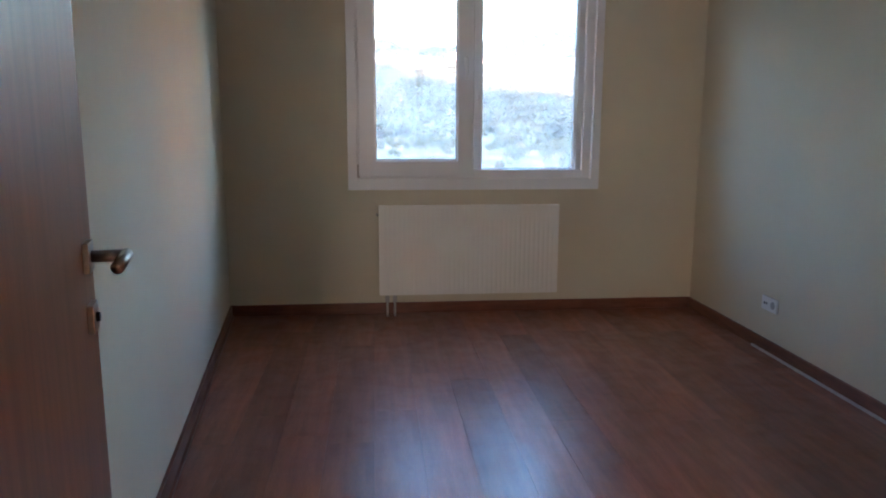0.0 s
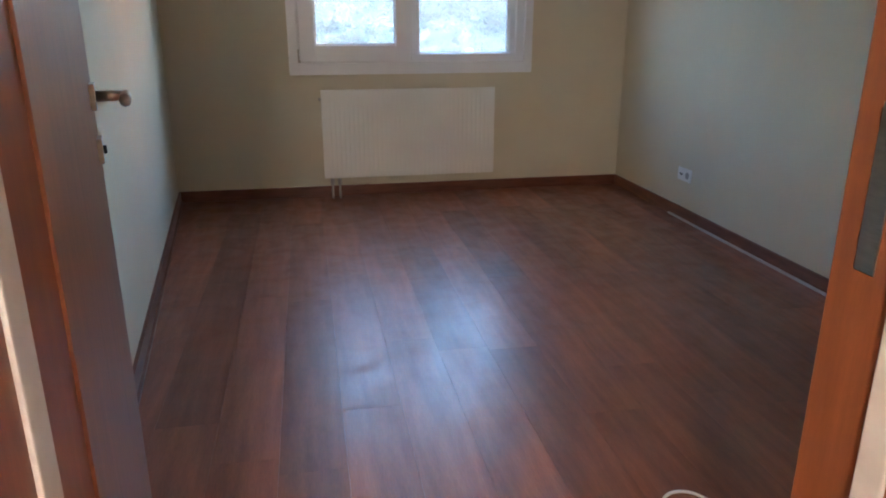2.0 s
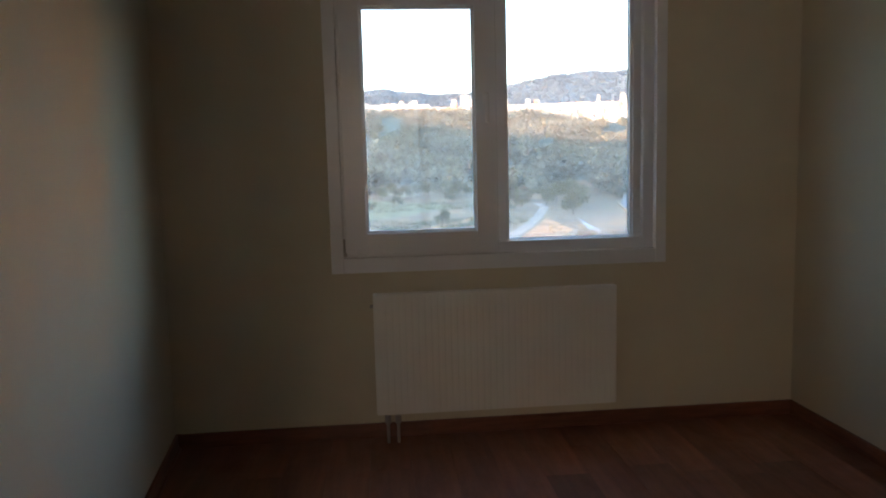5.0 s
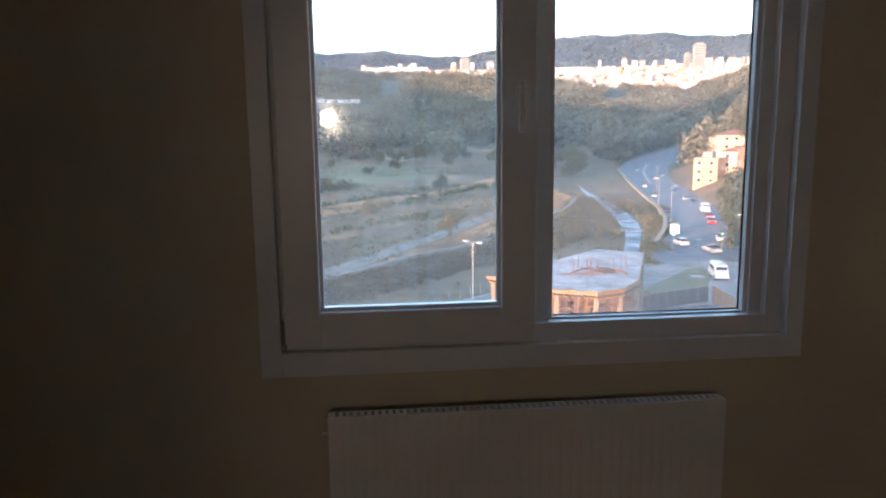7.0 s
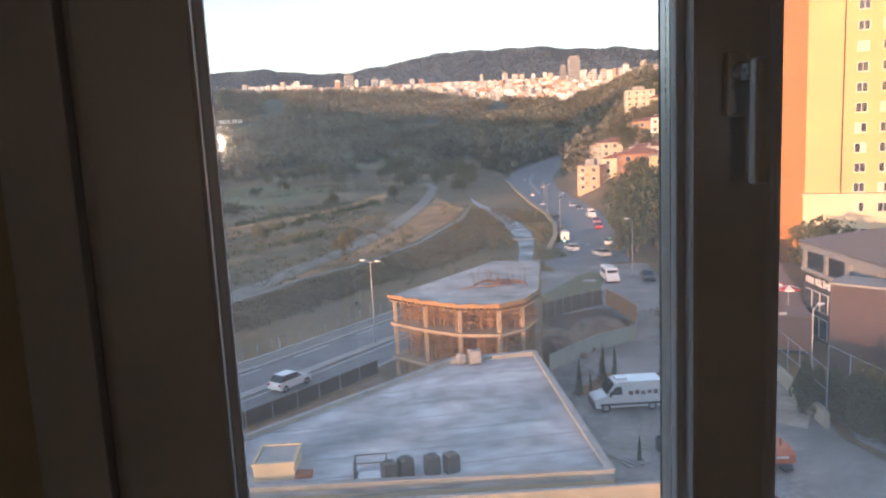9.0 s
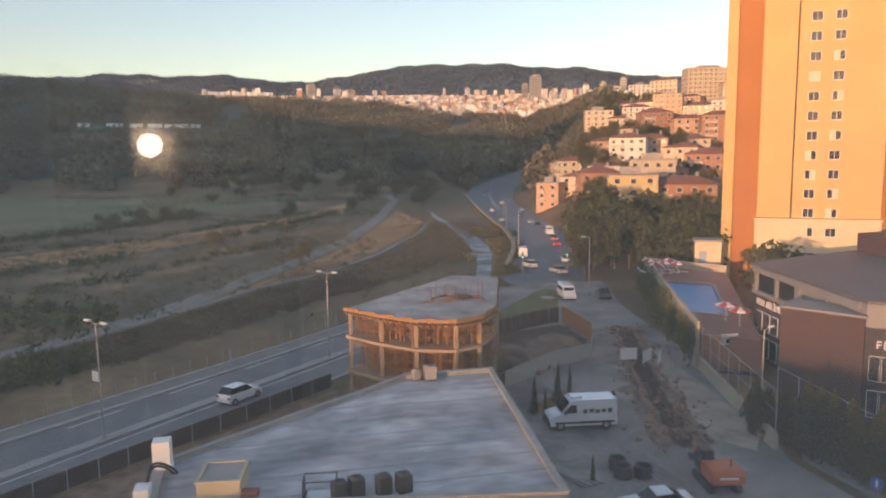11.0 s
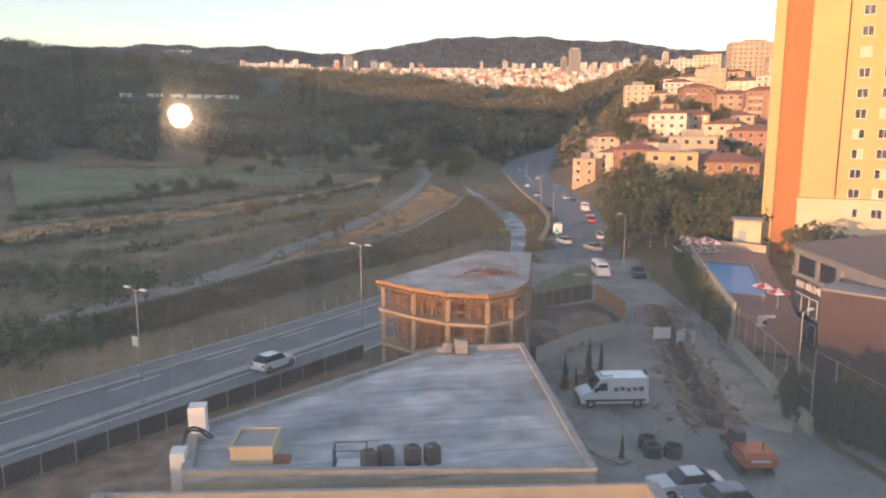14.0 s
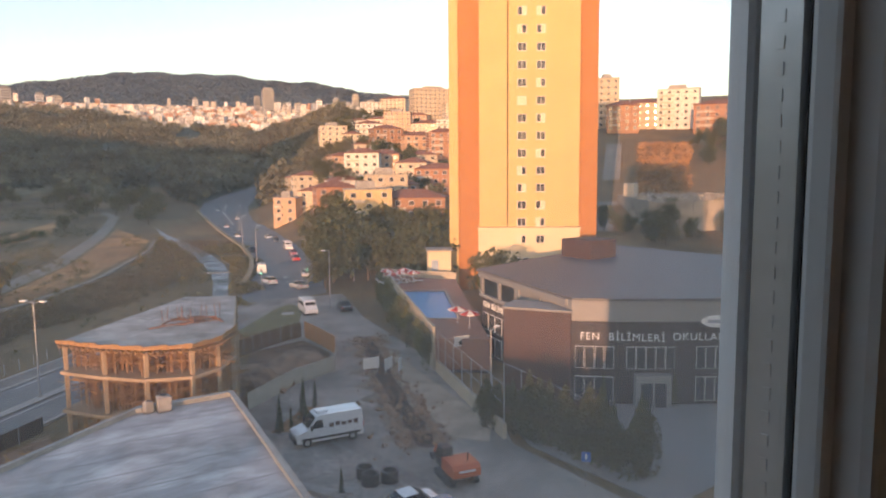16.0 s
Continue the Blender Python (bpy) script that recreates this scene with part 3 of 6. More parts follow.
def ribbon(name, left, right, lift, material, label, category, step=12.0):
    """A ribbon of ground cover between two lines, laid on the ground."""
    def dense(line):
        d = [0.0]
        for a, b in zip(line, line[1:]):
            d.append(d[-1] + math.dist(a, b))
        return np.array(d) / d[-1], np.array(line, float), d[-1]
    dl, pl, length = dense(left)
    dr, pr, _ = dense(right)
    k = max(2, int(length / step))
    vs, fs = [], []
    for i in range(k + 1):
        s = i / k
        a = [np.interp(s, dl, pl[:, c]) for c in (0, 1)]
        b = [np.interp(s, dr, pr[:, c]) for c in (0, 1)]
        za, zb = height(*a) + lift, height(*b) + lift
        vs += [(*a, za), (*b, zb), (*a, za - 0.5), (*b, zb - 0.5)]
        if i:
            o = 4 * i - 4
            fs += [(o, o + 1, o + 5, o + 4), (o, o + 4, o + 6, o + 2), (o + 1, o + 3, o + 7, o + 5)]
    return tagged(soup(name, vs, fs, material), label, category, kind="structure")


def offset(line, d):
    """The line moved d metres to its right."""
    out = []
    for i, p in enumerate(line):
        a, b = Vector(line[max(0, i - 1)]), Vector(line[min(len(line) - 1, i + 1)])
        v = (b - a).normalized()
        out.append((p[0] + v.y * d, p[1] - v.x * d))
    return out


# roads and tracks
ROAD_FAR = [(-60, 25.5), (-20.2, 58.1), (1.3, 75.5), (14, 86.5), (30, 101), (42.6, 113.5)]
ROAD_NEAR = [(-52, 18), (-17.3, 47.2), (-2, 58.4), (12, 70.5), (24, 82), (38, 93)]
MEDIAN = [(-56, 21.5), (-18.3, 51.8), (-10, 58.6), (-2.6, 65.2), (4.5, 71), (12.1, 77.5), (24, 88)]
ribbon("road", ROAD_FAR, ROAD_NEAR, 0.06, M_ASPH, "grey worn asphalt dual carriageway", "road")
BEND_L = [(43, 110.5), (51.8, 125.1), (61.0, 142.5), (68.9, 161.0), (78.4, 189.5), (87.0, 222.6), (104.8, 285.7), (123, 352), (143, 402), (170.9, 437.2), (200, 466), (238, 500)]
BEND_R = [(60, 110), (66, 121.2), (70.5, 132), (76.5, 148), (84, 168), (94, 198), (113, 253), (136, 322), (157, 372), (181, 408), (208, 442), (246, 482)]
ribbon("road_bend", BEND_L, BEND_R, 0.07, M_ASPH, "grey asphalt road winding up the valley", "road", 8)
BEND_M = [(61.7, 129.4), (69.0, 146.7), (76.4, 167.3), (86.5, 198.0), (98.7, 238.4), (114, 289.2), (129, 336), (150, 385)]
ribbon("road_median", offset(BEND_M, -0.5), offset(BEND_M, 0.5), 0.28, M_KERB, "pale concrete median kerb", "kerb")
ribbon("road_divider", offset(MEDIAN, -0.55), offset(MEDIAN, 0.55), 0.22, M_KERB, "pale raised concrete road divider", "kerb")
ribbon("kerb_far", offset(ROAD_FAR[:5], -0.5), offset(ROAD_FAR[:5], 0.0), 0.2, M_KERB, "pale concrete kerb", "kerb")
ribbon("pavement_far", offset(ROAD_FAR[:5], -2.6), offset(ROAD_FAR[:5], -0.5), 0.16, mat("dull_pavement", (0.22, 0.20, 0.18), 0.9, var=0.2, scale=0.6), "narrow dusty pavement by the road", "pavement")
ribbon("kerb_back", offset(ROAD_FAR[:5], -3.0), offset(ROAD_FAR[:5], -2.6), 0.24, M_KERB, "pale concrete edge of the pavement", "kerb")
ribbon("kerb_near", offset(ROAD_NEAR[:5], 0.0), offset(ROAD_NEAR[:5], 0.4), 0.2, M_KERB, "pale concrete kerb", "kerb")
PATH_LOW = [(-62, 58), (-25.9, 85.2), (-21.3, 89.4), (-13.9, 97.6), (-2.9, 111.2), (5.2, 122.2), (17.3, 133.3), (32.9, 155.4), (53.6, 197.1), (66.7, 230.6)]
ribbon("track_low", offset(PATH_LOW, -0.5), offset(PATH_LOW, 0.6), 0.35, M_TRACK, "pale narrow concrete edge of the bank", "track", 6)
PATH_HI = [(-62, 61), (-26.7, 87.6), (-20.6, 93.0), (-13.6, 101.6), (-6.2, 113.4), (2.4, 129.6), (15.1, 153.1), (30.1, 184.5), (53.6, 251.4), (72.4, 312.4), (82, 345), (84, 372)]
ribbon("track_high", offset(PATH_HI, -2.2), offset(PATH_HI, 2.2), 0.06, M_TRACK, "wide pale dirt track across the fields", "track", 6)
for nm, base_line, side, lim in (("lane_line", BEND_M, -4.4, 6), ("lane_line", BEND_M, 4.4, 6), ("lane_line", MEDIAN, -5.0, 7), ("edge_line", MEDIAN, 1.1, 7)):
    ln = offset(base_line, side)[:lim]
    if nm == "edge_line":
        ribbon(nm, offset(ln, -0.08), offset(ln, 0.08), 0.075, M_PAINT, "white painted line along the divider", "road marking")
        continue
    dash = []
    for a, b in zip(ln, ln[1:]):
        steps = int(math.dist(a, b) / 6)
        for q in range(steps):
            k0, k1 = q / steps, (q + 0.5) / steps
            dash.append([(a[0] + (b[0] - a[0]) * k, a[1] + (b[1] - a[1]) * k) for k in (k0, k1)])
    for d in dash:
        ribbon(nm, offset(d, -0.09), offset(d, 0.09), 0.085, M_PAINT, "white painted lane dash", "road marking", 4)
# fields, laid on the ground in strips
FIELD_RIMS = (
    ("field_green", [(-65, 222), (-40, 250), (-15, 296), (10, 318), (40, 372)], [(-125, 415), (-95, 415), (-50, 400), (-8, 432), (22, 402)], M_GREENF, "dull green grass field", 0.04),
    ("field_olive", [(-62, 176), (-34, 205), (-8, 238), (20, 272), (46, 330)], [(-66, 212), (-40, 242), (-14, 288), (10, 308), (38, 352)], M_FALLOW, "brown fallow field", 0.035),
    ("field_dry", [(-52, 150), (-25, 176), (0, 208), (22, 234), (46, 281)], [(-62, 172), (-34, 200), (-8, 230), (20, 262), (58, 340)], M_DRY, "dry orange-brown grass strip", 0.04),
    ("field_edge", [(-44, 116), (-24, 124), (-6, 146), (12, 180), (36, 230)], [(-52, 138), (-27, 160), (-2, 192), (20, 222), (42, 262)], M_FALLOW, "brown fallow strip of weeds", 0.03),
    ("field_dry_low", [(-1, 117), (16, 134.5), (31, 157), (52, 199), (65, 232)], [(3, 124), (18, 152), (33, 184), (55, 245), (70, 292)], M_DRY, "dry orange grass between the tracks", 0.033),
    ("field_far", [(12, 436), (40, 462), (66, 486), (96, 500), (124, 508)], [(-2, 468), (24, 505), (56, 546), (96, 562), (130, 572)], M_DRYPALE, "pale stubble field before the woods", 0.3),
)
for nm, near_rim, far_rim, cover, lab, lift in FIELD_RIMS:
    ribbon(nm, far_rim, near_rim, lift, cover, lab, "field", 10)
# river with white broken water
RIVER_L = [(41, 112), (44.2, 122.6), (51.6, 141.5), (56.4, 159.8), (61.8, 182.7), (67.6, 214.2), (72.6, 245.9), (81.6, 280.9)]
RIVER_R = [(43, 112), (46.8, 122.0), (55.4, 143.0), (60.4, 157.3), (65.8, 181.1), (71.2, 213.0), (75.2, 247.5), (82.8, 285.8)]
tagged(ribbon("river", RIVER_L, RIVER_R, 0.05, M_WATER, "shallow pale river with broken water", "river"), kind="structure")
BANK_WALL = [(51.2, 125.4), (60.3, 142.9), (68.2, 161.4), (77.6, 189.8), (86.2, 223), (104, 286), (122, 352.4)]
ribbon("river_wall", offset(BANK_WALL, -0.5), offset(BANK_WALL, 0.5), 1.1, mat("yellowish_stone_wall", (0.36, 0.27, 0.16), 0.9, var=0.2, scale=0.6, fine=0.4, fine_scale=3), "low yellowish stone wall along the road", "wall", 8)
# weir
structure("weir", box(0.6, 7.2, -0.4, 0.4, 0, 0.3), M_CONC, "low concrete weir across the river", "weir").matrix_world = pose(50.5, 149, G, 0, 0, -18)
# street and site ground
sheet("street", [(14, 26), (24, 24), (36, 24), (37.2, 39), (41, 45), (47, 61.5), (54, 88), (62, 108), (42, 112), (38, 93), (33, 79), (22, 59), (17.6, 46)], G + 0.075, M_DUSTY, "dusty grey street with muddy patches", "street")
sheet("verge", [(35.5, 87.5), (45, 91), (50.5, 100.5), (50.2, 104.5), (47, 102.6), (36, 91)], G + 0.16, M_LAWN, "green grass traffic island", "verge")
structure("manhole", cyl((46.5, 97.5, G + 0.16), (46.5, 97.5, G + 0.22), 1.0, 1.0, 20), M_KERB, "pale round slab on the grass", "slab")

# ---- foliage builders ----


def leaf_cloud(rnd, count, rx, ry, rz, size, lumps=7, taper=0.0):
    """Corners and faces of many small leaf tufts gathered in uneven lumps."""
    cents = [(rnd.gauss(0, 0.45), rnd.gauss(0, 0.45), rnd.uniform(-0.7, 0.75), rnd.uniform(0.35, 0.6)) for _ in range(lumps)]
    vs, fs = [], []
    while len(fs) < count:
        cx, cy, cz, cr = rnd.choice(cents)
        d = Vector((rnd.gauss(0, 1), rnd.gauss(0, 1), rnd.gauss(0, 1))).normalized() * cr * rnd.uniform(0.55, 1.05)
        p = Vector((cx + d.x, cy + d.y, cz + d.z))
        narrow = 1 - taper * (p.z + 1) / 2
        p = Vector((p.x * rx * narrow, p.y * ry * narrow, p.z * rz))
        e = Euler((rnd.uniform(0, 6.3), rnd.uniform(0, 6.3), rnd.uniform(0, 6.3))).to_matrix()
        s = size * rnd.uniform(0.6, 1.4)
        o = len(vs)
        for q in ((-1, -0.55, 0), (0.1, -0.7, 0.25), (1, 0.1, 0), (0, 0.75, 0.2)):
            vs.append(tuple(p + e @ Vector(q) * s))
        fs.append((o, o + 1, o + 2, o + 3))
    return vs, fs


tree_kinds = {}


def tree(kind, x, y, z, s, turn, label, group=""):
    """A tree of one of a few shapes, with trunk, limbs and leaves; copies share their meshes."""
    if kind not in tree_kinds:
        rnd = random.Random(sum(map(ord, kind)))
        base = thing("tree", label, "tree", group)
        bm = cyl((0, 0, -0.3), (0.1, 0.05, 2.6), 0.2, 0.13, 8)
        for _ in range(0 if kind == "cypress" else 5):
            a = rnd.uniform(0, 6.3)
            add_cyl(bm, (0.08, 0.04, rnd.uniform(1.4, 2.5)), (1.5 * math.cos(a), 1.5 * math.sin(a), rnd.uniform(3.2, 4.8)), 0.08, 0.03, 6)
        if kind == "cypress":
            vs, fs = leaf_cloud(rnd, 700, 0.75, 0.75, 2.9, 0.16, 16, 0.8)
            up, lm = 2.9, M_LEAF
        elif kind == "conifer":
            vs, fs = leaf_cloud(rnd, 1500, 2.3, 2.3, 3.6, 0.20, 22, 0.85)
            up, lm = 3.7, M_LEAF
        elif kind == "shrub":
            vs, fs = leaf_cloud(rnd, 700, 1.6, 1.6, 1.3, 0.17, 8)
            up, lm = 1.4, M_LEAFDRY
        elif kind == "olive":
            vs, fs = leaf_cloud(rnd, 900, 3.2, 3.0, 2.6, 0.30, 9)
            up, lm = 4.2, M_LEAFDRY
        elif kind == "broad":
            vs, fs = leaf_cloud(rnd, 1400, 4.0, 3.7, 3.4, 0.30, 14)
            up, lm = 4.8, M_LEAF
        else:
            vs, fs = leaf_cloud(rnd, 1300, 3.2, 3.4, 4.2, 0.30, 12)
            up, lm = 5.4, M_LEAF
        part("trunk", bm, M_BARK, base)
        crown = soup("crown", [(a, b, c + up) for a, b, c in vs], fs, lm, base)
        tree_kinds[kind] = base
        base.matrix_world = pose(x, y, z, 0, 0, turn) @ Matrix.Scale(s, 4)
        return base
    ob = copy_thing(tree_kinds[kind], pose(x, y, z, 0, 0, turn))
    ob.scale = (s, s, s)
    return tagged(ob, label, "tree", group)


def forest(name, places, size, material, label, category, tufts=22, flat=0.9):
    """Far trees or scrub that nobody could count, as one mesh of leaf tufts."""
    rnd = np.random.RandomState(len(places))
    n = len(places)
    p = np.array(places, float)
    c = rnd.normal(size=(n, tufts, 3))
    c /= np.linalg.norm(c, axis=2, keepdims=True)
    c *= rnd.uniform(0.45, 1.0, (n, tufts, 1))
    sz = size * rnd.uniform(0.6, 1.35, (n, 1, 1))
    c = c * sz * np.array([1, 1, flat])
    c[:, :, 2] += (sz * flat * 0.85)[:, :, 0]
    c += p[:, None, :]
    e = rnd.normal(size=(n, tufts, 3, 3))
    e /= np.linalg.norm(e, axis=3, keepdims=True)
    e *= (sz * 0.36)[:, :, :, None] * rnd.uniform(0.6, 1.2, (n, tufts, 1, 1))
    v = (c[:, :, None, :] + e).reshape(-1, 3)
    f = np.arange(len(v)).reshape(-1, 3)
    return tagged(soup(name, v.tolist(), f.tolist(), material), label, category, kind="stuff")


rnd = random.Random(11)
places = []
while len(places) < 16500:
    a, r = rnd.uniform(-24, 30.5), 380 + 1180 * rnd.random() ** 1.5
    edge = 500 - 110 * smooth(17, 20, a) + 40 * math.sin(a * 0.9) + 25 * math.sin(a * 2.7 + 1)
    if r < edge or (a > 23 and r > 1250):
        continue
    if r > np.interp(a, (7, 12, 16, 28), (1560, 1440, 1255, 1160)):
        continue
    if 640 < r < 705 and -6 < a < 8 and rnd.random() < 0.9:
        continue
    if 925 < r < 1045 and -10 < a < 0.5 and rnd.random() < 0.93:
        continue
    if r > 560 and noise.noise((a * 0.35, r * 0.006, 3)) > 0.28:
        continue
    x, y = polar(a, r)
    if a > 25.9 and r < 640 or (a > 19 and np.interp(y, [p[1] for p in BEND_L], [p[0] for p in BEND_L]) - 7 < x < np.interp(y, [p[1] for p in BEND_R], [p[0] for p in BEND_R]) + 7):
        continue
    places.append((x, y, height(x, y) - 0.5))
forest("woodland", places, 5.8, M_FOREST, "dense dark green woodland on the far slope", "woods", 24, 1.15)
places = []
for _ in range(15000):
    a, r = rnd.uniform(-32, 36), rnd.uniform(2450, 3250)
    x, y = polar(a, r)
    places.append((x, y, height(x, y) - 2))
forest("hill_woods", places, 14, M_HILL, "dark wooded hills on the horizon with blue haze in their colour", "woods", 14, 0.35)
# copses running up to the houses
places = []
while len(places) < 900:
    a, r = rnd.uniform(25.4, 31.5), rnd.uniform(310, 660)
    if a > 25.6 + (r - 310) * 0.03 + rnd.uniform(-0.4, 1.2) or a < 25.9 and r < 380:
        continue
    x, y = polar(a, r)
    places.append((x, y, height(x, y) - 0.3))
forest("slope_copse", places, 3.4, M_FOREST, "dark green copses on the slope beside the houses", "woods", 26, 1.1)
# scrub on the banks between road, tracks and river
places = []
while len(places) < 4200:
    s, d = rnd.random(), rnd.random()
    k = rnd.randrange(1, len(PATH_LOW) - 1)
    a, b = PATH_LOW[k], PATH_LOW[k + 1]
    px, py = a[0] + (b[0] - a[0]) * s, a[1] + (b[1] - a[1]) * s
    reach = min(20.0, 9 + k * 1.3)
    x, y = px + (1.8 + d * reach) * 0.75, py - (1.8 + d * reach) * 0.68
    if d > 0.93:
        continue
    places.append((x, y, G - 0.1))
forest("bank_scrub", places, 0.55, mat("dry_scrub_leaves", (0.15, 0.115, 0.07), 0.95, var=0.3, scale=0.1, island=0.4, spec=0.1), "low dry brown scrub on the bank", "scrub", 14, 0.6)
places = []
while len(places) < 5200:
    x, y = rnd.uniform(-110, 75), rnd.uniform(95, 420)
    if abs(math.degrees(math.atan2(x, y))) > 24 or noise.noise((x * 0.03, y * 0.02, 0)) < -0.05 or x > 20 + (y - 100) * 0.22:
        continue
    places.append((x, y, height(x, y) - 0.1))
forest("field_scrub", places, 0.75, M_LEAFDRY, "scattered olive scrub over the fields", "scrub", 14, 0.6)
places = []
for x0, y0, x1, y1, sp, n in ((-45, 124, -16, 104, 9, 170), (-62, 214, -36, 246, 3.5, 120), (-36, 246, -8, 300, 4, 150), (14, 372, 60, 362, 3, 130), (0, 340, 42, 378, 3, 60), (-52, 146, -22, 172, 3, 90), (0, 206, 44, 280, 3, 110), (-120, 420, 10, 440, 9, 260), (10, 440, 100, 500, 8, 240), (-34, 84, -15, 80, 4.5, 150), (-40, 70, -20, 75, 4, 90), (-66, 190, -22, 207, 2.5, 70), (-20, 210, 32, 292, 3, 80), (-30, 128, 16, 190, 3, 90)):
    for _ in range(n):
        s = rnd.random()
        x, y = x0 + (x1 - x0) * s + rnd.gauss(0, sp * 0.4), y0 + (y1 - y0) * s + rnd.gauss(0, sp * 0.6)
        places.append((x, y, G - 0.1))
forest("green_scrub", places, 1.15, mat("dull_green_scrub_leaves", (0.095, 0.105, 0.045), 0.9, var=0.35, scale=0.2, island=0.35, spec=0.15), "dark green thickets along the field edges", "scrub", 22, 0.8)
places = []
for _ in range(1100):
    s = rnd.random()
    k = rnd.randrange(5)
    a, b = RIVER_R[k], BEND_L[k]
    x, y = a[0] + (b[0] - a[0]) * s + rnd.uniform(-2, 2), a[1] + (b[1] - a[1]) * s + rnd.uniform(-4, 12)
    if 1.0 < (x - np.interp(y, [p[1] for p in RIVER_R], [p[0] for p in RIVER_R])) < 16:
        places.append((x, y, G - 0.1))
for _ in range(260):
    y = rnd.uniform(112, 250)
    x = np.interp(y, [p[1] for p in RIVER_L], [p[0] for p in RIVER_L]) - 1.2 - 13 * rnd.random() ** 1.3
    places.append((x, y, G - 0.1))
forest("river_scrub", places, 0.95, M_LEAFDRY, "dry scrub between river and road", "scrub", 14, 0.6)
for i, (x, y, s) in enumerate(((2, 428, 1.3), (10, 434, 1.4), (17, 430, 1.3), (24, 438, 1.4), (-24, 396, 1.0), (70, 415, 1.6), (78, 425, 1.7), (-32, 230, 1.0), (-24, 240, 1.1), (-17, 255, 1.0), (-11, 258, 0.9), (-1.5, 179, 0.8), (15, 146, 0.85), (24, 269, 0.9), (31, 440, 1.5), (45, 430, 1.5), (54, 436, 1.3),
                               (66, 340, 1.4), (72, 350, 1.5), (52, 292, 1.0), (84, 300, 1.5), (92, 325, 1.6), (99, 345, 1.7), (84, 350, 1.5), (40, 400, 1.0), (10, 375, 1.0), (-4, 350, 0.8), (96, 375, 1.8), (106, 390, 1.8))):
    tree("olive", x, y, height(x, y), s, i * 47, "round olive-green tree standing in the dry fields")

# ---- houses ----
PAINTS = {}


def paint(key, c):
    if key not in PAINTS:
        PAINTS[key] = mat(key + "_render", c, 0.85, var=0.1, scale=0.5, fine=0.15, fine_scale=3)
    return PAINTS[key]


def facing(x, y, z, extra=0.0):
    """A pose at a place, its front (-y) turned towards the window."""
    return pose(x, y, z, 0, 0, -math.degrees(math.atan2(x, y)) + extra)


def house(turn, r, w, d, floors, col, roof="tile", extra=0.0, label="", name="house", group="houses on the slope", dz=0.0, fh=2.9, cols=None):
    x, y = polar(turn, r)
    z = height(x, y) + dz
    ob = thing(name, label, "house" if floors < 6 else "apartment block", group, facing(x, y, z, extra))
    h = floors * fh + 0.4
    body = part("wall", box(-w / 2, w / 2, 0, d, -6, h), paint(*col), ob)
    k = cols or max(2, int(w / 3.2))
    for f in range(floors):
        for i in range(k):
            wx = -w / 2 + w * (i + 0.5) / k
            wz = f * fh + 1.2
            win = part("window", box(wx - 0.75, wx + 0.75, -0.06, 0.05, wz, wz + 1.4), M_WINF, ob)
            part("pane", box(wx - 0.62, wx + 0.62, -0.09, -0.05, wz + 0.12, wz + 1.28), M_WIN, win)
        if f and floors > 2:
            bal = part("balcony", box(-w * 0.42, -w * 0.08, -1.1, 0, f * fh - 0.1, f * fh + 0.75), paint("pale_balcony", (0.55, 0.48, 0.38)), ob)
        for j in range(max(1, int(d / 4))):
            wy = d * (j + 0.5) / max(1, int(d / 4))
            win = part("window", box(-w / 2 - 0.06, -w / 2 + 0.05, wy - 0.7, wy + 0.7, f * fh + 1.2, f * fh + 2.6), M_WINF, ob)
            part("pane", box(-w / 2 - 0.09, -w / 2 - 0.05, wy - 0.57, wy + 0.57, f * fh + 1.32, f * fh + 2.48), M_WIN, win)
    if roof == "tile":
        bm = bmesh.new()
        e, t = 0.6, 0.32 * min(w, d) * 0.5 + 0.4
        ring = [bm.verts.new(c) for c in ((-w / 2 - e, -e, h), (w / 2 + e, -e, h), (w / 2 + e, d + e, h), (-w / 2 - e, d + e, h))]
        ins = min(w, d) / 2
        if w >= d:
            a, b = bm.verts.new((-w / 2 + ins, d / 2, h + t)), bm.verts.new((w / 2 - ins, d / 2, h + t))
            fs = ((0, 1, b, a), (1, 2, b), (2, 3, a, b), (3, 0, a))
        else:
            a, b = bm.verts.new((0, ins, h + t)), bm.verts.new((0, d - ins, h + t))
            fs = ((0, 1, a), (1, 2, b, a), (2, 3, b), (3, 0, a, b))
        for f in fs:
            bm.faces.new([ring[q] if isinstance(q, int) else q for q in f])
        bm.faces.new(ring[::-1])
        rf = part("roof", bm, M_TILE, ob)
        part("chimney", box(w * 0.2, w * 0.2 + 0.7, d * 0.45, d * 0.45 + 0.7, h + 0.3, h + t + 0.9), M_CONC, rf)
    else:
        bm = box(-w / 2 - 0.3, w / 2 + 0.3, -0.3, d + 0.3, h, h + 0.25)
        add_box(bm, -w / 4, w / 6, d * 0.3, d * 0.7, h + 0.25, h + 2.2)
        part("roof", bm, M_CONC, ob)
    return ob


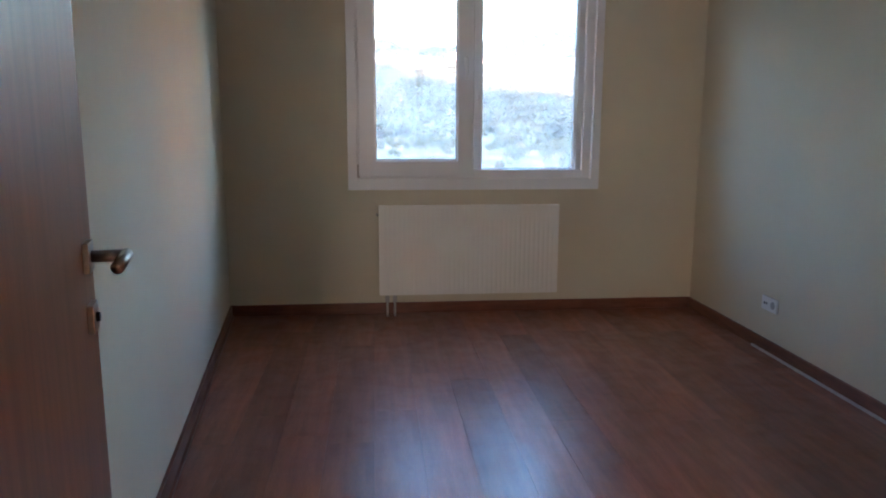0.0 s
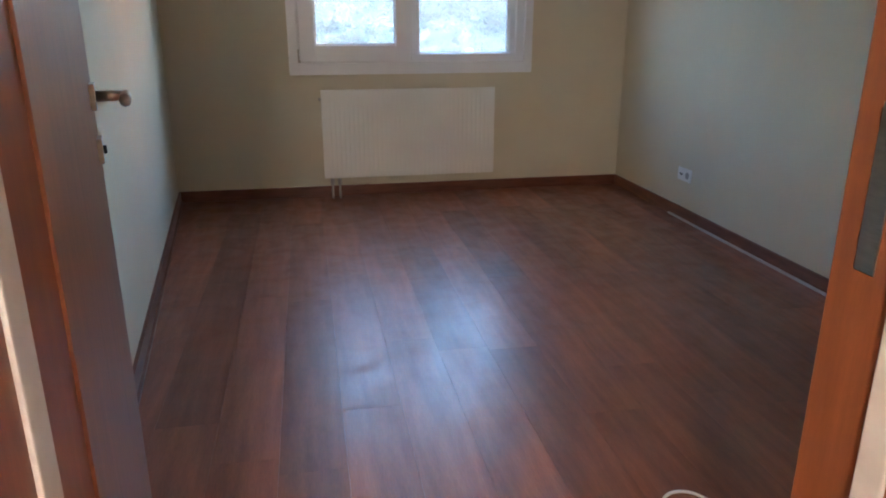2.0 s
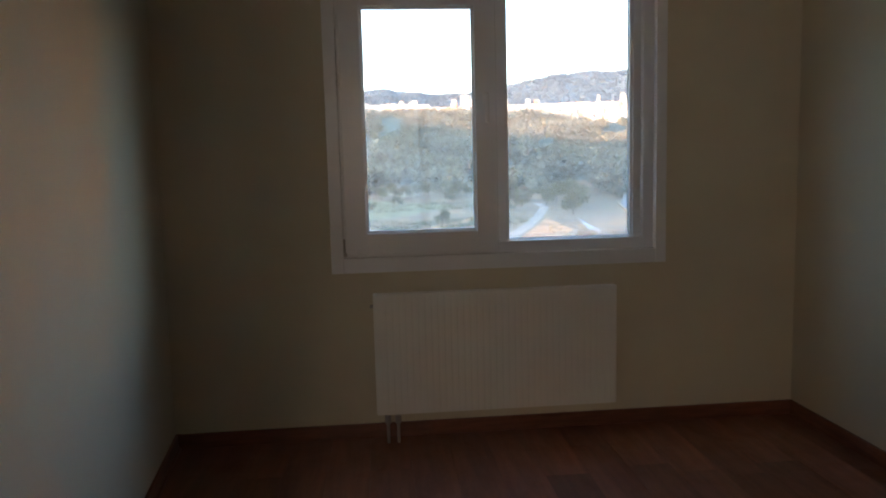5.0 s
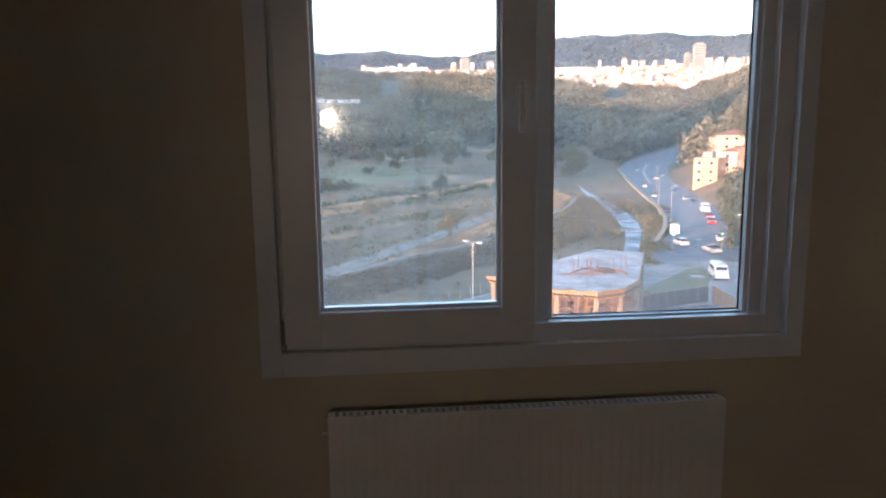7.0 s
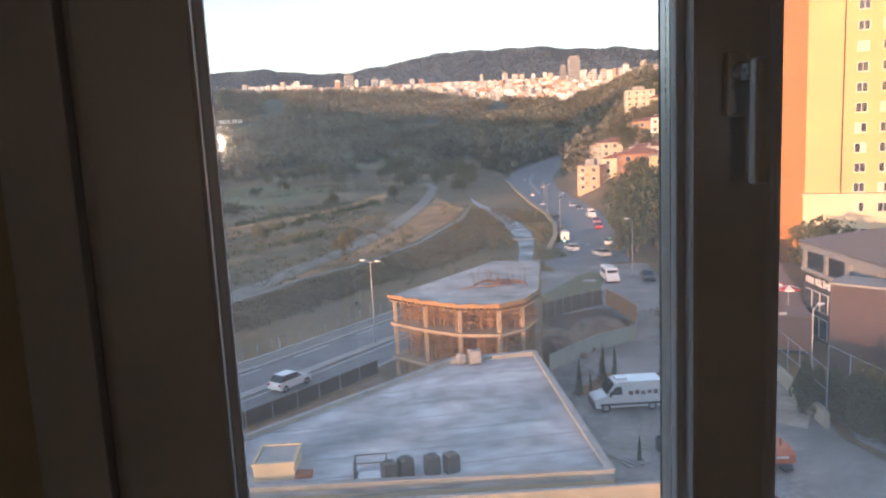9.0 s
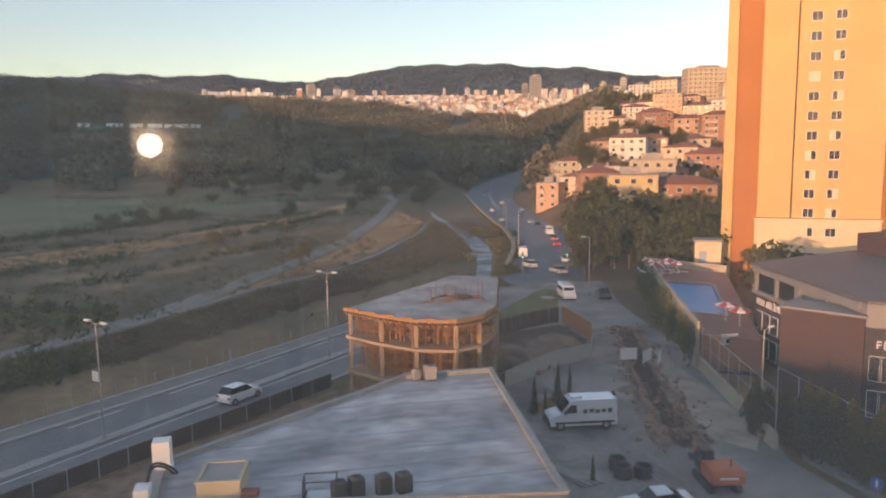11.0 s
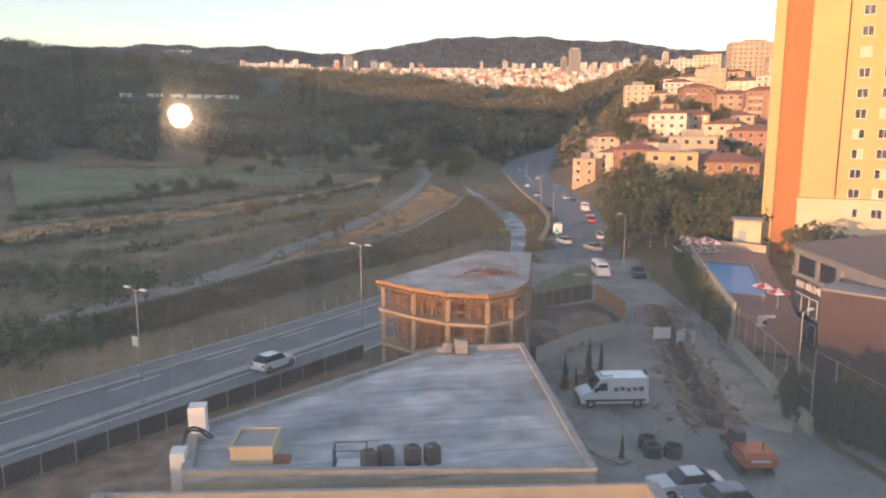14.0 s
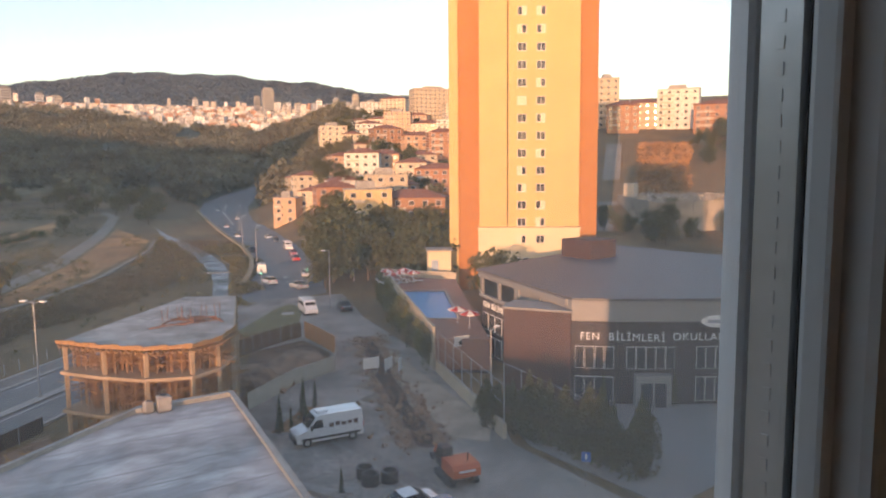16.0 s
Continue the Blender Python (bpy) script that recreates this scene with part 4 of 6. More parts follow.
CREAM, PINK, RED, YEL, WHITE, BRICK, SAND = (("cream", (0.62, 0.52, 0.38)), ("salmon", (0.56, 0.36, 0.23)), ("brick_red", (0.40, 0.20, 0.12)), ("yellow", (0.60, 0.46, 0.24)),
                                            ("white", (0.70, 0.66, 0.58)), ("brown_brick", (0.36, 0.19, 0.11)), ("sand", (0.52, 0.42, 0.30)))
HOUSES = (
    (25.6, 250, 8, 8, 3, PINK, "flat", "salmon rendered narrow house by the road"), (28.0, 290, 14, 9, 2, CREAM, "tile", "cream house with a red hipped roof"),
    (26.9, 320, 10, 8, 2, SAND, "tile", "small sand-coloured house with a red roof"), (29.7, 215, 12, 10, 3, RED, "tile", "brick-red house with white window frames"),
    (32.2, 185, 12, 10, 4, YEL, "flat", "yellow rendered house with balconies"), (33.6, 215, 13, 10, 4, SAND, "flat", "sand-coloured flat-roofed block with balconies"),
    (35.6, 190, 18, 11, 3, BRICK, "tile", "wide house with a dark red hipped roof"), (31.7, 270, 13, 10, 4, WHITE, "tile", "white house with a red roof"),
    (33.4, 285, 13, 10, 3, PINK, "tile", "salmon house with a red roof"), (35.6, 265, 12, 10, 3, CREAM, "tile", "cream house with a red roof"),
    (37.6, 250, 16, 10, 3, RED, "tile", "brick-red house on the slope"), (33.9, 345, 14, 10, 4, BRICK, "tile", "brown brick house with balconies"),
    (36.4, 340, 15, 10, 3, PINK, "tile", "salmon house with a red roof"), (38.4, 325, 15, 10, 4, RED, "tile", "red house with a tiled roof"),
    (29.6, 400, 15, 11, 4, CREAM, "flat", "cream flat-roofed house under the woods"), (32.4, 420, 16, 11, 3, WHITE, "tile", "white house with a red roof"),
    (31.0, 385, 10, 9, 2, SAND, "tile", "low sand-coloured house under a red roof"), (34.6, 430, 16, 12, 5, PINK, "flat", "salmon apartment house with a flat roof"),
    (36.9, 420, 18, 12, 3, CREAM, "tile", "cream house with a red roof"), (38.8, 410, 16, 12, 4, WHITE, "flat", "white flat-roofed house on the slope"),
    (34.3, 560, 20, 12, 5, CREAM, "tile", "cream apartment house on the ridge"), (37.8, 520, 34, 14, 8, SAND, "flat", "tall sand-coloured apartment block on the ridge"),
    (39.5, 500, 18, 12, 5, CREAM, "tile", "cream apartment house on the ridge"), (32.7, 600, 14, 12, 4, WHITE, "flat", "white house on the ridge"),
    (51.1, 352, 10, 11, 8, SAND, "flat", "sand-coloured apartment block on the bank"), (52.2, 330, 14, 10, 4, BRICK, "tile", "brown brick house on the bank"),
    (53.7, 345, 15, 11, 4, SAND, "tile", "sand-coloured house with a red roof on the bank"), (56.2, 340, 18, 12, 6, WHITE, "flat", "white apartment block with balconies on the bank"),
    (59.0, 322, 19, 12, 4, RED, "tile", "brick-red house standing on the bank"), (61.5, 340, 18, 12, 4, SAND, "flat", "sand-coloured house on the bank"),
    (27.6, 255, 9, 8, 2, CREAM, "tile", "small cream house above the road"), (30.6, 245, 11, 9, 2, WHITE, "tile", "low white house with a red roof"),
    (30.4, 300, 11, 9, 2, PINK, "tile", "low salmon house with a red roof"), (32.9, 240, 10, 9, 2, CREAM, "tile", "low cream house with a red roof"),
    (34.8, 235, 12, 9, 2, RED, "tile", "low brick-red house with a tiled roof"), (36.6, 300, 12, 9, 2, SAND, "tile", "low sand-coloured house with a red roof"),
    (32.2, 330, 12, 9, 2, SAND, "tile", "sand-coloured house with a red roof"), (35.0, 385, 13, 10, 2, RED, "tile", "brick-red house with a tiled roof"),
    (37.6, 370, 14, 10, 2, PINK, "tile", "salmon house with a tiled roof"), (33.0, 480, 14, 10, 2, CREAM, "tile", "cream house with a tiled roof"),
    (36.0, 475, 16, 10, 3, PINK, "tile", "salmon house with a tiled roof"), (31.4, 470, 13, 10, 2, WHITE, "tile", "white house with a tiled roof"),
    (64.0, 330, 18, 12, 5, PINK, "tile", "salmon house standing on the bank"),
)
for i, (turn, r, w, d, fl, col, roof, lab) in enumerate(HOUSES):
    house(turn, r, w, d, fl, col, roof, (i * 37 % 41) - 20, lab)

# trees among the houses and below them
rnd = random.Random(5)
for i in range(34):
    a, r = rnd.uniform(27, 37.6), rnd.uniform(128, 172)
    x, y = polar(a, r)
    if a < 28.5 + (r - 128) * -0.02:
        continue
    tree(("broad", "tall")[i % 2], x, y, height(x, y), rnd.uniform(0.9, 1.45), rnd.uniform(0, 360), "leafy dark green tree below the houses", "trees below the houses")
for i in range(135):
    a, r = rnd.uniform(26.5, 41), rnd.uniform(195, 560)
    x, y = polar(a, r)
    if a < 27.2 + (r < 260) * 2:
        continue
    tree(("broad", "tall", "olive")[i % 3], x, y, height(x, y), rnd.uniform(0.6, 1.1), rnd.uniform(0, 360), "green tree between the houses", "trees between the houses")
for i in range(85):
    a, r = rnd.uniform(50.5, 64), rnd.uniform(172, 325)
    if (53.2 < a < 57.5 and r > 205) or (r > 200 and r < 262 and a > 52) or (a < 52.6 and r > 190):
        continue
    x, y = polar(a, r)
    tree(("broad", "tall", "olive")[i % 3], x, y, height(x, y), rnd.uniform(0.5, 0.95), rnd.uniform(0, 360), "green tree on the earth bank", "trees on the bank")
places = [(*polar(a, r), height(*polar(a, r)) + 0.2) for a, r in ((rnd.uniform(53.4, 57.2), rnd.uniform(238, 300)) for _ in range(700))]
forest("bank_grass", places, 1.3, M_DRY, "rough orange dry grass on the earth bank", "grass", 12, 0.35)

bank_road = [polar(50.6, 190), polar(51.2, 230), polar(51.4, 262), polar(51.6, 300)]
ribbon("bank_road", offset(bank_road, -3), offset(bank_road, 3), 0.1, M_TRACK, "pale steep lane up the bank", "lane", 8)
M_STONE = mat("pale_broken_stone", (0.34, 0.29, 0.23), 0.9, var=0.35, scale=0.25, fine=0.5, fine_scale=1.5, bump=0.5, bump_scale=0.15)
yard = [polar(52.0, 233), polar(54.4, 190), polar(60.5, 196), polar(63.5, 232), polar(57, 240)]
yz = height(*polar(56, 238)) + 0.3
stone_yard = thing("stone_terrace", "pale stone retaining wall round a raised storage yard", "retaining wall")
part("yard_floor", prism(yard, yz - 0.5, yz), M_TRACK, stone_yard)
for a, b in zip(yard, yard[1:] + yard[:1]):
    a, b = Vector(a), Vector(b)
    n_ = max(2, int((b - a).length / 3.2))
    side = Vector(((b - a).y, -(b - a).x)).normalized() * 0.4
    for i in range(n_):
        p, q = a.lerp(b, i / n_), a.lerp(b, (i + 0.97) / n_)
        part("wall_panel", prism([tuple(p), tuple(q), tuple(q + side), tuple(p + side)], G - 1, yz + 0.5 + 0.3 * noise.noise((i * 0.7, a.x, 0))), M_STONE, stone_yard)
part("hut", box(-2.2, 2.2, -1.6, 1.6, 0, 4.2, 0.1), paint("pale_hut", (0.62, 0.52, 0.40)), stone_yard).matrix_world = pose(*polar(52.9, 229), yz, 0, 0, 20)
pile = random.Random(41)
pv, pf = [], []
for _ in range(900):
    a, r = pile.uniform(53.6, 62.5), pile.uniform(203, 236)
    x, y = polar(a, r)
    s = 0.3 + 1.2 * pile.random() ** 2
    o = len(pv)
    m = pose(x, y, yz + s * 0.25, pile.uniform(0, 360), pile.uniform(0, 360), pile.uniform(0, 360))
    pv += [tuple(m @ (Vector(d) * s * pile.uniform(0.6, 1.2))) for d in ((1, 0, 0), (-1, 0, 0), (0, 1, 0), (0, -1, 0), (0, 0, 1), (0, 0, -1))]
    pf += [tuple(o + e for e in f) for f in ((0, 2, 4), (2, 1, 4), (1, 3, 4), (3, 0, 4), (2, 0, 5), (1, 2, 5), (3, 1, 5), (0, 3, 5))]
tagged(soup("stone_rubble", pv, pf, M_STONE), "heaps of pale stone and scrap in the storage yard", "rubble", kind="stuff")

# ---- far town ----
rnd = random.Random(21)
tv = {k: ([], []) for k in range(4)}


def town_block(key, turn, r, w, d, h):
    x, y = polar(turn, r)
    z = height(x, y)
    m = facing(x, y, z, rnd.uniform(-30, 30))
    vs, fs = tv[key]
    o = len(vs)
    top = rnd.random() < 0.4
    for cx, cy in ((-w / 2, 0), (w / 2, 0), (w / 2, d), (-w / 2, d)):
        vs.append(tuple(m @ Vector((cx, cy, -10))))
        vs.append(tuple(m @ Vector((cx, cy, h))))
    for a, b in ((0, 1), (1, 2), (2, 3), (3, 0)):
        fs.append((o + 2 * a, o + 2 * b, o + 2 * b + 1, o + 2 * a + 1))
    fs.append((o + 1, o + 3, o + 5, o + 7))


TOWN = (mat("far_cream_facades", (0.62, 0.55, 0.46), 0.8, var=0.2, scale=0.06, island=0.3), mat("far_white_facades", (0.72, 0.69, 0.64), 0.7, var=0.15, scale=0.06, island=0.25),
        mat("far_red_facades", (0.45, 0.25, 0.17), 0.85, var=0.2, scale=0.06, island=0.25), mat("far_grey_facades", (0.42, 0.40, 0.38), 0.7, var=0.2, scale=0.06, island=0.25))
for _ in range(2300):
    a = rnd.uniform(-1.5, 33)
    r0 = np.interp(a, (7, 12, 16, 28), (1600, 1470, 1285, 1190))
    r = r0 + (2250 - r0) * rnd.random()
    if a < 6 and (r < 1750 or rnd.random() < 0.55):
        continue
    town_block(rnd.choice((0, 0, 1, 1, 2, 3)), a, r, rnd.uniform(6, 14), rnd.uniform(7, 12), rnd.choice((4, 6, 6, 9, 9, 12)) + (rnd.random() < 0.04 and r > 1600) * 18)
for i in range(14):
    town_block(1, -0.5 + i * 0.36, 2150, 12, 12, 20)
for k in range(4):
    tagged(soup("far_town_blocks", *tv[k], TOWN[k]), ("cream", "white", "reddish", "grey")[k] + " buildings of the far sunlit town", "town", kind="stuff")


def far_tower(turn, r, w, h, label, col):
    x, y = polar(turn, r)
    ob = thing("tower_block", label, "tower block", "tower blocks of the far town", facing(x, y, height(x, y), 8))
    part("wall", box(-w / 2, w / 2, 0, w, -10, h, 0.4), col, ob)
    part("roof", box(-w / 3, w / 3, w * 0.2, w * 0.8, h, h + 4), M_CONC, ob)
    for f in range(int(h / 6)):
        part("window_band", box(-w / 2 + 1.5, w / 2 - 1.5, -0.15, 0.05, 4 + f * 6, 6.2 + f * 6), M_WIN, ob)


for a, r, w, h, c in ((24.75, 1800, 26, 62, 3), (23.9, 1850, 14, 40, 3), (7.2, 2000, 22, 42, 3), (9.2, 2050, 18, 30, 1), (10.2, 2050, 26, 26, 0), (28.6, 1800, 13, 36, 1), (29.9, 1750, 14, 38, 0), (31.4, 1750, 14, 46, 0),
                      (27.0, 1850, 18, 26, 1), (19.4, 1900, 12, 30, 1), (30.8, 1700, 22, 26, 1), (26.0, 1750, 12, 26, 0)):
    far_tower(a, r, w, h, "pale high-rise block standing above the far town", TOWN[c])
# long shed in the fields
for a, r, w in ((-2.4, 1040, 46), (-4.3, 1045, 18), (-5.6, 1045, 18), (-7.0, 1045, 20), (-9.0, 1045, 14), (5.5, 660, 40)):
    x, y = polar(a, r)
    ob = thing("shed", "long low white shed among the trees", "shed", "sheds in the valley", facing(x, y, height(x, y)))
    part("wall", box(-w / 2, w / 2, 0, 9, -1, 4.5), paint("pale_shed", (0.7, 0.7, 0.68)), ob)
    part("roof", box(-w / 2 - 0.5, w / 2 + 0.5, -0.5, 9.5, 4.5, 5.0), paint("pale_shed_roof", (0.62, 0.66, 0.70)), ob)

# ---- apartment tower ----
M_TY = mat("yellow_tower_render", (0.64, 0.44, 0.185), 0.85, var=0.06, scale=0.2, fine=0.12, fine_scale=2)
M_TO = mat("orange_tower_render", (0.44, 0.185, 0.055), 0.85, var=0.06, scale=0.2, fine=0.12, fine_scale=2)
M_TC = mat("cream_tower_base", (0.70, 0.58, 0.38), 0.85, var=0.06, scale=0.2, fine=0.12, fine_scale=2)
tx, ty = polar(44.3, 126)
tower = thing("apartment_tower", "tall yellow and orange rendered apartment tower in evening sun", "apartment block", "", facing(tx, ty, G, 4))
TOP = 68.0
part("side_wall", box(-12.5, -10.9, 0.6, 22, 0, TOP), M_TY, tower, "yellow corner strip")
part("recessed_wall", box(-10.9, -7.2, 1.0, 22, 0, TOP), M_TO, tower, "orange wall strip")
part("front_bay", box(-7.2, 10.1, -0.8, 22, 11.4, TOP), M_TY, tower, "yellow front wall")
part("base_wall", box(-7.4, 10.3, -1.0, 22, 0, 11.0), M_TC, tower, "cream base storeys")
part("ledge", box(-7.6, 10.5, -1.2, 21, 11.0, 11.3), M_TC, tower)
part("east_wall", box(10.1, 13.4, 0.4, 22, 0, TOP), M_TO, tower, "orange wall strip")
part("roof_slab", box(-13.6, 13.6, -1.2, 22.5, TOP, TOP + 0.5), M_CONC, tower)
part("drain_pipe", cyl((-2.3, -0.9, 0), (-2.3, -0.9, TOP), 0.09, 0.09, 6), M_BLACK, tower)
for f in range(22):
    for wx in (0.15, 3.4):
        z = 8.5 + f * 3.0
        y0 = -1.0 if z < 10 else -0.8
        if f > 20 and wx > 1:
            continue
        win = part("window", box(wx - 0.78, wx + 0.78, y0 - 0.05, y0 + 0.05, z, z + 1.45), M_WINF, tower)
        part("pane", box(wx - 0.68, wx - 0.05, y0 - 0.08, y0 - 0.04, z + 0.1, z + 1.35), M_WIN if (f * 5 + int(wx)) % 4 else paint("drawn_blind", (0.7, 0.6, 0.42)), win)
        part("sill", box(wx - 0.9, wx + 0.9, y0 - 0.14, y0 - 0.05, z - 0.1, z), M_TC, win)
        part("pane", box(wx + 0.05, wx + 0.68, y0 - 0.08, y0 - 0.04, z + 0.1, z + 1.35), M_WIN if (f * 3 + int(wx) + 1) % 5 else paint("drawn_blind", (0.7, 0.6, 0.42)), win)
for wx in (-0.5, 0.9):
    win = part("window", box(wx - 0.5, wx + 0.5, -1.06, -0.95, 4.4, 6.0), M_WINF, tower)
    part("pane", box(wx - 0.4, wx + 0.4, -1.09, -1.05, 4.5, 5.9), M_WIN, win)
annex = thing("pump_house", "small pale service building at the tower's foot", "building", "", facing(*polar(38.0, 122), G, 4))
part("wall", box(-2.5, 1.5, 0, 4, 0, 7.5), M_TC, annex)
part("roof", box(-2.8, 1.8, -0.3, 4.3, 7.5, 7.8), M_CONC, annex)
part("door", box(-1.9, -0.7, -0.06, 0.02, 3.2, 6.0), paint("pale_blue_door", (0.35, 0.42, 0.48)), annex)

# ---- pool terrace ----
DECK = -16.5
M_DECK = mat("red_brown_deck_paving", (0.34, 0.19, 0.14), 0.8, var=0.12, scale=0.5, fine=0.2, fine_scale=6)
M_RETAIN = mat("cream_retaining_wall", (0.46, 0.40, 0.30), 0.9, var=0.15, scale=0.4, fine=0.3, fine_scale=4)


def rim(outer, inner, z0, z1):
    """A slab over a ring of corners with a hole."""
    bm = bmesh.new()
    n_ = len(outer)
    for i in range(n_):
        j = (i + 1) % n_
        add_prism(bm, [outer[i], outer[j], inner[j], inner[i]], z0, z1)
    return bm


deck_ring = [(45.4, 59.4), (66.6, 101.4), (73.0, 90), (49.6, 55.6)]
pool_ring = [(50.9, 68.7), (59.2, 87.4), (64.7, 82.6), (53.8, 66.0)]
structure("pool_terrace", rim(deck_ring, pool_ring, G, DECK), M_DECK, "raised red-brown paved pool terrace", "terrace")
pool = thing("swimming_pool", "rectangular outdoor swimming pool with clear blue water", "pool")
part("basin", prism(pool_ring, DECK - 2, DECK - 1.6), paint("blue_pool_tiles", (0.2, 0.45, 0.65)), pool)
part("water", prism(pool_ring, DECK - 1.5, DECK - 0.15), M_POOL, pool)
part("coping", rim([(50.5, 68.6), (59.1, 88.0), (65.3, 82.7), (53.8, 65.5)], pool_ring, DECK, DECK + 0.06), M_KERB, pool, "pale stone coping")


def terrace_wall(name, a, b, z0, z1, thick, material, label):
    """A free-standing wall along a line in plan."""
    a, b = Vector((*a, 0)), Vector((*b, 0))
    side = (b - a).normalized().cross(Vector((0, 0, 1))) * thick / 2
    ring = [tuple((p + s)[:2]) for p, s in ((a, -side), (b, -side), (b, side), (a, side))]
    return structure(name, prism(ring, z0, z1), material, label, "wall")


terrace_wall("wall_terrace", (45.2, 59.6), (66.8, 102.4), G, DECK + 1.3, 0.3, M_RETAIN, "cream rendered terrace wall hung with ivy")
terrace_wall("wall_terrace_end", (66.8, 102.4), (73.4, 90.2), G, DECK + 1.1, 0.3, M_RETAIN, "cream wall at the terrace's end")
terrace_wall("wall_low", (45.0, 58.8), (37.4, 40.2), G, G + 1.3, 0.35, M_RETAIN, "low cream street wall under a mesh fence")
# ivy and climbers over the terrace wall
rnd = random.Random(8)
for i in range(17):
    s = i / 16
    x, y = 44.2 + 21.6 * s, 59.6 + 42.8 * s
    vs, fs = leaf_cloud(rnd, 420, 0.9, 1.9, rnd.uniform(2.0, 2.7), 0.15, 9)
    ob = soup("ivy_hedge", [(a, b, c + 2.4) for a, b, c in vs], fs, M_LEAFIVY if i % 3 else M_LEAF)
    ob.matrix_world = pose(x, y, G, 0, 0, -26)
    tagged(ob, "climbing green ivy hanging over the terrace wall", "hedge", "hedge on the terrace wall")


for x, y, s in ((69.5, 77.5, 0.85), (71.0, 76.0, 0.7), (66.0, 69.5, 0.6), (62.5, 66.5, 0.55), (60.5, 64.8, 0.5)):
    tree("broad", x, y, G + 2.5, s, x * 33 % 360, "leafy tree between the terrace and the school", "trees by the terrace")


def parasol(x, y, z):
    ob = thing("parasol", "red and white striped garden parasol by the pool", "parasol", "parasols by the pool", pose(x, y, z, 0, 0, x * 31 % 60) @ Matrix.Scale(0.8, 4))
    part("pole", cyl((0, 0, 0), (0, 0, 2.4), 0.035, 0.035, 8), M_WINF, ob)
    part("foot", cyl((0, 0, 0), (0, 0, 0.1), 0.28, 0.25, 10), M_CONC, ob)
    for i in range(8):
        a0, a1 = i * math.pi / 4, (i + 1) * math.pi / 4
        bm = bmesh.new()
        p = [bm.verts.new(c) for c in ((0, 0, 2.65), (1.45 * math.cos(a0), 1.45 * math.sin(a0), 2.15), (1.45 * math.cos(a1), 1.45 * math.sin(a1), 2.15),
                                       (1.45 * math.cos(a0), 1.45 * math.sin(a0), 1.98), (1.45 * math.cos(a1), 1.45 * math.sin(a1), 1.98), (0, 0, 2.6))]
        for f in ((0, 1, 2), (1, 3, 4, 2), (5, 4, 3)):
            bm.faces.new([p[k] for k in f])
        part("canopy_panel", bm, paint("red_canvas", (0.45, 0.06, 0.06)) if i % 2 else paint("white_canvas", (0.7, 0.68, 0.64)), ob)


for x, y in ((62.0, 92.3), (63.8, 92.6), (65.4, 91.4), (63.5, 96.0), (66.2, 95.0), (52.0, 63.9), (51.4, 61.0)):
    parasol(x, y, DECK)
for i in range(9):
    ob = thing("lounger", "pale plastic sun lounger on the terrace", "lounger", "loungers by the pool", pose(60.8 + i * 0.75, 90.0 + (i % 2) * 2.5 + 2.2, DECK, 0, 0, 40))
    part("frame", box(-0.3, 0.3, -0.9, 0.5, 0.22, 0.3, 0.02), M_WINF, ob)
    for lx in (-0.25, 0.25):
        for ly in (-0.8, 0.4):
            part("leg", box(lx - 0.03, lx + 0.03, ly - 0.03, ly + 0.03, 0, 0.22), M_WINF, ob)
    bm = box(-0.3, 0.3, 0, 0.7, 0, 0.06, 0.02)
    bmesh.ops.transform(bm, matrix=Matrix.Translation((0, 0.5, 0.28)) @ Matrix.Rotation(radians(50), 4, 'X'), verts=bm.verts)
    part("backrest", bm, M_WINF, ob)

# ---- school ----
M_SB = mat("dark_brick_cladding", (0.052, 0.042, 0.044), 0.7, var=0.2, scale=2, fine=0.3, fine_scale=12)
M_SBR = mat("brown_cladding", (0.082, 0.047, 0.040), 0.75, var=0.15, scale=1, fine=0.3, fine_scale=10)
M_SG = mat("grey_fascia_panels", (0.27, 0.26, 0.25), 0.6, var=0.06, scale=0.5)
M_SR = mat("grey_sheet_roof", (0.125, 0.12, 0.125), 0.6, var=0.1, scale=0.4, fine=0.2, fine_scale=3)
school = thing("school_building", "dark brick school with a curved grey fascia and white lettering", "school")
front = [(48.2, 42.9), (50.6, 40.3), (53.2, 38.0), (55.9, 35.8), (58.7, 33.7), (61.6, 31.8), (64.6, 30.0)]
back = [(86, 50), (86, 68.7), (54.2, 62.1)]
ST = -10.3
part("wall", prism(front + back, G, ST - 1.9), M_SB, school)
part("fascia", prism([(x - 0.25 * 0.63, y - 0.25 * 0.77) for x, y in front] + back, ST - 1.9, ST), M_SG, school, "curved grey fascia")
part("roof", prism([(x - 0.5 * 0.63, y - 0.5 * 0.77) for x, y in front] + [(86.3, 50), (86.3, 69), (53.8, 62.6)], ST, ST + 0.25), M_SR, school)
part("corner_block", prism([(44.6, 48.0), (47.7, 42.5), (50.0, 44.2), (47.6, 49.6)], G, ST - 1.1), M_SBR, school, "brown cladding corner block")
part("corner_roof", prism([(44.4, 48.1), (47.6, 42.2), (50.3, 44.2), (47.7, 49.9)], ST - 1.1, ST - 0.9), M_SG, school)
part("roof_house", box(70, 75, 59, 64, ST + 0.2, ST + 2.6), M_SBR, school, "brown roof housing")


def on_side(s, out=0.0):
    """A place on the school's street side, s metres from its far end, out metres proud of the wall."""
    return 54.2 - 0.298 * s - 0.954 * out, 62.1 - 0.954 * s + 0.298 * out


def side_strip(s0, s1, o0, o1):
    return [on_side(s0, o0), on_side(s1, o0), on_side(s1, o1), on_side(s0, o1)]


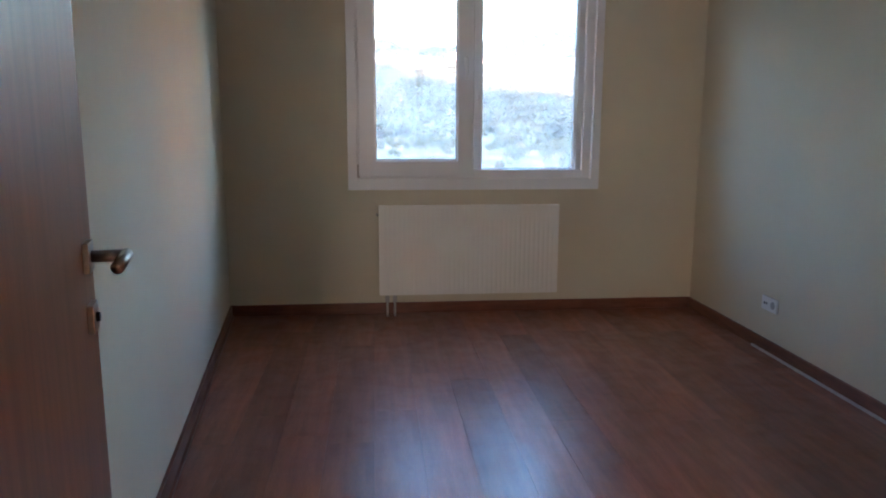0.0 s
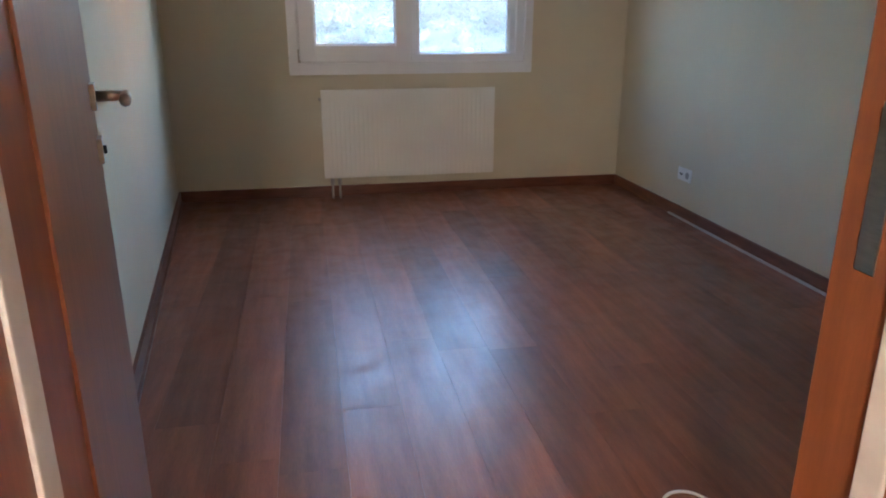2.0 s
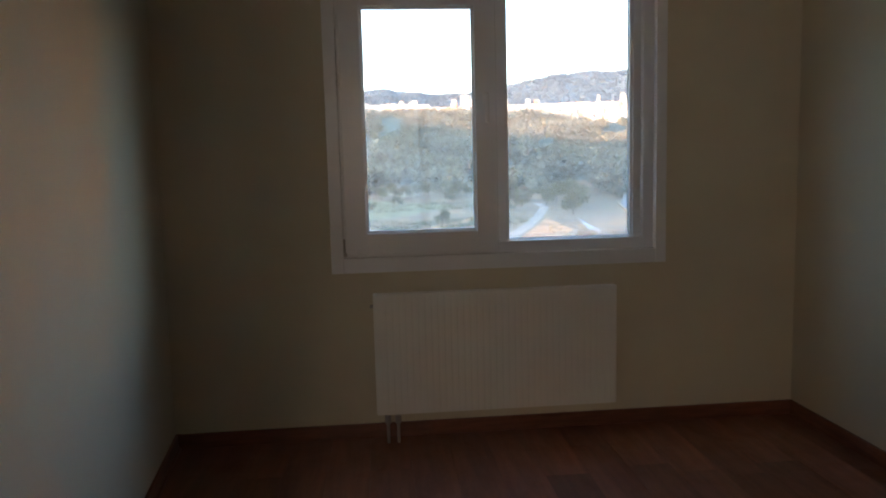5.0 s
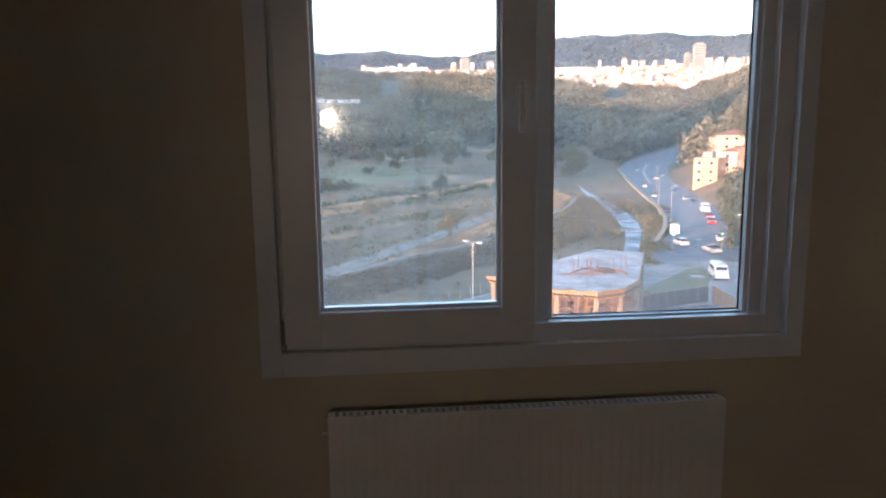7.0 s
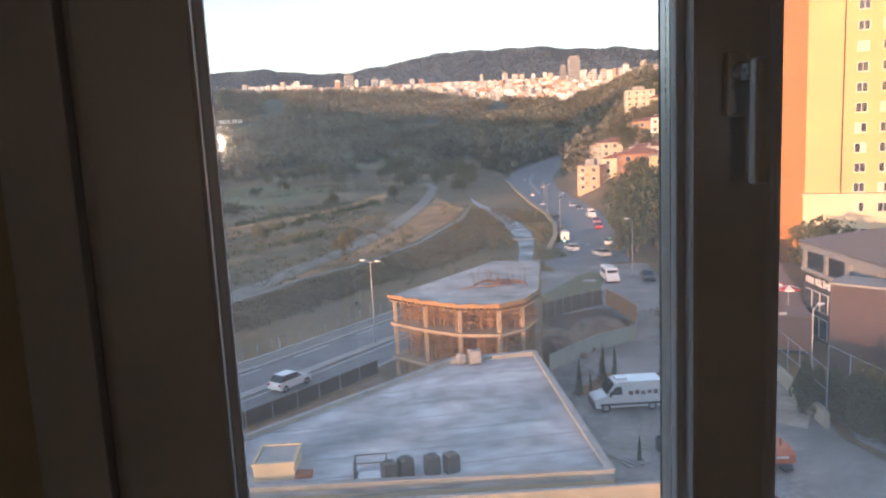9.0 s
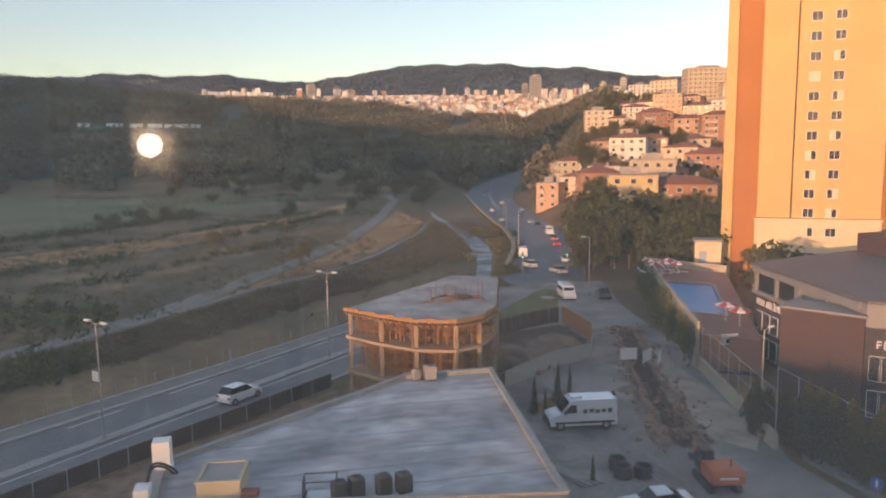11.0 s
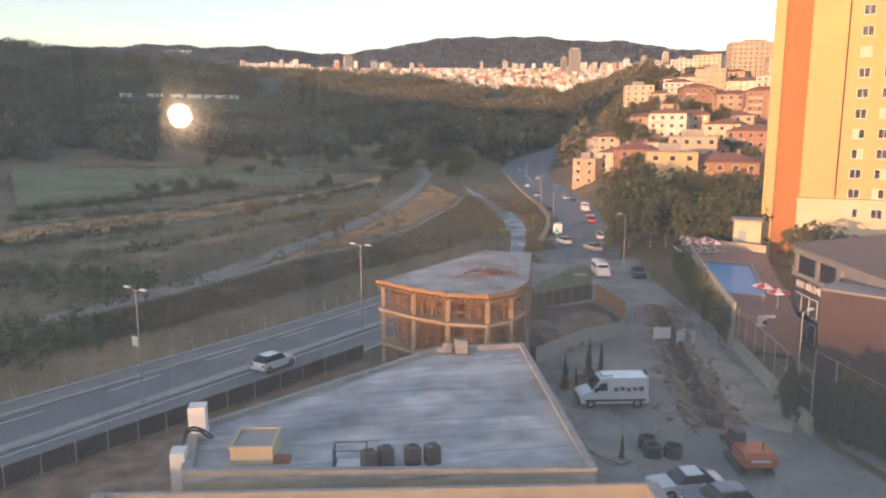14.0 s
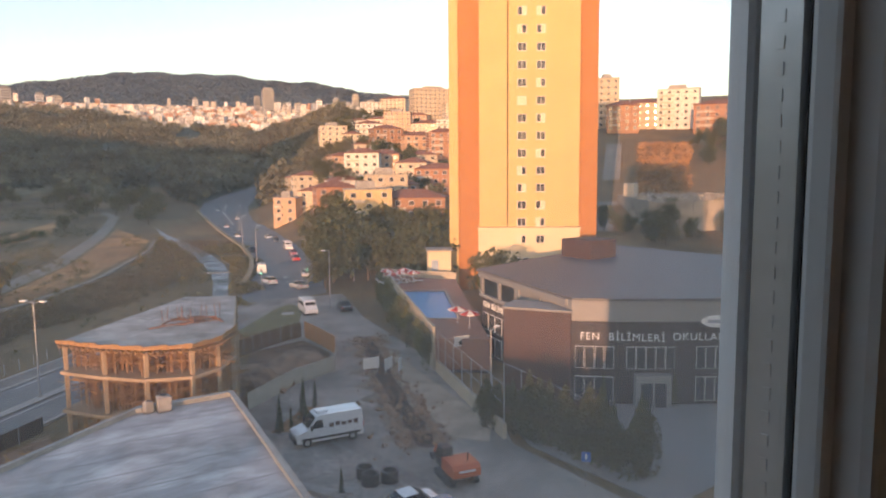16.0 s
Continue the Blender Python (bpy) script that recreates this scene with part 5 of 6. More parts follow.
# black panel, 4 cm proud, stands for the shaded depth of the gallery
part("gallery_shade_panel", prism(side_strip(0.5, 19.0, -0.5, 0.04), ST - 2.5, ST - 0.62), M_DARK, school, "black panel for the shade in the open gallery under the roof edge")
for s in (0.4, 5.0, 9.6, 14.2):
    part("gallery_post", prism(side_strip(s, s + 0.45, 0.0, 0.32), ST - 2.6, ST - 0.6), M_SG, school)
part("gallery_beam", prism(side_strip(0.0, 19.6, 0.0, 0.4), ST - 0.62, ST - 0.02), M_SG, school)
part("gallery_sill", prism(side_strip(0.0, 19.6, 0.0, 0.34), ST - 2.9, ST - 2.52), M_SG, school)


def on_front(s):
    """A place along the school's front and the way that it faces."""
    k = min(int(s * 6), 5)
    a, b = Vector((*front[k], 0)), Vector((*front[k + 1], 0))
    p = a.lerp(b, s * 6 - k)
    v = (b - a).normalized()
    return p, math.degrees(math.atan2(v.y, v.x))


for z0, z1 in ((-16.6, -14.55), (-19.6, -17.35)):
    for s0, k in ((0.10, 4), (0.34, 5), (0.64, 5), (0.88, 4)):
        for j in range(k):
            p, an = on_front(s0 + (j - k / 2) * 0.042 + 0.02)
            if z0 < -18 and s0 == 0.34:
                continue
            win = part("window", box(-0.40, 0.40, -0.07, 0.03, z0, z1), M_WINF, school)
            win.matrix_world = Matrix.Translation((p.x, p.y, 0)) @ pose(0, 0, 0, 0, 0, an)
            part("pane", box(-0.36, 0.36, -0.1, -0.05, z0 + 0.05, z1 - 0.05), M_WIN, win)
p, an = on_front(0.345)
ent = part("entrance", box(-1.6, 1.6, -0.9, 0.0, G, G + 3.0), M_SG, school, "grey entrance porch")
ent.matrix_world = Matrix.Translation((p.x, p.y, 0)) @ pose(0, 0, 0, 0, 0, an)
for dx in (-0.62, 0.62):
    part("entrance_door", box(dx - 0.5, dx + 0.5, -0.97, -0.88, G + 0.1, G + 2.3), M_WIN, ent, "dark glass entrance door")
for i in range(7):
    x, y = on_side(1.4 + i * 1.75)
    for z0, z1 in ((-16.9, -14.95), (-19.6, -17.5)):
        win = part("window", box(-0.66, 0.66, -0.08, 0.03, z0, z1), M_WINF, school)
        win.matrix_world = Matrix.Translation((x, y, 0)) @ pose(0, 0, 0, 0, 0, -107.3)
        for sx in (-0.31, 0.31):
            part("pane", box(sx - 0.27, sx + 0.27, -0.11, -0.05, z0 + 0.08, z1 - 0.08), M_WIN, win)


def lettering(text, size, m, parent, material):
    cu = bpy.data.curves.new("lettering", 'FONT')
    cu.body, cu.size, cu.extrude, cu.align_x = text, size, 0.05, 'LEFT'
    cu.space_character = 1.12
    tmp = new("lettering_curve", cu)
    me = bpy.data.meshes.new_from_object(tmp.evaluated_get(bpy.context.evaluated_depsgraph_get()))
    bpy.data.objects.remove(tmp)
    me.materials.clear()
    me.materials.append(material)
    ob = new("lettering", me)
    ob.parent = parent
    ob.matrix_world = m
    return tagged(ob, "raised white sign letters")


M_SIGN = mat("white_sign_letters", (0.8, 0.79, 0.76), 0.5, var=0.03)
bpy.context.view_layer.update()
for word, s in (("FEN", 0.035), ("BİLİMLERİ", 0.155), ("OKULLARI", 0.43)):
    p, an = on_front(s)
    if word != "FEN":
        an -= 1.0
    lettering(word, 0.96, Matrix.Translation((p.x - 0.14, p.y - 0.17, -13.9)) @ pose(0, 0, 0, 90, 0, an), school, M_SIGN)
lettering("FEN BİLİMLERİ", 0.95, Matrix.Translation((*on_side(0.8, 0.12), -14.3)) @ pose(0, 0, 0, 90, 0, -107.3), school, M_SIGN)
p, an = on_front(0.62)
bm = cyl((0, -0.35, 0), (0, -0.2, 0), 1.0, 1.0, 28)
bmesh.ops.scale(bm, vec=(1.5, 1, 0.55), verts=bm.verts)
ov = part("sign_oval", bm, M_SIGN, school, "plain white oval sign")
ov.matrix_world = Matrix.Translation((p.x, p.y, -12.2)) @ pose(0, 0, 0, 0, 0, an)
bm = box(-0.9, 0.7, -0.38, -0.355, -0.14, 0.14)
bar = part("sign_bar", bm, paint("grey_blue_bar", (0.3, 0.33, 0.38)), ov)
sheet("school_yard", [(37.5, 25), (60, 25), (66, 29.5), (48.2, 42.9), (44.6, 48), (41.5, 45), (38, 38)], G + 0.09, mat("pale_yard_concrete", (0.25, 0.24, 0.23), 0.9, var=0.12, scale=0.3, fine=0.3, fine_scale=4), "pale concrete school yard", "yard")
sheet("ball_court", [(45, 58.5), (49, 55), (54, 62), (50, 66), (47, 62)], G + 0.1, mat("dark_court", (0.07, 0.06, 0.06), 0.9, var=0.15), "dark ball court behind the fence", "court")
hoop = thing("basketball_hoop", "white basketball backboard on a pole", "hoop", "", facing(47.4, 57.6, G, 30))
part("pole", cyl((0, 0.4, 0), (0, 0.4, 3.2), 0.07, 0.07, 8), M_METAL, hoop)
part("backboard", box(-0.9, 0.9, 0, 0.06, 2.7, 3.8), M_WINF, hoop)
part("marking", box(-0.35, 0.35, -0.02, 0.0, 2.85, 3.3), M_BLACK, hoop)


def mesh_fence(line, h, z, step, label, group=""):
    ob = thing("mesh_fence", label, "fence", group)
    for a, b in zip(line, line[1:]):
        a, b = Vector((*a, z)), Vector((*b, z))
        k = max(1, int((b - a).length / step))
        for i in range(k + 1):
            p = a.lerp(b, i / k)
            part("post", cyl(p, p + Vector((0, 0, h)), 0.05, 0.05, 6), M_METAL, ob)
        for zz in (0.15, h / 2, h - 0.05):
            part("rail", cyl(a + Vector((0, 0, zz)), b + Vector((0, 0, zz)), 0.03, 0.03, 5), M_METAL, ob)
    return ob


mesh_fence([(44.8, 58.4), (37.5, 40.4)], 3.2, G + 1.3, 2.6, "tall grey mesh fence on a low wall")
mesh_fence([(43.2, 46.5), (41.5, 38.0), (40.5, 33)], 4.0, G, 2.6, "tall white-grey posts of a yard fence")
rnd = random.Random(31)
for i in range(24):
    s = i / 23
    x, y, s = 38.6 + 1.6 * s + rnd.uniform(-0.7, 0.7), 43.4 - 14.6 * s + rnd.uniform(-0.4, 0.4), rnd.uniform(0.6, 0.95)
    tree("conifer", x, y, G, s * 0.78, x * 77 % 360, "bushy dark green conifer beside the yard fence", "conifers by the school yard")
for x, y in ((49.6, 40.2), (54.6, 36.2)):
    tree("cypress", x, y, G, 0.5, 20, "clipped dark shrub at the school entrance", "shrubs at the school entrance")

# ---- near building with a flat roof ----
M_ROOF = mat("weathered_grey_roof_membrane", (0.42, 0.41, 0.41), 0.75, var=0.35, scale=0.22, fine=0.75, fine_scale=0.9, color2=(0.60, 0.585, 0.58), stretch=(0.8, 1.25, 1))
M_SEAM = mat("dark_membrane_seam", (0.26, 0.25, 0.25), 0.8, var=0.3, scale=0.6)
M_CREAM = mat("cream_rendered_parapet", (0.55, 0.45, 0.30), 0.85, var=0.12, scale=0.6, fine=0.2, fine_scale=5)
RZ = -13.35
shop_ring = [(-4.1, 31.0), (-4.1, 36.0), (11.2, 45.9), (17.2, 45.3), (13.6, 26.7)]
shop = thing("flat_roofed_building", "low building with a weathered grey flat roof and pale parapets", "building")
part("wall", prism(shop_ring, G, RZ - 0.2), M_CREAM, shop)
part("roof", prism(shop_ring, RZ - 0.2, RZ), M_ROOF, shop)


def inward(ring, d):
    c = Vector((sum(p[0] for p in ring) / len(ring), sum(p[1] for p in ring) / len(ring)))
    return [tuple(Vector(p) + (c - Vector(p)).normalized() * d) for p in ring]


def parapets(ring, z0, z1, w, material, parent):
    inn = inward(ring, w * 1.25)
    for i in range(len(ring)):
        j = (i + 1) % len(ring)
        part("parapet", prism([ring[i], ring[j], inn[j], inn[i]], z0, z1), material, parent)
        a, b = Vector(ring[i]), Vector(ring[j])
        inc = inward(ring, w * 1.25 + 0.08)
        part("coping", prism([tuple(a + (a - Vector(inn[i])).normalized() * 0.06), tuple(b + (b - Vector(inn[j])).normalized() * 0.06), inc[j], inc[i]], z1, z1 + 0.06), M_KERB, parent)


parapets(shop_ring, RZ, RZ + 0.26, 0.3, mat("pale_grey_parapet", (0.36, 0.34, 0.30), 0.85, var=0.2, scale=0.8, fine=0.3, fine_scale=5), shop)
wing = thing("shop_wing", "lower front wing with a sunlit cream parapet", "building")
wing_ring = [(-9.5, 22.5), (-7.4, 30.0), (15.5, 25.0), (14.0, 17.0)]
part("wall", prism(wing_ring, G, RZ - 0.7), M_CREAM, wing)
part("roof", prism(wing_ring, RZ - 0.7, RZ - 0.5), M_ROOF, wing)
parapets(wing_ring, RZ - 0.5, RZ + 0.2, 0.35, M_CREAM, wing)

for i in range(8):
    y = 29.2 + i * 2.05
    xl = max(-3.6, (y - 36.0) / 0.647 - 4.1 + 0.6)
    part("membrane_seam", prism([(xl, y + 0.05 * (i % 3)), (13.4 + (y - 26.7) * 0.19, y - 1.6), (13.4 + (y - 26.7) * 0.19, y - 1.52), (xl, y + 0.08 + 0.05 * (i % 3))], RZ, RZ + 0.006), M_SEAM, shop)

# roof hatch
hatch = thing("roof_hatch", "cream roof light box with a grey sheet cover", "roof hatch", "", pose(-0.93, 32.6, RZ, 0, 0, -12) @ Matrix.Scale(0.9, 4))
part("curb", box(-1.05, 1.05, -1.2, 1.2, 0, 0.85), M_CREAM, hatch)
part("frame", rim([(-1.12, -1.28), (1.12, -1.28), (1.12, 1.28), (-1.12, 1.28)], [(-0.95, -1.1), (0.95, -1.1), (0.95, 1.1), (-0.95, 1.1)], 0.852, 0.97), M_CREAM, hatch)
part("cover", box(-0.94, 0.94, -1.09, 1.09, 0.852, 0.9), M_KERB, hatch)
part("step", box(1.05, 1.9, -1.2, -0.6, 0, 0.25), paint("rust_red_sheet", (0.30, 0.11, 0.06)), hatch)


def condenser(x, y, z, turn, col, label, w=0.55, h=0.8):
    ob = thing("condenser_unit", label, "air conditioner", "air conditioners on the roof", pose(x, y, z, 0, 0, turn))
    part("casing", box(-w / 2, w / 2, -w / 2, w / 2, 0.08, h, 0.03), col, ob)
    part("fan_ring", cyl((0, 0, h), (0, 0, h + 0.06), w * 0.42, w * 0.38, 18), col, ob)
    part("fan_grille", cyl((0, 0, h + 0.06), (0, 0, h + 0.065), w * 0.3, w * 0.3, 14), M_BLACK, ob)
    for i in range(5):
        part("louvre", box(-w / 2 - 0.012, w / 2 + 0.012, -w / 2 - 0.012, w / 2 + 0.012, 0.18 + i * 0.11, 0.2 + i * 0.11), col, ob)
    part("feet", box(-w / 2, w / 2, -w / 2 + 0.05, w / 2 - 0.05, 0, 0.08), M_BLACK, ob)


M_ACG = mat("weathered_grey_casing", (0.34, 0.31, 0.28), 0.6, var=0.2, scale=3)
M_DGREY = mat("dark_grey_metal", (0.055, 0.058, 0.062), 0.5, metal=0.3, var=0.15, scale=4)
for x, y in ((3.95, 29.75), (4.75, 29.95), (5.95, 29.75), (6.85, 29.65)):
    condenser(x, y, RZ, 12, M_DGREY, "dark grey condenser unit on the flat roof", 0.62, 0.85)
condenser(12.6, 45.0, RZ, -5, M_ACG, "weathered grey air conditioner on the parapet", 0.8, 0.95)
condenser(11.7, 45.2, RZ, 10, M_ACG, "weathered grey air conditioner on the parapet", 0.5, 0.7)
frame_box = thing("cable_tray", "grey wire frame and trays beside the condensers", "frame", "", pose(3.2, 30.4, RZ, 0, 0, -12))
for x0, x1, y0, y1, z0, z1 in ((-0.75, 0.75, -0.5, -0.46, 0, 0.04), (-0.75, 0.75, 0.46, 0.5, 0, 0.04), (-0.75, -0.7, -0.5, 0.5, 0.0, 0.9), (0.7, 0.75, -0.5, 0.5, 0, 0.9), (-0.75, 0.75, -0.5, -0.46, 0.86, 0.9), (-0.75, 0.75, 0.46, 0.5, 0.86, 0.9)):
    part("bar", box(x0, x1, y0, y1, z0, z1), M_DGREY, frame_box)
part("tray", box(-0.6, 0.6, -0.4, 0.4, 0.02, 0.1), M_PLASTIC, frame_box)
duct = thing("roof_duct", "white ventilation ducts at the roof corner with black hoses", "duct", "", pose(-4.3, 32.4, RZ, 0, 0, -4) @ Matrix.Scale(0.82, 4))
part("low_box", box(-0.45, 0.35, -0.6, 0.5, -3.0, 0.9, 0.03), M_PLASTIC, duct)
part("high_box", box(-0.05, 0.95, 3.3, 4.3, 0.32, 1.95, 0.03), M_PLASTIC, duct)
part("lower_box", box(0.2, 1.05, 3.1, 3.9, 0.0, 0.6, 0.03), M_PLASTIC, duct)
for k in range(2):
    cu = bpy.data.curves.new("hose", 'CURVE')
    cu.dimensions, cu.bevel_depth, cu.bevel_resolution = '3D', 0.07, 2
    sp = cu.splines.new('BEZIER')
    kn = ((0.1, 0.3, 0.9), (0.25, 1.5, 1.2 + 0.2 * k), (0.7 + 0.3 * k, 2.7, 0.7), (1.1 + 0.2 * k, 3.2, 0.05))
    sp.bezier_points.add(3)
    for bp_, c in zip(sp.bezier_points, kn):
        bp_.co = c
        bp_.handle_left_type = bp_.handle_right_type = 'AUTO'
    cu.materials.append(M_BLACK)
    h_ = new("hose", cu)
    h_.parent = duct

# ---- building under construction ----
M_FORM = mat("raw_formwork_timber", (0.36, 0.20, 0.085), 0.9, var=0.3, scale=1.5, fine=0.3, fine_scale=6)
M_RAW = mat("raw_concrete", (0.40, 0.29, 0.19), 0.9, var=0.2, scale=0.8, fine=0.35, fine_scale=5, bump=0.3, bump_scale=0.03)
site = thing("unfinished_building", "unfinished concrete frame building full of timber props", "building")
CURVE = [(9.3, 59.0), (11.3, 55.6), (13.6, 52.7), (16.6, 51.2), (19.0, 52.1), (21.4, 55.0)]
FAR = [(27.2, 69.0), (23.1, 72.0)]
ring = CURVE + FAR
SZ = (-11.0, -13.25, -16.2)
for k, z in enumerate(SZ):
    rr = ring if k == 0 else [(x - 0.12, y - 0.18) for x, y in ring]
    part("slab", prism(rr, z - (0.2, 0.24, 0.24)[k], z), M_RAW, site)
part("ground_slab", prism(ring, G, G + 0.2), M_RAW, site)
part("slab_top", prism(inward(ring, 0.15), SZ[0], SZ[0] + 0.03), mat("dusty_slab_top", (0.37, 0.35, 0.325), 0.9, var=0.35, scale=0.35, fine=0.6, fine_scale=1.6), site, "dusty pale grey slab top")
for i in range(30):
    s = i / 29 * 4.999
    q = Vector(CURVE[int(s)]).lerp(Vector(CURVE[int(s) + 1]), s - int(s))
    part("edge_board", box(-0.32, 0.3, -0.03, 0.03, -0.16, 0.1 + 0.05 * (i * 7 % 3)), M_FORM, site).matrix_world = pose(q.x - 0.05, q.y - 0.07, SZ[0], 0, 0, math.degrees(math.atan2(*reversed(Vector(CURVE[int(s) + 1]) - Vector(CURVE[int(s)])))))
for i in range(34):
    s = i / 33
    k = min(int(s * 5), 4)
    f = s * 5 - k
    x, y = CURVE[k][0] + (CURVE[k + 1][0] - CURVE[k][0]) * f, CURVE[k][1] + (CURVE[k + 1][1] - CURVE[k][1]) * f
    part("slab_joist", box(x - 0.1, x + 0.1, y - 0.55, y + 0.3, SZ[0] - 0.42, SZ[0] - 0.28), M_FORM, site)
inner = inward(ring, 0.35)
# added solid core; its dark brown stands for the shaded, cluttered interior
part("dark_core", prism(inward(ring, 3.4), G + 0.2, SZ[0] - 0.22), mat("dark_interior_core", (0.13, 0.075, 0.05), 0.9, var=0.4, scale=0.8, fine=0.4, fine_scale=4), site, "added dark brown core for the shaded, prop-filled inside")
cols = []
for k in range(len(ring)):
    a, b = Vector(inner[k]), Vector(inner[(k + 1) % len(ring)])
    n_ = max(1, round((b - a).length / 4.2))
    cols += [tuple(a.lerp(b, i / n_)) for i in range(n_)]
for x, y in cols:
    for z0, z1 in ((G + 0.2, SZ[2] - 0.32), (SZ[2], SZ[1] - 0.32), (SZ[1], SZ[0] - 0.32)):
        part("column", box(x - 0.15, x + 0.15, y - 0.15, y + 0.15, z0, z1, 0.02), M_RAW, site)
rnd = random.Random(3)
xs, ys = [p[0] for p in ring], [p[1] for p in ring]


def inside(x, y, rg):
    c = False
    for (xa, ya), (xb, yb) in zip(rg, rg[1:] + rg[:1]):
        if (ya > y) != (yb > y) and x < (xb - xa) * (y - ya) / (yb - ya) + xa:
            c = not c
    return c


count = 0
while count < 1300:
    if count % 2:
        k = rnd.randrange(5)
        q = Vector(CURVE[k]).lerp(Vector(CURVE[k + 1]), rnd.random())
        x, y = q.x + rnd.uniform(0.2, 1.8), q.y + rnd.uniform(0.5, 2.5)
    else:
        x, y = rnd.uniform(min(xs), max(xs)), rnd.uniform(min(ys), max(ys))
    if not inside(x, y, inner):
        continue
    k = rnd.randrange(3)
    z0, z1 = ((SZ[1], SZ[0] - 0.32), (SZ[2], SZ[1] - 0.32), (G + 0.2, SZ[2] - 0.32))[k]
    if count % 7 == 1:
        ends = Vector(CURVE[rnd.randrange(1, 6)]) - Vector((x, y))
        way = ends.normalized() * rnd.uniform(0.7, 1.6)
        zz = rnd.uniform(z0 + 0.3, z1 - 0.2)
        part("batten", cyl((x - way.x, y - way.y, zz), (x + way.x, y + way.y, zz + rnd.uniform(-0.1, 0.1)), 0.04, 0.04, 4), M_FORM, site)
    elif count % 5 < 3:
        part("prop", box(x - 0.03, x + 0.03, y - 0.03, y + 0.03, z0, z1), M_FORM, site)
    else:
        a = rnd.uniform(0, 3.1)
        dx, dy = 1.6 * math.cos(a), 1.6 * math.sin(a)
        zz = rnd.uniform(z0 + 0.5, z1 - 0.3)
        part("brace", cyl((x - dx, y - dy, zz - rnd.uniform(-0.6, 0.6)), (x + dx, y + dy, zz), 0.028, 0.028, 4), M_FORM, site)
    count += 1
for i in range(26):
    x, y = rnd.gauss(19.6, 1.3), rnd.gauss(59.5, 0.9)
    ob = part("timber_offcut", box(-0.7, 0.7, -0.06, 0.06, 0, 0.1), M_RUST, site)
    ob.matrix_world = pose(x, y, SZ[0] + 0.02 + 0.05 * (i % 4), 0, rnd.uniform(-6, 6), rnd.uniform(0, 180))
for i in range(10):
    x, y = rnd.gauss(19.8, 1.4), rnd.gauss(60, 1)
    part("starter_bar", cyl((x, y, SZ[0]), (x + rnd.uniform(-0.2, 0.2), y, SZ[0] + 1.3), 0.03, 0.03, 5), M_RUST, site)
# excavation beside it
sheet("pit", [(22, 58), (28, 63), (37, 69), (40, 73), (40.5, 81), (33, 79.5), (27.5, 70)], G + 0.10, mat("dark_pit_soil", (0.14, 0.085, 0.05), 0.95, var=0.45, scale=0.4, fine=0.7, fine_scale=3, bump=0.5, bump_scale=0.1), "dark reddish dug earth beside the site", "soil")
heap = bmesh.new()
bmesh.ops.create_icosphere(heap, subdivisions=3, radius=1)
for v in heap.verts:
    v.co *= 1 + 0.25 * noise.noise(v.co * 2.2)
    v.co = Vector((v.co.x * 5.5, v.co.y * 3.0, max(v.co.z, -0.1) * 1.7))
hp = tagged(part("earth_heap", heap, M_REDSOIL), "heap of reddish dug earth", "soil heap")
hp.matrix_world = pose(33.5, 69.5, G + 0.08, 0, 0, 40)
heap2 = copy_thing(hp, pose(28.5, 68, G - 0.3, 0, 0, 100))

M_HOARD = mat("orange_hoarding_panels", (0.50, 0.22, 0.08), 0.7, var=0.15, scale=1)
M_PANEL = mat("pale_hoarding_panels", (0.46, 0.42, 0.34), 0.7, var=0.12, scale=1)


def hoarding(line, h, step, material, label, z=G):
    ob = thing("hoarding", label, "fence")
    for a, b in zip(line, line[1:]):
        a, b = Vector((*a, z)), Vector((*b, z))
        k = max(1, round((b - a).length / step))
        an = math.degrees(math.atan2(b.y - a.y, b.x - a.x))
        w = (b - a).length / k
        for i in range(k):
            p = a.lerp(b, (i + 0.5) / k)
            pn = part("panel", box(-w / 2 + 0.02, w / 2 - 0.02, -0.03, 0.03, 0.1, h), material, ob)
            pn.matrix_world = Matrix.Translation(p) @ pose(0, 0, 0, 0, 0, an)
            q = part("post", cyl((0, 0, 0), (0, 0, h + 0.1), 0.05, 0.05, 6), M_METAL, ob)
            q.matrix_world = Matrix.Translation(a.lerp(b, i / k))
    return ob


hoarding([(41.5, 82.4), (41.0, 77.0), (40.2, 72.2), (38.4, 69.0)], 2.2, 1.6, M_HOARD, "orange sheet hoarding round the building site")
hoarding([(38.4, 69.0), (36.7, 66.2), (31.0, 64.3), (24.2, 59.9)], 1.7, 1.6, M_PANEL, "pale mesh hoarding round the building site")
hoarding([(41.2, 82.8), (36.0, 81.0), (29.0, 77.6)], 2.0, 1.6, mat("brown_weathered_boards", (0.17, 0.11, 0.07), 0.85, var=0.25, scale=1), "brown weathered board fence behind the dug earth")
hoarding([(-30, 35.5), (-16.2, 46.2), (-7.6, 53.0), (0.8, 59.4), (8.8, 65.8)], 1.4, 2.4, mat("brown_board_fence", (0.07, 0.05, 0.042), 0.85, var=0.25, scale=1), "dark brown board fence along the road")
sheet("site_soil", [(-30, 34.5), (-16, 45.8), (0.9, 59), (9, 65), (9, 58), (11, 48), (-1, 37.5), (-6, 31), (-20, 24)], G + 0.02, M_REDSOIL, "brown littered soil beside the fence", "soil")
rnd = random.Random(9)
lv, lf = [], []
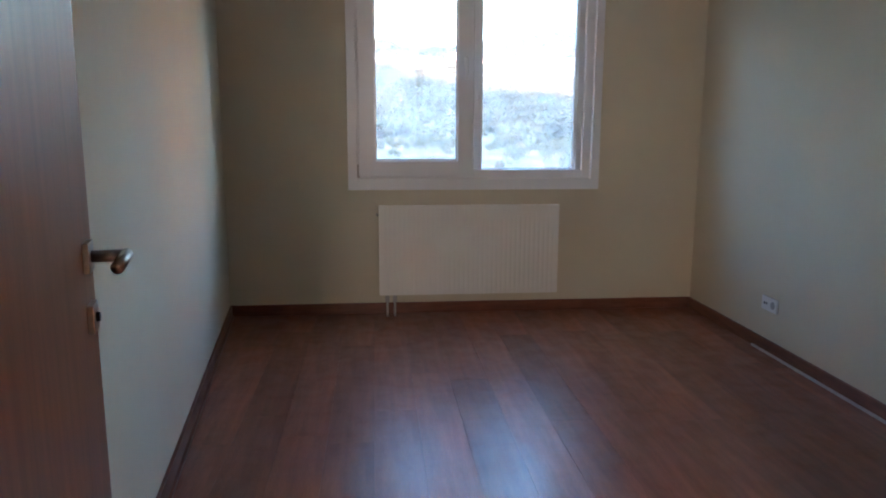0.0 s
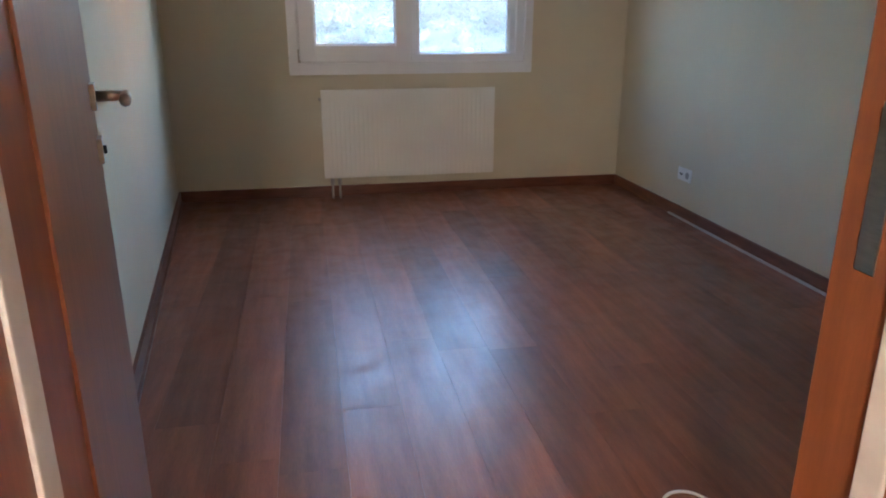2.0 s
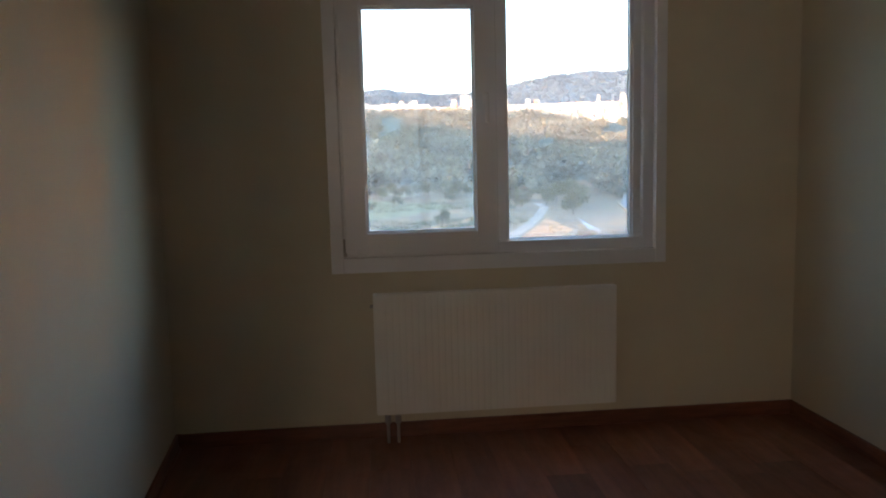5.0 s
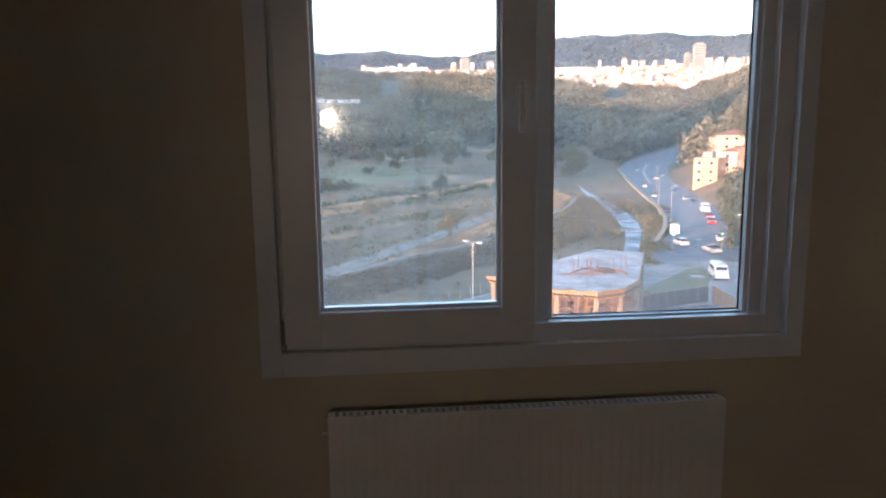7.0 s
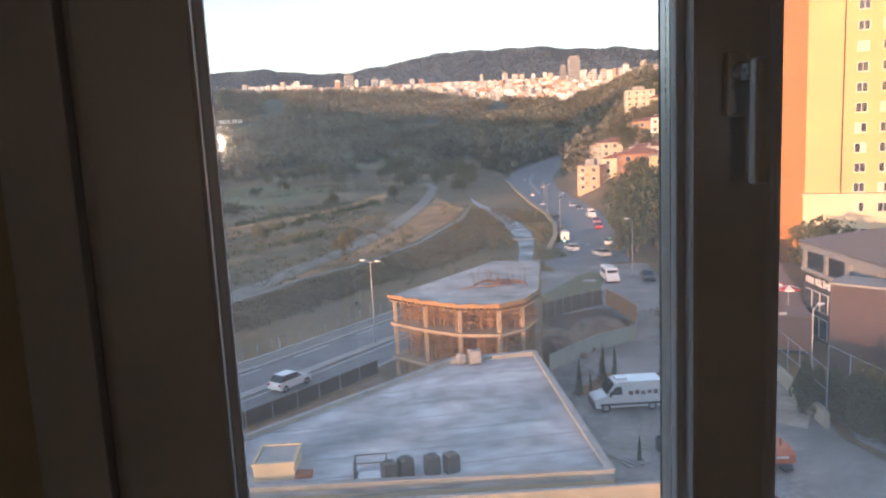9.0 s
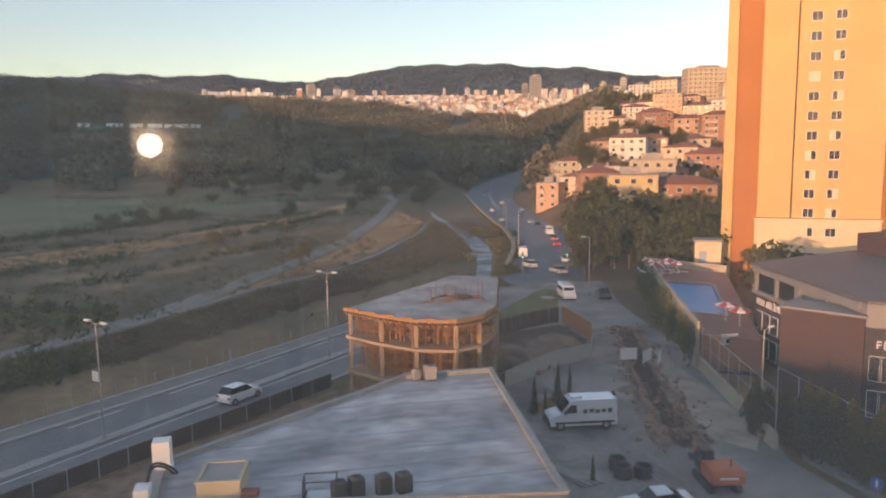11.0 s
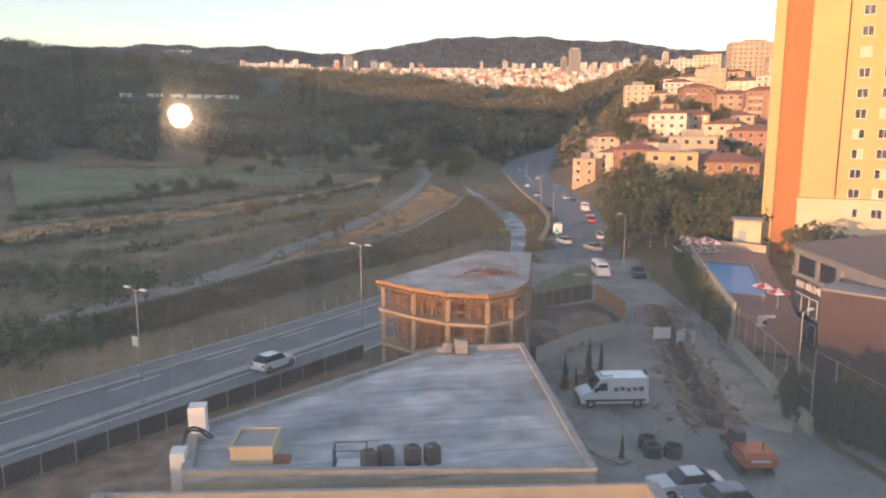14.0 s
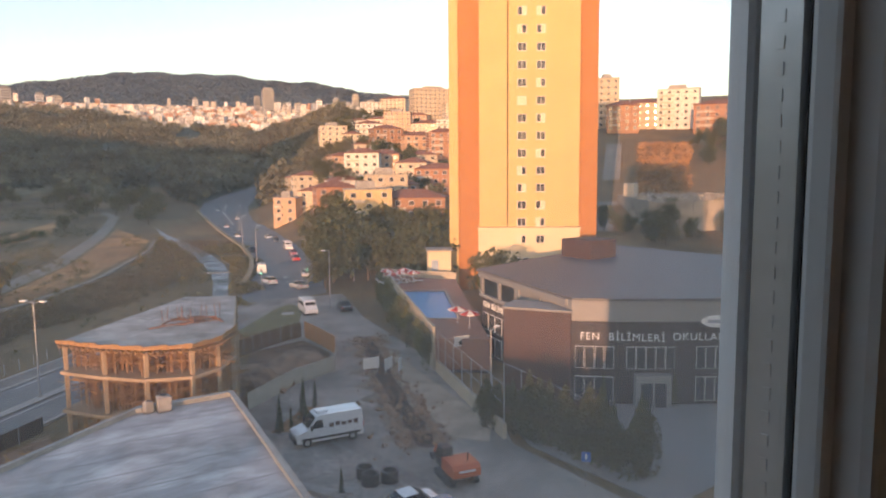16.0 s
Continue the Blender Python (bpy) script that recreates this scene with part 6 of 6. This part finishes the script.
for i in range(220):
    s = rnd.random()
    x, y = -2 + 11 * s + rnd.gauss(0, 1.0), 48 + 12 * s + rnd.gauss(0, 1.2)
    m = pose(x, y, G + 0.05 + rnd.random() * 0.5, rnd.uniform(-20, 20), rnd.uniform(-20, 20), rnd.uniform(0, 180))
    o = len(lv)
    L_, w_ = rnd.uniform(0.5, 1.6), 0.07
    for c in ((-1, -1, 0), (1, -1, 0), (1, 1, 0), (-1, 1, 0), (-1, -1, 1), (1, -1, 1), (1, 1, 1), (-1, 1, 1)):
        lv.append(tuple(m @ Vector((c[0] * L_, c[1] * w_, c[2] * 0.1))))
    for f in ((0, 3, 2, 1), (4, 5, 6, 7), (0, 1, 5, 4), (1, 2, 6, 5), (2, 3, 7, 6), (3, 0, 4, 7)):
        lf.append(tuple(o + q for q in f))
tagged(soup("timber_scrap", lv, lf, M_FORM), "tangled heap of scrap timber by the site", "timber", kind="stuff")

# ---- vehicles ----
M_CARGLASS = mat("dark_car_glass", (0.02, 0.025, 0.03), 0.08, var=0.1)
M_LAMPR = mat("red_tail_lamp", (0.45, 0.02, 0.02), 0.25, var=0.05)
M_LAMPW = mat("clear_head_lamp", (0.75, 0.75, 0.72), 0.15, var=0.05)
CARP = {}


def car_paint(name, c):
    if name not in CARP:
        CARP[name] = mat(name + "_car_paint", c, 0.25, var=0.03, scale=2, coat=0.6)
    return CARP[name]


def profile(points, w, inset=0.0):
    """A body from a side outline of (x, z), as wide as w and narrower towards its top."""
    bm = bmesh.new()
    zs = [p[1] for p in points]
    lo, hi = min(zs), max(zs)
    sides = []
    for s in (-1, 1):
        sides.append([bm.verts.new((x, s * (w / 2 - inset * (z - lo) / (hi - lo)), z)) for x, z in points])
    a, b = sides
    n_ = len(points)
    bm.faces.new(a)
    bm.faces.new(b[::-1])
    for i in range(n_):
        j = (i + 1) % n_
        bm.faces.new((a[i], b[i], b[j], a[j]))
    bmesh.ops.recalc_face_normals(bm, faces=bm.faces)
    bmesh.ops.bevel(bm, geom=list(bm.edges), offset=0.05, segments=2, affect='EDGES', profile=0.6)
    return bm


def wheels(ob, xs_, half, r):
    for wx in xs_:
        for s in (-1, 1):
            wl = part("wheel", cyl((wx, s * (half - 0.2), r), (wx, s * half, r), r, r, 18), M_BLACK, ob)
            part("rim", cyl((wx, s * (half - 0.02), r), (wx, s * (half + 0.01), r), r * 0.62, r * 0.58, 14), M_METAL, wl)


car_kinds = {}


def car(kind, col, m, label, group="cars on the road"):
    key = (kind, col[0])
    if key in car_kinds:
        return tagged(copy_thing(car_kinds[key], m), label, "car", group)
    ob = thing("car", label, "car", group)
    p = car_paint(*col)
    if kind == "sedan":
        part("body", profile([(-2.2, 0.28), (2.2, 0.28), (2.25, 0.6), (2.1, 0.8), (1.0, 0.93), (-1.35, 0.95), (-2.2, 0.9), (-2.28, 0.55)], 1.76, 0.05), p, ob)
        part("cabin", profile([(1.05, 0.9), (0.35, 1.38), (-0.75, 1.42), (-1.65, 0.92)], 1.6, 0.16), M_CARGLASS, ob, "dark glass cabin")
        part("roof", profile([(0.32, 1.37), (-0.72, 1.41), (-0.75, 1.46), (0.3, 1.42)], 1.24, 0.02), p, ob)
    elif kind == "hatch":
        part("body", profile([(-1.95, 0.28), (1.95, 0.28), (2.0, 0.65), (1.85, 0.85), (0.9, 0.98), (-1.8, 1.02), (-2.0, 0.6)], 1.76, 0.05), p, ob)
        part("cabin", profile([(0.95, 0.95), (0.3, 1.48), (-1.35, 1.5), (-1.85, 1.0)], 1.6, 0.15), M_CARGLASS, ob, "dark glass cabin")
        part("roof", profile([(0.28, 1.47), (-1.32, 1.49), (-1.35, 1.54), (0.26, 1.52)], 1.26, 0.02), p, ob)
    else:
        part("body", profile([(-2.6, 0.35), (2.5, 0.35), (2.55, 0.9), (1.9, 1.25), (1.3, 2.1), (-2.55, 2.15), (-2.65, 0.7)], 1.95, 0.12), p, ob)
        part("windscreen", box(1.5, 1.75, -0.75, 0.75, 1.3, 1.9, 0.03), M_CARGLASS, ob)
        for s in (-1, 1):
            part("side_window", box(-1.9, 1.1, s * 0.94 - 0.03, s * 0.94 + 0.03, 1.3, 1.85), M_CARGLASS, ob)
    half = 0.98 if kind == "minibus" else 0.89
    wheels(ob, (1.35, -1.35) if kind != "minibus" else (1.6, -1.6), half, 0.32)
    fx = 2.2 if kind == "sedan" else (1.95 if kind == "hatch" else 2.5)
    for s in (-1, 1):
        part("headlight", box(fx - 0.12, fx + 0.06, s * 0.65 - 0.17, s * 0.65 + 0.17, 0.62, 0.76, 0.02), M_LAMPW, ob)
        part("tail_light", box(-fx - 0.07, -fx + 0.08, s * 0.68 - 0.13, s * 0.68 + 0.13, 0.68, 0.84, 0.02), M_LAMPR, ob)
    car_kinds[key] = ob
    ob.matrix_world = m
    return ob


CW, CS, CD, CR, CB = ("white", (0.75, 0.75, 0.74)), ("silver", (0.45, 0.46, 0.47)), ("dark", (0.04, 0.045, 0.05)), ("red", (0.50, 0.03, 0.03)), ("blue_grey", (0.10, 0.13, 0.18))


def on_line(line, y, d):
    ys_ = [p[1] for p in line]
    x = float(np.interp(y, ys_, [p[0] for p in line]))
    x2 = float(np.interp(y + 4, ys_, [p[0] for p in line]))
    v = Vector((x2 - x, 4, 0)).normalized()
    return x + v.y * d, y - v.x * d, math.degrees(math.atan2(v.y, v.x))


for y, d, kind, col, lab, back in ((126, -5, "hatch", CW, "white hatchback driving on the road", 1), (131, 4, "sedan", CW, "white car at the junction", 0), (139, -4.5, "minibus", CW, "white minibus on the road", 1),
                                   (150, 3.5, "sedan", CR, "red car on the road", 0), (158, 4, "sedan", CR, "red car on the road", 0), (170, 4.2, "minibus", CW, "white minibus by the kerb", 0), (178, -4, "sedan", CD, "dark car on the road", 1),
                                   (192, 4, "hatch", CD, "dark hatchback on the road", 0), (205, 3.6, "hatch", CW, "white hatchback on the road", 0), (222, -4, "sedan", CW, "white car on the road", 1), (236, 4, "sedan", CB, "grey-blue car on the road", 0),
                                   (262, -4, "hatch", CW, "white car far along the road", 1), (300, 3.5, "sedan", CS, "silver car far along the road", 0), (118, -3, "sedan", CS, "silver car at the junction", 1), (345, -3, "sedan", CW, "white car far along the road", 1)):
    x, yy, an = on_line(BEND_M, y, d)
    car(kind, col, pose(x, yy, height(x, yy) + 0.08, 0, 0, an + 180 * (1 - back)), lab)
car("hatch", CW, pose(0.4, 65.0, G + 0.08, 0, 0, 42), "white car driving beside the fence")
car("minibus", CW, pose(49.3, 96.4, G + 0.1, 0, 0, 255), "white minibus parked by the junction")
car("sedan", CD, pose(54.7, 94.8, G + 0.1, 0, 0, 70), "dark car parked in the street")
car("sedan", CW, pose(23.9, 35.0, G + 0.1, 0, 0, 172), "white saloon parked beside the low building", "parked cars")
car("hatch", CB, pose(24.4, 32.6, G + 0.1, 0, 0, 174), "grey-blue hatchback parked beside the low building", "parked cars")
car("sedan", CD, pose(46.2, 39.2, G + 0.12, 0, 0, 130), "dark car parked in the school yard", "parked cars")
car("sedan", CW, pose(20.6, 52.4, G + 0.1, 0, 0, 60), "white car half hidden behind the low building", "parked cars")
for i in range(4):
    x, y = polar(52.6 + i * 0.7, 150 - i * 3)
    car("hatch" if i % 2 else "sedan", (CW, CS)[i % 2], pose(x, y, height(x, y) + 0.05, 0, 0, 30 + i * 4), "pale car parked behind the school", "parked cars")

van = thing("panel_van", "white high-roofed panel van with dark print on its side", "van", "", pose(26.3, 49.2, G + 0.1, 0, 0, 168))
vp = car_paint("van_white", (0.74, 0.74, 0.73))
part("body", profile([(-2.75, 0.35), (2.65, 0.35), (2.75, 0.95), (2.45, 1.15), (1.75, 1.35), (1.05, 2.3), (0.7, 2.42), (-2.7, 2.42), (-2.8, 0.7)], 2.04, 0.1), vp, van)
part("bumper", box(2.55, 2.85, -0.95, 0.95, 0.35, 0.75, 0.06), M_DGREY, van)
part("windscreen", box(-0.5, 0.5, -0.82, 0.82, -0.02, 0.02, 0.01), M_CARGLASS, van).matrix_local = Matrix.Translation((1.45, 0, 1.86)) @ Matrix.Rotation(radians(53), 4, 'Y')
for s in (-1, 1):
    bm = bmesh.new()
    add_prism(bm, [(0.55, 1.42), (1.6, 1.42), (1.05, 2.02), (0.6, 2.05)], s * 0.985 - 0.03, s * 0.985 + 0.03)
    bmesh.ops.transform(bm, matrix=Matrix(((1, 0, 0, 0), (0, 0, 1, 0), (0, 1, 0, 0), (0, 0, 0, 1))), verts=bm.verts)
    part("cab_window", bm, M_CARGLASS, van)
    part("side_strip", box(-2.5, 2.3, s * 1.03 - 0.02, s * 1.03 + 0.02, 0.55, 0.72), M_DGREY, van)
    part("door_mirror", box(1.45, 1.6, s * 1.2 - 0.1, s * 1.2 + 0.1, 1.35, 1.7, 0.03), M_BLACK, van)
    for i in range(5):
        part("print", box(-2.3 + i * 0.5, -1.95 + i * 0.5, s * 1.0 - 0.025, s * 1.0 + 0.03, 1.35 + 0.06 * (i % 2), 1.72 - 0.05 * (i % 3)), paint("brown_print", (0.16, 0.10, 0.09)), van, "dark printed shapes")
    part("headlight", box(2.4, 2.72, s * 0.75 - 0.16, s * 0.75 + 0.16, 0.9, 1.1, 0.03), M_LAMPW, van)
    part("tail_light", box(-2.83, -2.74, s * 0.9 - 0.08, s * 0.9 + 0.08, 0.9, 1.4), M_LAMPR, van)
part("roof_unit", box(0.0, 0.9, -0.5, 0.5, 2.4, 2.58, 0.05), vp, van)
wheels(van, (1.85, -1.85), 1.02, 0.36)

# excavator
exc = thing("excavator", "orange tracked excavator standing at the open trench", "excavator", "", pose(29.7, 36.9, G + 0.1, 0, 0, 74) @ Matrix.Scale(0.84, 4))
M_EXO = mat("orange_machine_paint", (0.62, 0.14, 0.05), 0.45, var=0.12, scale=2)
for s in (-1, 1):
    tr_ = part("track", profile([(-1.7, 0.15), (-1.4, 0), (1.4, 0), (1.7, 0.15), (1.8, 0.45), (1.4, 0.75), (-1.4, 0.75), (-1.8, 0.45)], 0.5), M_DGREY, exc)
    tr_.location = (0, s * 1.05, 0)
part("undercarriage", box(-1.0, 1.0, -0.8, 0.8, 0.3, 0.8), M_DGREY, exc)
part("turntable", cyl((0, 0, 0.75), (0, 0, 1.0), 0.75, 0.75, 20), M_DGREY, exc)
part("engine_housing", profile([(-2.2, 1.0), (0.3, 1.0), (0.3, 2.0), (-1.9, 2.0), (-2.25, 1.7)], 2.5, 0.05), M_EXO, exc, "orange engine housing")
part("cab", profile([(0.1, 1.0), (1.6, 1.0), (1.7, 1.6), (1.35, 2.7), (0.15, 2.75)], 1.0, 0.05), M_DGREY, exc).location = (0, 0.7, 0)
part("cab_glass", profile([(0.3, 1.7), (1.72, 1.65), (1.4, 2.55), (0.3, 2.6)], 1.04, 0.05), M_CARGLASS, exc).location = (0, 0.7, 0)
part("exhaust", cyl((-1.2, -0.5, 2.0), (-1.2, -0.5, 2.6), 0.06, 0.06, 8), M_BLACK, exc)
part("bar_print", box(-2.27, -2.2, -0.7, 0.7, 1.45, 1.62), M_PLASTIC, exc, "pale bar on the rear")
part("boom", profile([(0.4, 1.3), (0.7, 1.1), (2.4, 1.75), (4.2, 1.15), (4.25, 1.45), (2.3, 2.2)], 0.4), M_EXO, exc)
part("stick", profile([(4.0, 1.55), (4.35, 1.4), (5.0, 0.45), (4.75, 0.35)], 0.3), M_EXO, exc)
part("bucket", profile([(4.6, 0.6), (5.05, 0.55), (5.1, 0.2), (4.6, 0.0), (4.2, 0.25)], 0.9), M_DGREY, exc)
part("ram", cyl((0.9, 0.25, 1.3), (2.3, 0.25, 1.95), 0.08, 0.08, 8), M_METAL, exc)

# trench with its soil banks; a flat dark strip stands for its shaded depth
TR = [(47.4, 77.0), (46.2, 74.5), (42.4, 66.4), (38.6, 58.6), (35.6, 52.0), (33.2, 46.4), (31.6, 42.6)]


def ragged(line, half, wild, z, seed):
    """A strip along a line with torn edges, flat at height z."""
    rg = random.Random(seed)
    vs, fs = [], []
    k = 90
    for i in range(k + 1):
        q = min(i / k * (len(line) - 1), len(line) - 1.001)
        a = int(q)
        p, nx = Vector((*line[a], 0)), Vector((*line[a + 1], 0))
        v = (nx - p).normalized()
        p = p.lerp(nx, q - a)
        side = Vector((v.y, -v.x, 0))
        end = min(1.0, 0.3 + min(i, k - i) * 0.2)
        for s in (-1, 1):
            w = (half + wild * noise.noise((i * 0.23, s * 5.0, seed)) + rg.uniform(-0.12, 0.12) * wild) * end
            c = p + side * s * w
            vs += [(c.x, c.y, z), (c.x, c.y, z - 0.1)]
        if i:
            o = 4 * i - 4
            fs += [(o, o + 2, o + 6, o + 4), (o, o + 4, o + 5, o + 1), (o + 2, o + 3, o + 7, o + 6)]
    return vs, fs


tagged(soup("churned_mud", *ragged(TR, 2.5, 1.9, G + 0.082, 2), M_MUD), "churned reddish mud spread along the trench", "mud", kind="structure")
tagged(soup("trench", *ragged(TR, 0.85, 0.55, G + 0.092, 7), M_TRENCH), "flat dark strip for the shaded open trench in the street", "trench", kind="structure")
clods = random.Random(23)
cv, cf = [], []
for _ in range(700):
    q = clods.uniform(0, len(TR) - 1.001)
    a = int(q)
    c = Vector((*TR[a], 0)).lerp(Vector((*TR[a + 1], 0)), q - a) + Vector((clods.gauss(0, 1.7), clods.gauss(0, 0.9), 0))
    s = 0.06 + 0.28 * clods.random() ** 3
    m = pose(c.x, c.y, G + 0.08 + s * 0.3, clods.uniform(0, 360), clods.uniform(0, 360), clods.uniform(0, 360))
    o = len(cv)
    cv += [tuple(m @ (Vector(d) * s * clods.uniform(0.7, 1.3))) for d in ((1, 0, 0), (-1, 0, 0), (0, 1, 0), (0, -1, 0), (0, 0, 1), (0, 0, -1))]
    cf += [tuple(o + e for e in f) for f in ((0, 2, 4), (2, 1, 4), (1, 3, 4), (3, 0, 4), (2, 0, 5), (1, 2, 5), (3, 1, 5), (0, 3, 5))]
tagged(soup("earth_clods", cv, cf, M_REDSOIL), "loose reddish clods and stones along the trench", "rubble", kind="stuff")
rnd = random.Random(17)
for side in (-1.5, 1.4):
    line = offset(TR, side)
    vs, fs = [], []
    k = 60
    d = np.linspace(0, len(line) - 1, k)
    for i, q in enumerate(d):
        a = int(min(q, len(line) - 2))
        p = Vector((*line[a], 0)).lerp(Vector((*line[a + 1], 0)), q - a)
        v = (Vector((*line[a + 1], 0)) - Vector((*line[a], 0))).normalized()
        n_ = Vector((v.y, -v.x, 0))
        shift = 0.9 * noise.noise((i * 0.35, side * 3, 0))
        hh, w = rnd.uniform(0.02, 0.42), rnd.uniform(0.2, 0.6)
        for o, z in ((-w, 0.0), (-w * 0.4, hh * 0.8), (0.1, hh), (w * 0.5, hh * 0.7), (w, 0.0)):
            c = p + n_ * (o + shift + rnd.uniform(-0.15, 0.15))
            vs.append((c.x, c.y, G + 0.06 + z))
        if i:
            for j in range(4):
                o = (i - 1) * 5 + j
                fs.append((o, o + 1, o + 6, o + 5))
    tagged(soup("soil_bank", vs, fs, M_REDSOIL, smooth=True), "long bank of reddish soil beside the trench", "soil bank", "soil banks by the trench")
for x, y, an in ((39.2, 62.8, 20), (40.6, 61.6, 60), (41.4, 60.6, 75)):
    ob = thing("warning_board", "white board standing at the trench", "board", "boards at the trench", pose(x, y, G + 0.1, 0, 0, an - 30))
    part("panel", box(-0.9, 0.9, -0.03, 0.03, 0.5, 1.7), M_WINF, ob)
    for s in (-0.7, 0.7):
        part("leg", box(s - 0.04, s + 0.04, -0.05, 0.05, 0, 0.5), M_METAL, ob)
for x, y in ((24.6, 40.0), (25.9, 39.6), (24.9, 41.2)):
    ob = thing("concrete_ring", "dark concrete manhole ring lying in the street", "manhole ring", "manhole rings", pose(x, y, G + 0.08))
    bm = bmesh.new()
    n_ = 24
    vv = [[bm.verts.new((r * math.cos(6.2832 * i / n_), r * math.sin(6.2832 * i / n_), z)) for i in range(n_)] for r, z in ((0.62, 0), (0.62, 0.8), (0.5, 0.8), (0.5, 0.0))]
    for q in range(4):
        for i in range(n_):
            bm.faces.new((vv[q][i], vv[q][(i + 1) % n_], vv[(q + 1) % 4][(i + 1) % n_], vv[(q + 1) % 4][i]))
    part("ring", bm, M_DGREY, ob, "", False)
for i in range(6):
    ob = tagged(part("panel_stack", box(-0.13, 0.13, -2.0, 2.0, 0, 0.09), M_KERB), "pale boards stacked beside the low building", "boards", "stacked boards")
    ob.matrix_world = pose(21.0 + 0.3 * (i % 3), 41.3 - 0.3 * (i // 3), G + 0.1 + 0.095 * (i // 3) , 0, 0, 10 + 5 * i)
for x, y, s in ((24.0, 52.9, 0.5), (25.3, 53.5, 0.28), (27.1, 54.8, 0.56), (29.2, 56.6, 0.4), (22.2, 39.8, 0.3)):
    tree("cypress", x, y, G, s, x * 50 % 360, "slender dark cypress in the small green patch", "cypresses")
sheet("planting_bed", [(23.4, 53.4), (25.4, 52.4), (29.8, 56.6), (28.6, 57.4)], G + 0.12, M_DRY, "small dry planting bed", "bed")
sheet("sand_strip", [(46.5, 70.5), (44.2, 62.5), (42.3, 55.5), (38.9, 43.5), (36.0, 40.5), (34.4, 43.2), (37.0, 51.0), (40.6, 60.5), (44.6, 69.0)], G + 0.105, mat("pale_sandy_soil", (0.40, 0.33, 0.25), 0.95, var=0.3, scale=0.4, fine=0.6, fine_scale=3), "pale sandy strip between trench and wall", "soil")
for x, y, s in ((-9.5, 35.0, 0.8), (-11.5, 36.5, 0.9), (-7.5, 38.6, 0.6), (-6.5, 33.8, 0.7)):
    tree("shrub", x, y, G, s, x * 70 % 360, "dry shrub in the soil beside the fence", "shrubs by the fence")


def street_lamp(x, y, h, arms, turn, label="grey steel street lamp with two short arms", g="street lamps"):
    ob = thing("street_lamp", label, "street lamp", g, pose(x, y, height(x, y) + 0.1, 0, 0, turn))
    part("pole", cyl((0, 0, 0), (0, 0, h), 0.085, 0.045, 8), M_METAL, ob)
    part("foot", box(-0.2, 0.2, -0.2, 0.2, 0, 0.25, 0.03), M_CONC, ob)
    for s in arms:
        part("arm", cyl((0, 0, h - 0.1), (s * 0.9, 0, h + 0.1), 0.04, 0.04, 6), M_METAL, ob)
        part("lamp_head", box(s * 1.1 - 0.35, s * 1.1 + 0.35, -0.14, 0.14, h + 0.03, h + 0.17, 0.04), M_PLASTIC, ob)
    return ob


street_lamp(10.2, 76.4, 9.3, (-1, 1), 130)
lp = street_lamp(-10.0, 58.8, 9.3, (-1, 1), 130)
part("sign", box(0.15, 0.95, -0.03, 0.03, 4.6, 5.4), M_WINF, lp, "small white sign")
street_lamp(-32, 40.5, 10, (-1, 1), 130)
for x, y in ((66.3, 154), (78.0, 190), (100, 246), (128, 330), (158, 415)):
    street_lamp(x, y, 9, (1,), 20)
for x, y in ((88, 172), (76.8, 137.6), (71.0, 118.9), (118, 250), (54, 98)):
    street_lamp(x, y, 9, (-1,), 10)
street_lamp(40.6, 45.4, 7.5, (-1,), 200, "tall street lamp with a long white head by the fence")
bol = thing("bollard", "small pale post on the pavement", "post", "", pose(-0.2, 78.4, G + 0.1))
part("post", box(-0.15, 0.15, -0.15, 0.15, 0, 1.3, 0.03), M_KERB, bol)
sg = thing("road_sign", "blue road sign on a thin post", "sign", "", facing(35.6, 30.3, G + 0.1))
part("post", cyl((0, 0.03, 0), (0, 0.03, 2.4), 0.03, 0.03, 6), M_METAL, sg)
part("plate", box(-0.3, 0.3, -0.02, 0.0, 1.8, 2.5), paint("sign_blue", (0.05, 0.16, 0.45)), sg)
part("mark", box(-0.06, 0.06, -0.03, -0.02, 1.95, 2.35), M_WINF, sg)
for x, y in ((52.2, 119.5), (60.5, 118)):
    tl = thing("traffic_light", "traffic light on a grey pole at the junction", "traffic light", "traffic lights", facing(x, y, G + 0.1))
    part("pole", cyl((0, 0, 0), (0, 0, 3.2), 0.06, 0.06, 6), M_METAL, tl)
    hd = part("head", box(-0.15, 0.15, -0.12, 0.12, 3.0, 4.0, 0.02), M_BLACK, tl)
    part("lens", cyl((0, -0.14, 3.2), (0, -0.11, 3.2), 0.12, 0.12, 12), glow_mat("green_signal", (0.1, 1.0, 0.6), 2.0), hd)
# rail line fence along the low track
ob = thing("post_fence", "thin wire fence along the bank", "fence")
for k in range(26):
    s = k / 25
    x, y = -23.4 + 40 * s, 58.6 + 36.5 * s
    part("post", cyl((x, y, G), (x, y, G + 1.2), 0.05, 0.05, 5), M_METAL, ob)

# ---- our building round the room, and an unseen block added to shade the school ----
M_OWN = mat("cream_own_facade", (0.6, 0.52, 0.38), 0.85, var=0.08, scale=0.3)
own = bmesh.new()
add_box(own, -3.2, -1.76 - 0.6, -16, T, G, 24)
add_box(own, 1.76, 9.0, -16, T, G, 24)
add_box(own, -2.36, 1.76, -16, -6.5, G, 24)
add_box(own, -2.36, 1.76, -6.5, T, G, -0.27)
add_box(own, -2.36, 1.76, -6.5, T, 2.83, 24)
structure("own_building", own, M_OWN, "rendered apartment building that holds the room", "building")
structure("unseen_shade_block", box(9.1, 46, -16, -1.0, G, -5.5), M_OWN, "unseen block added to shade the school and street", "building")
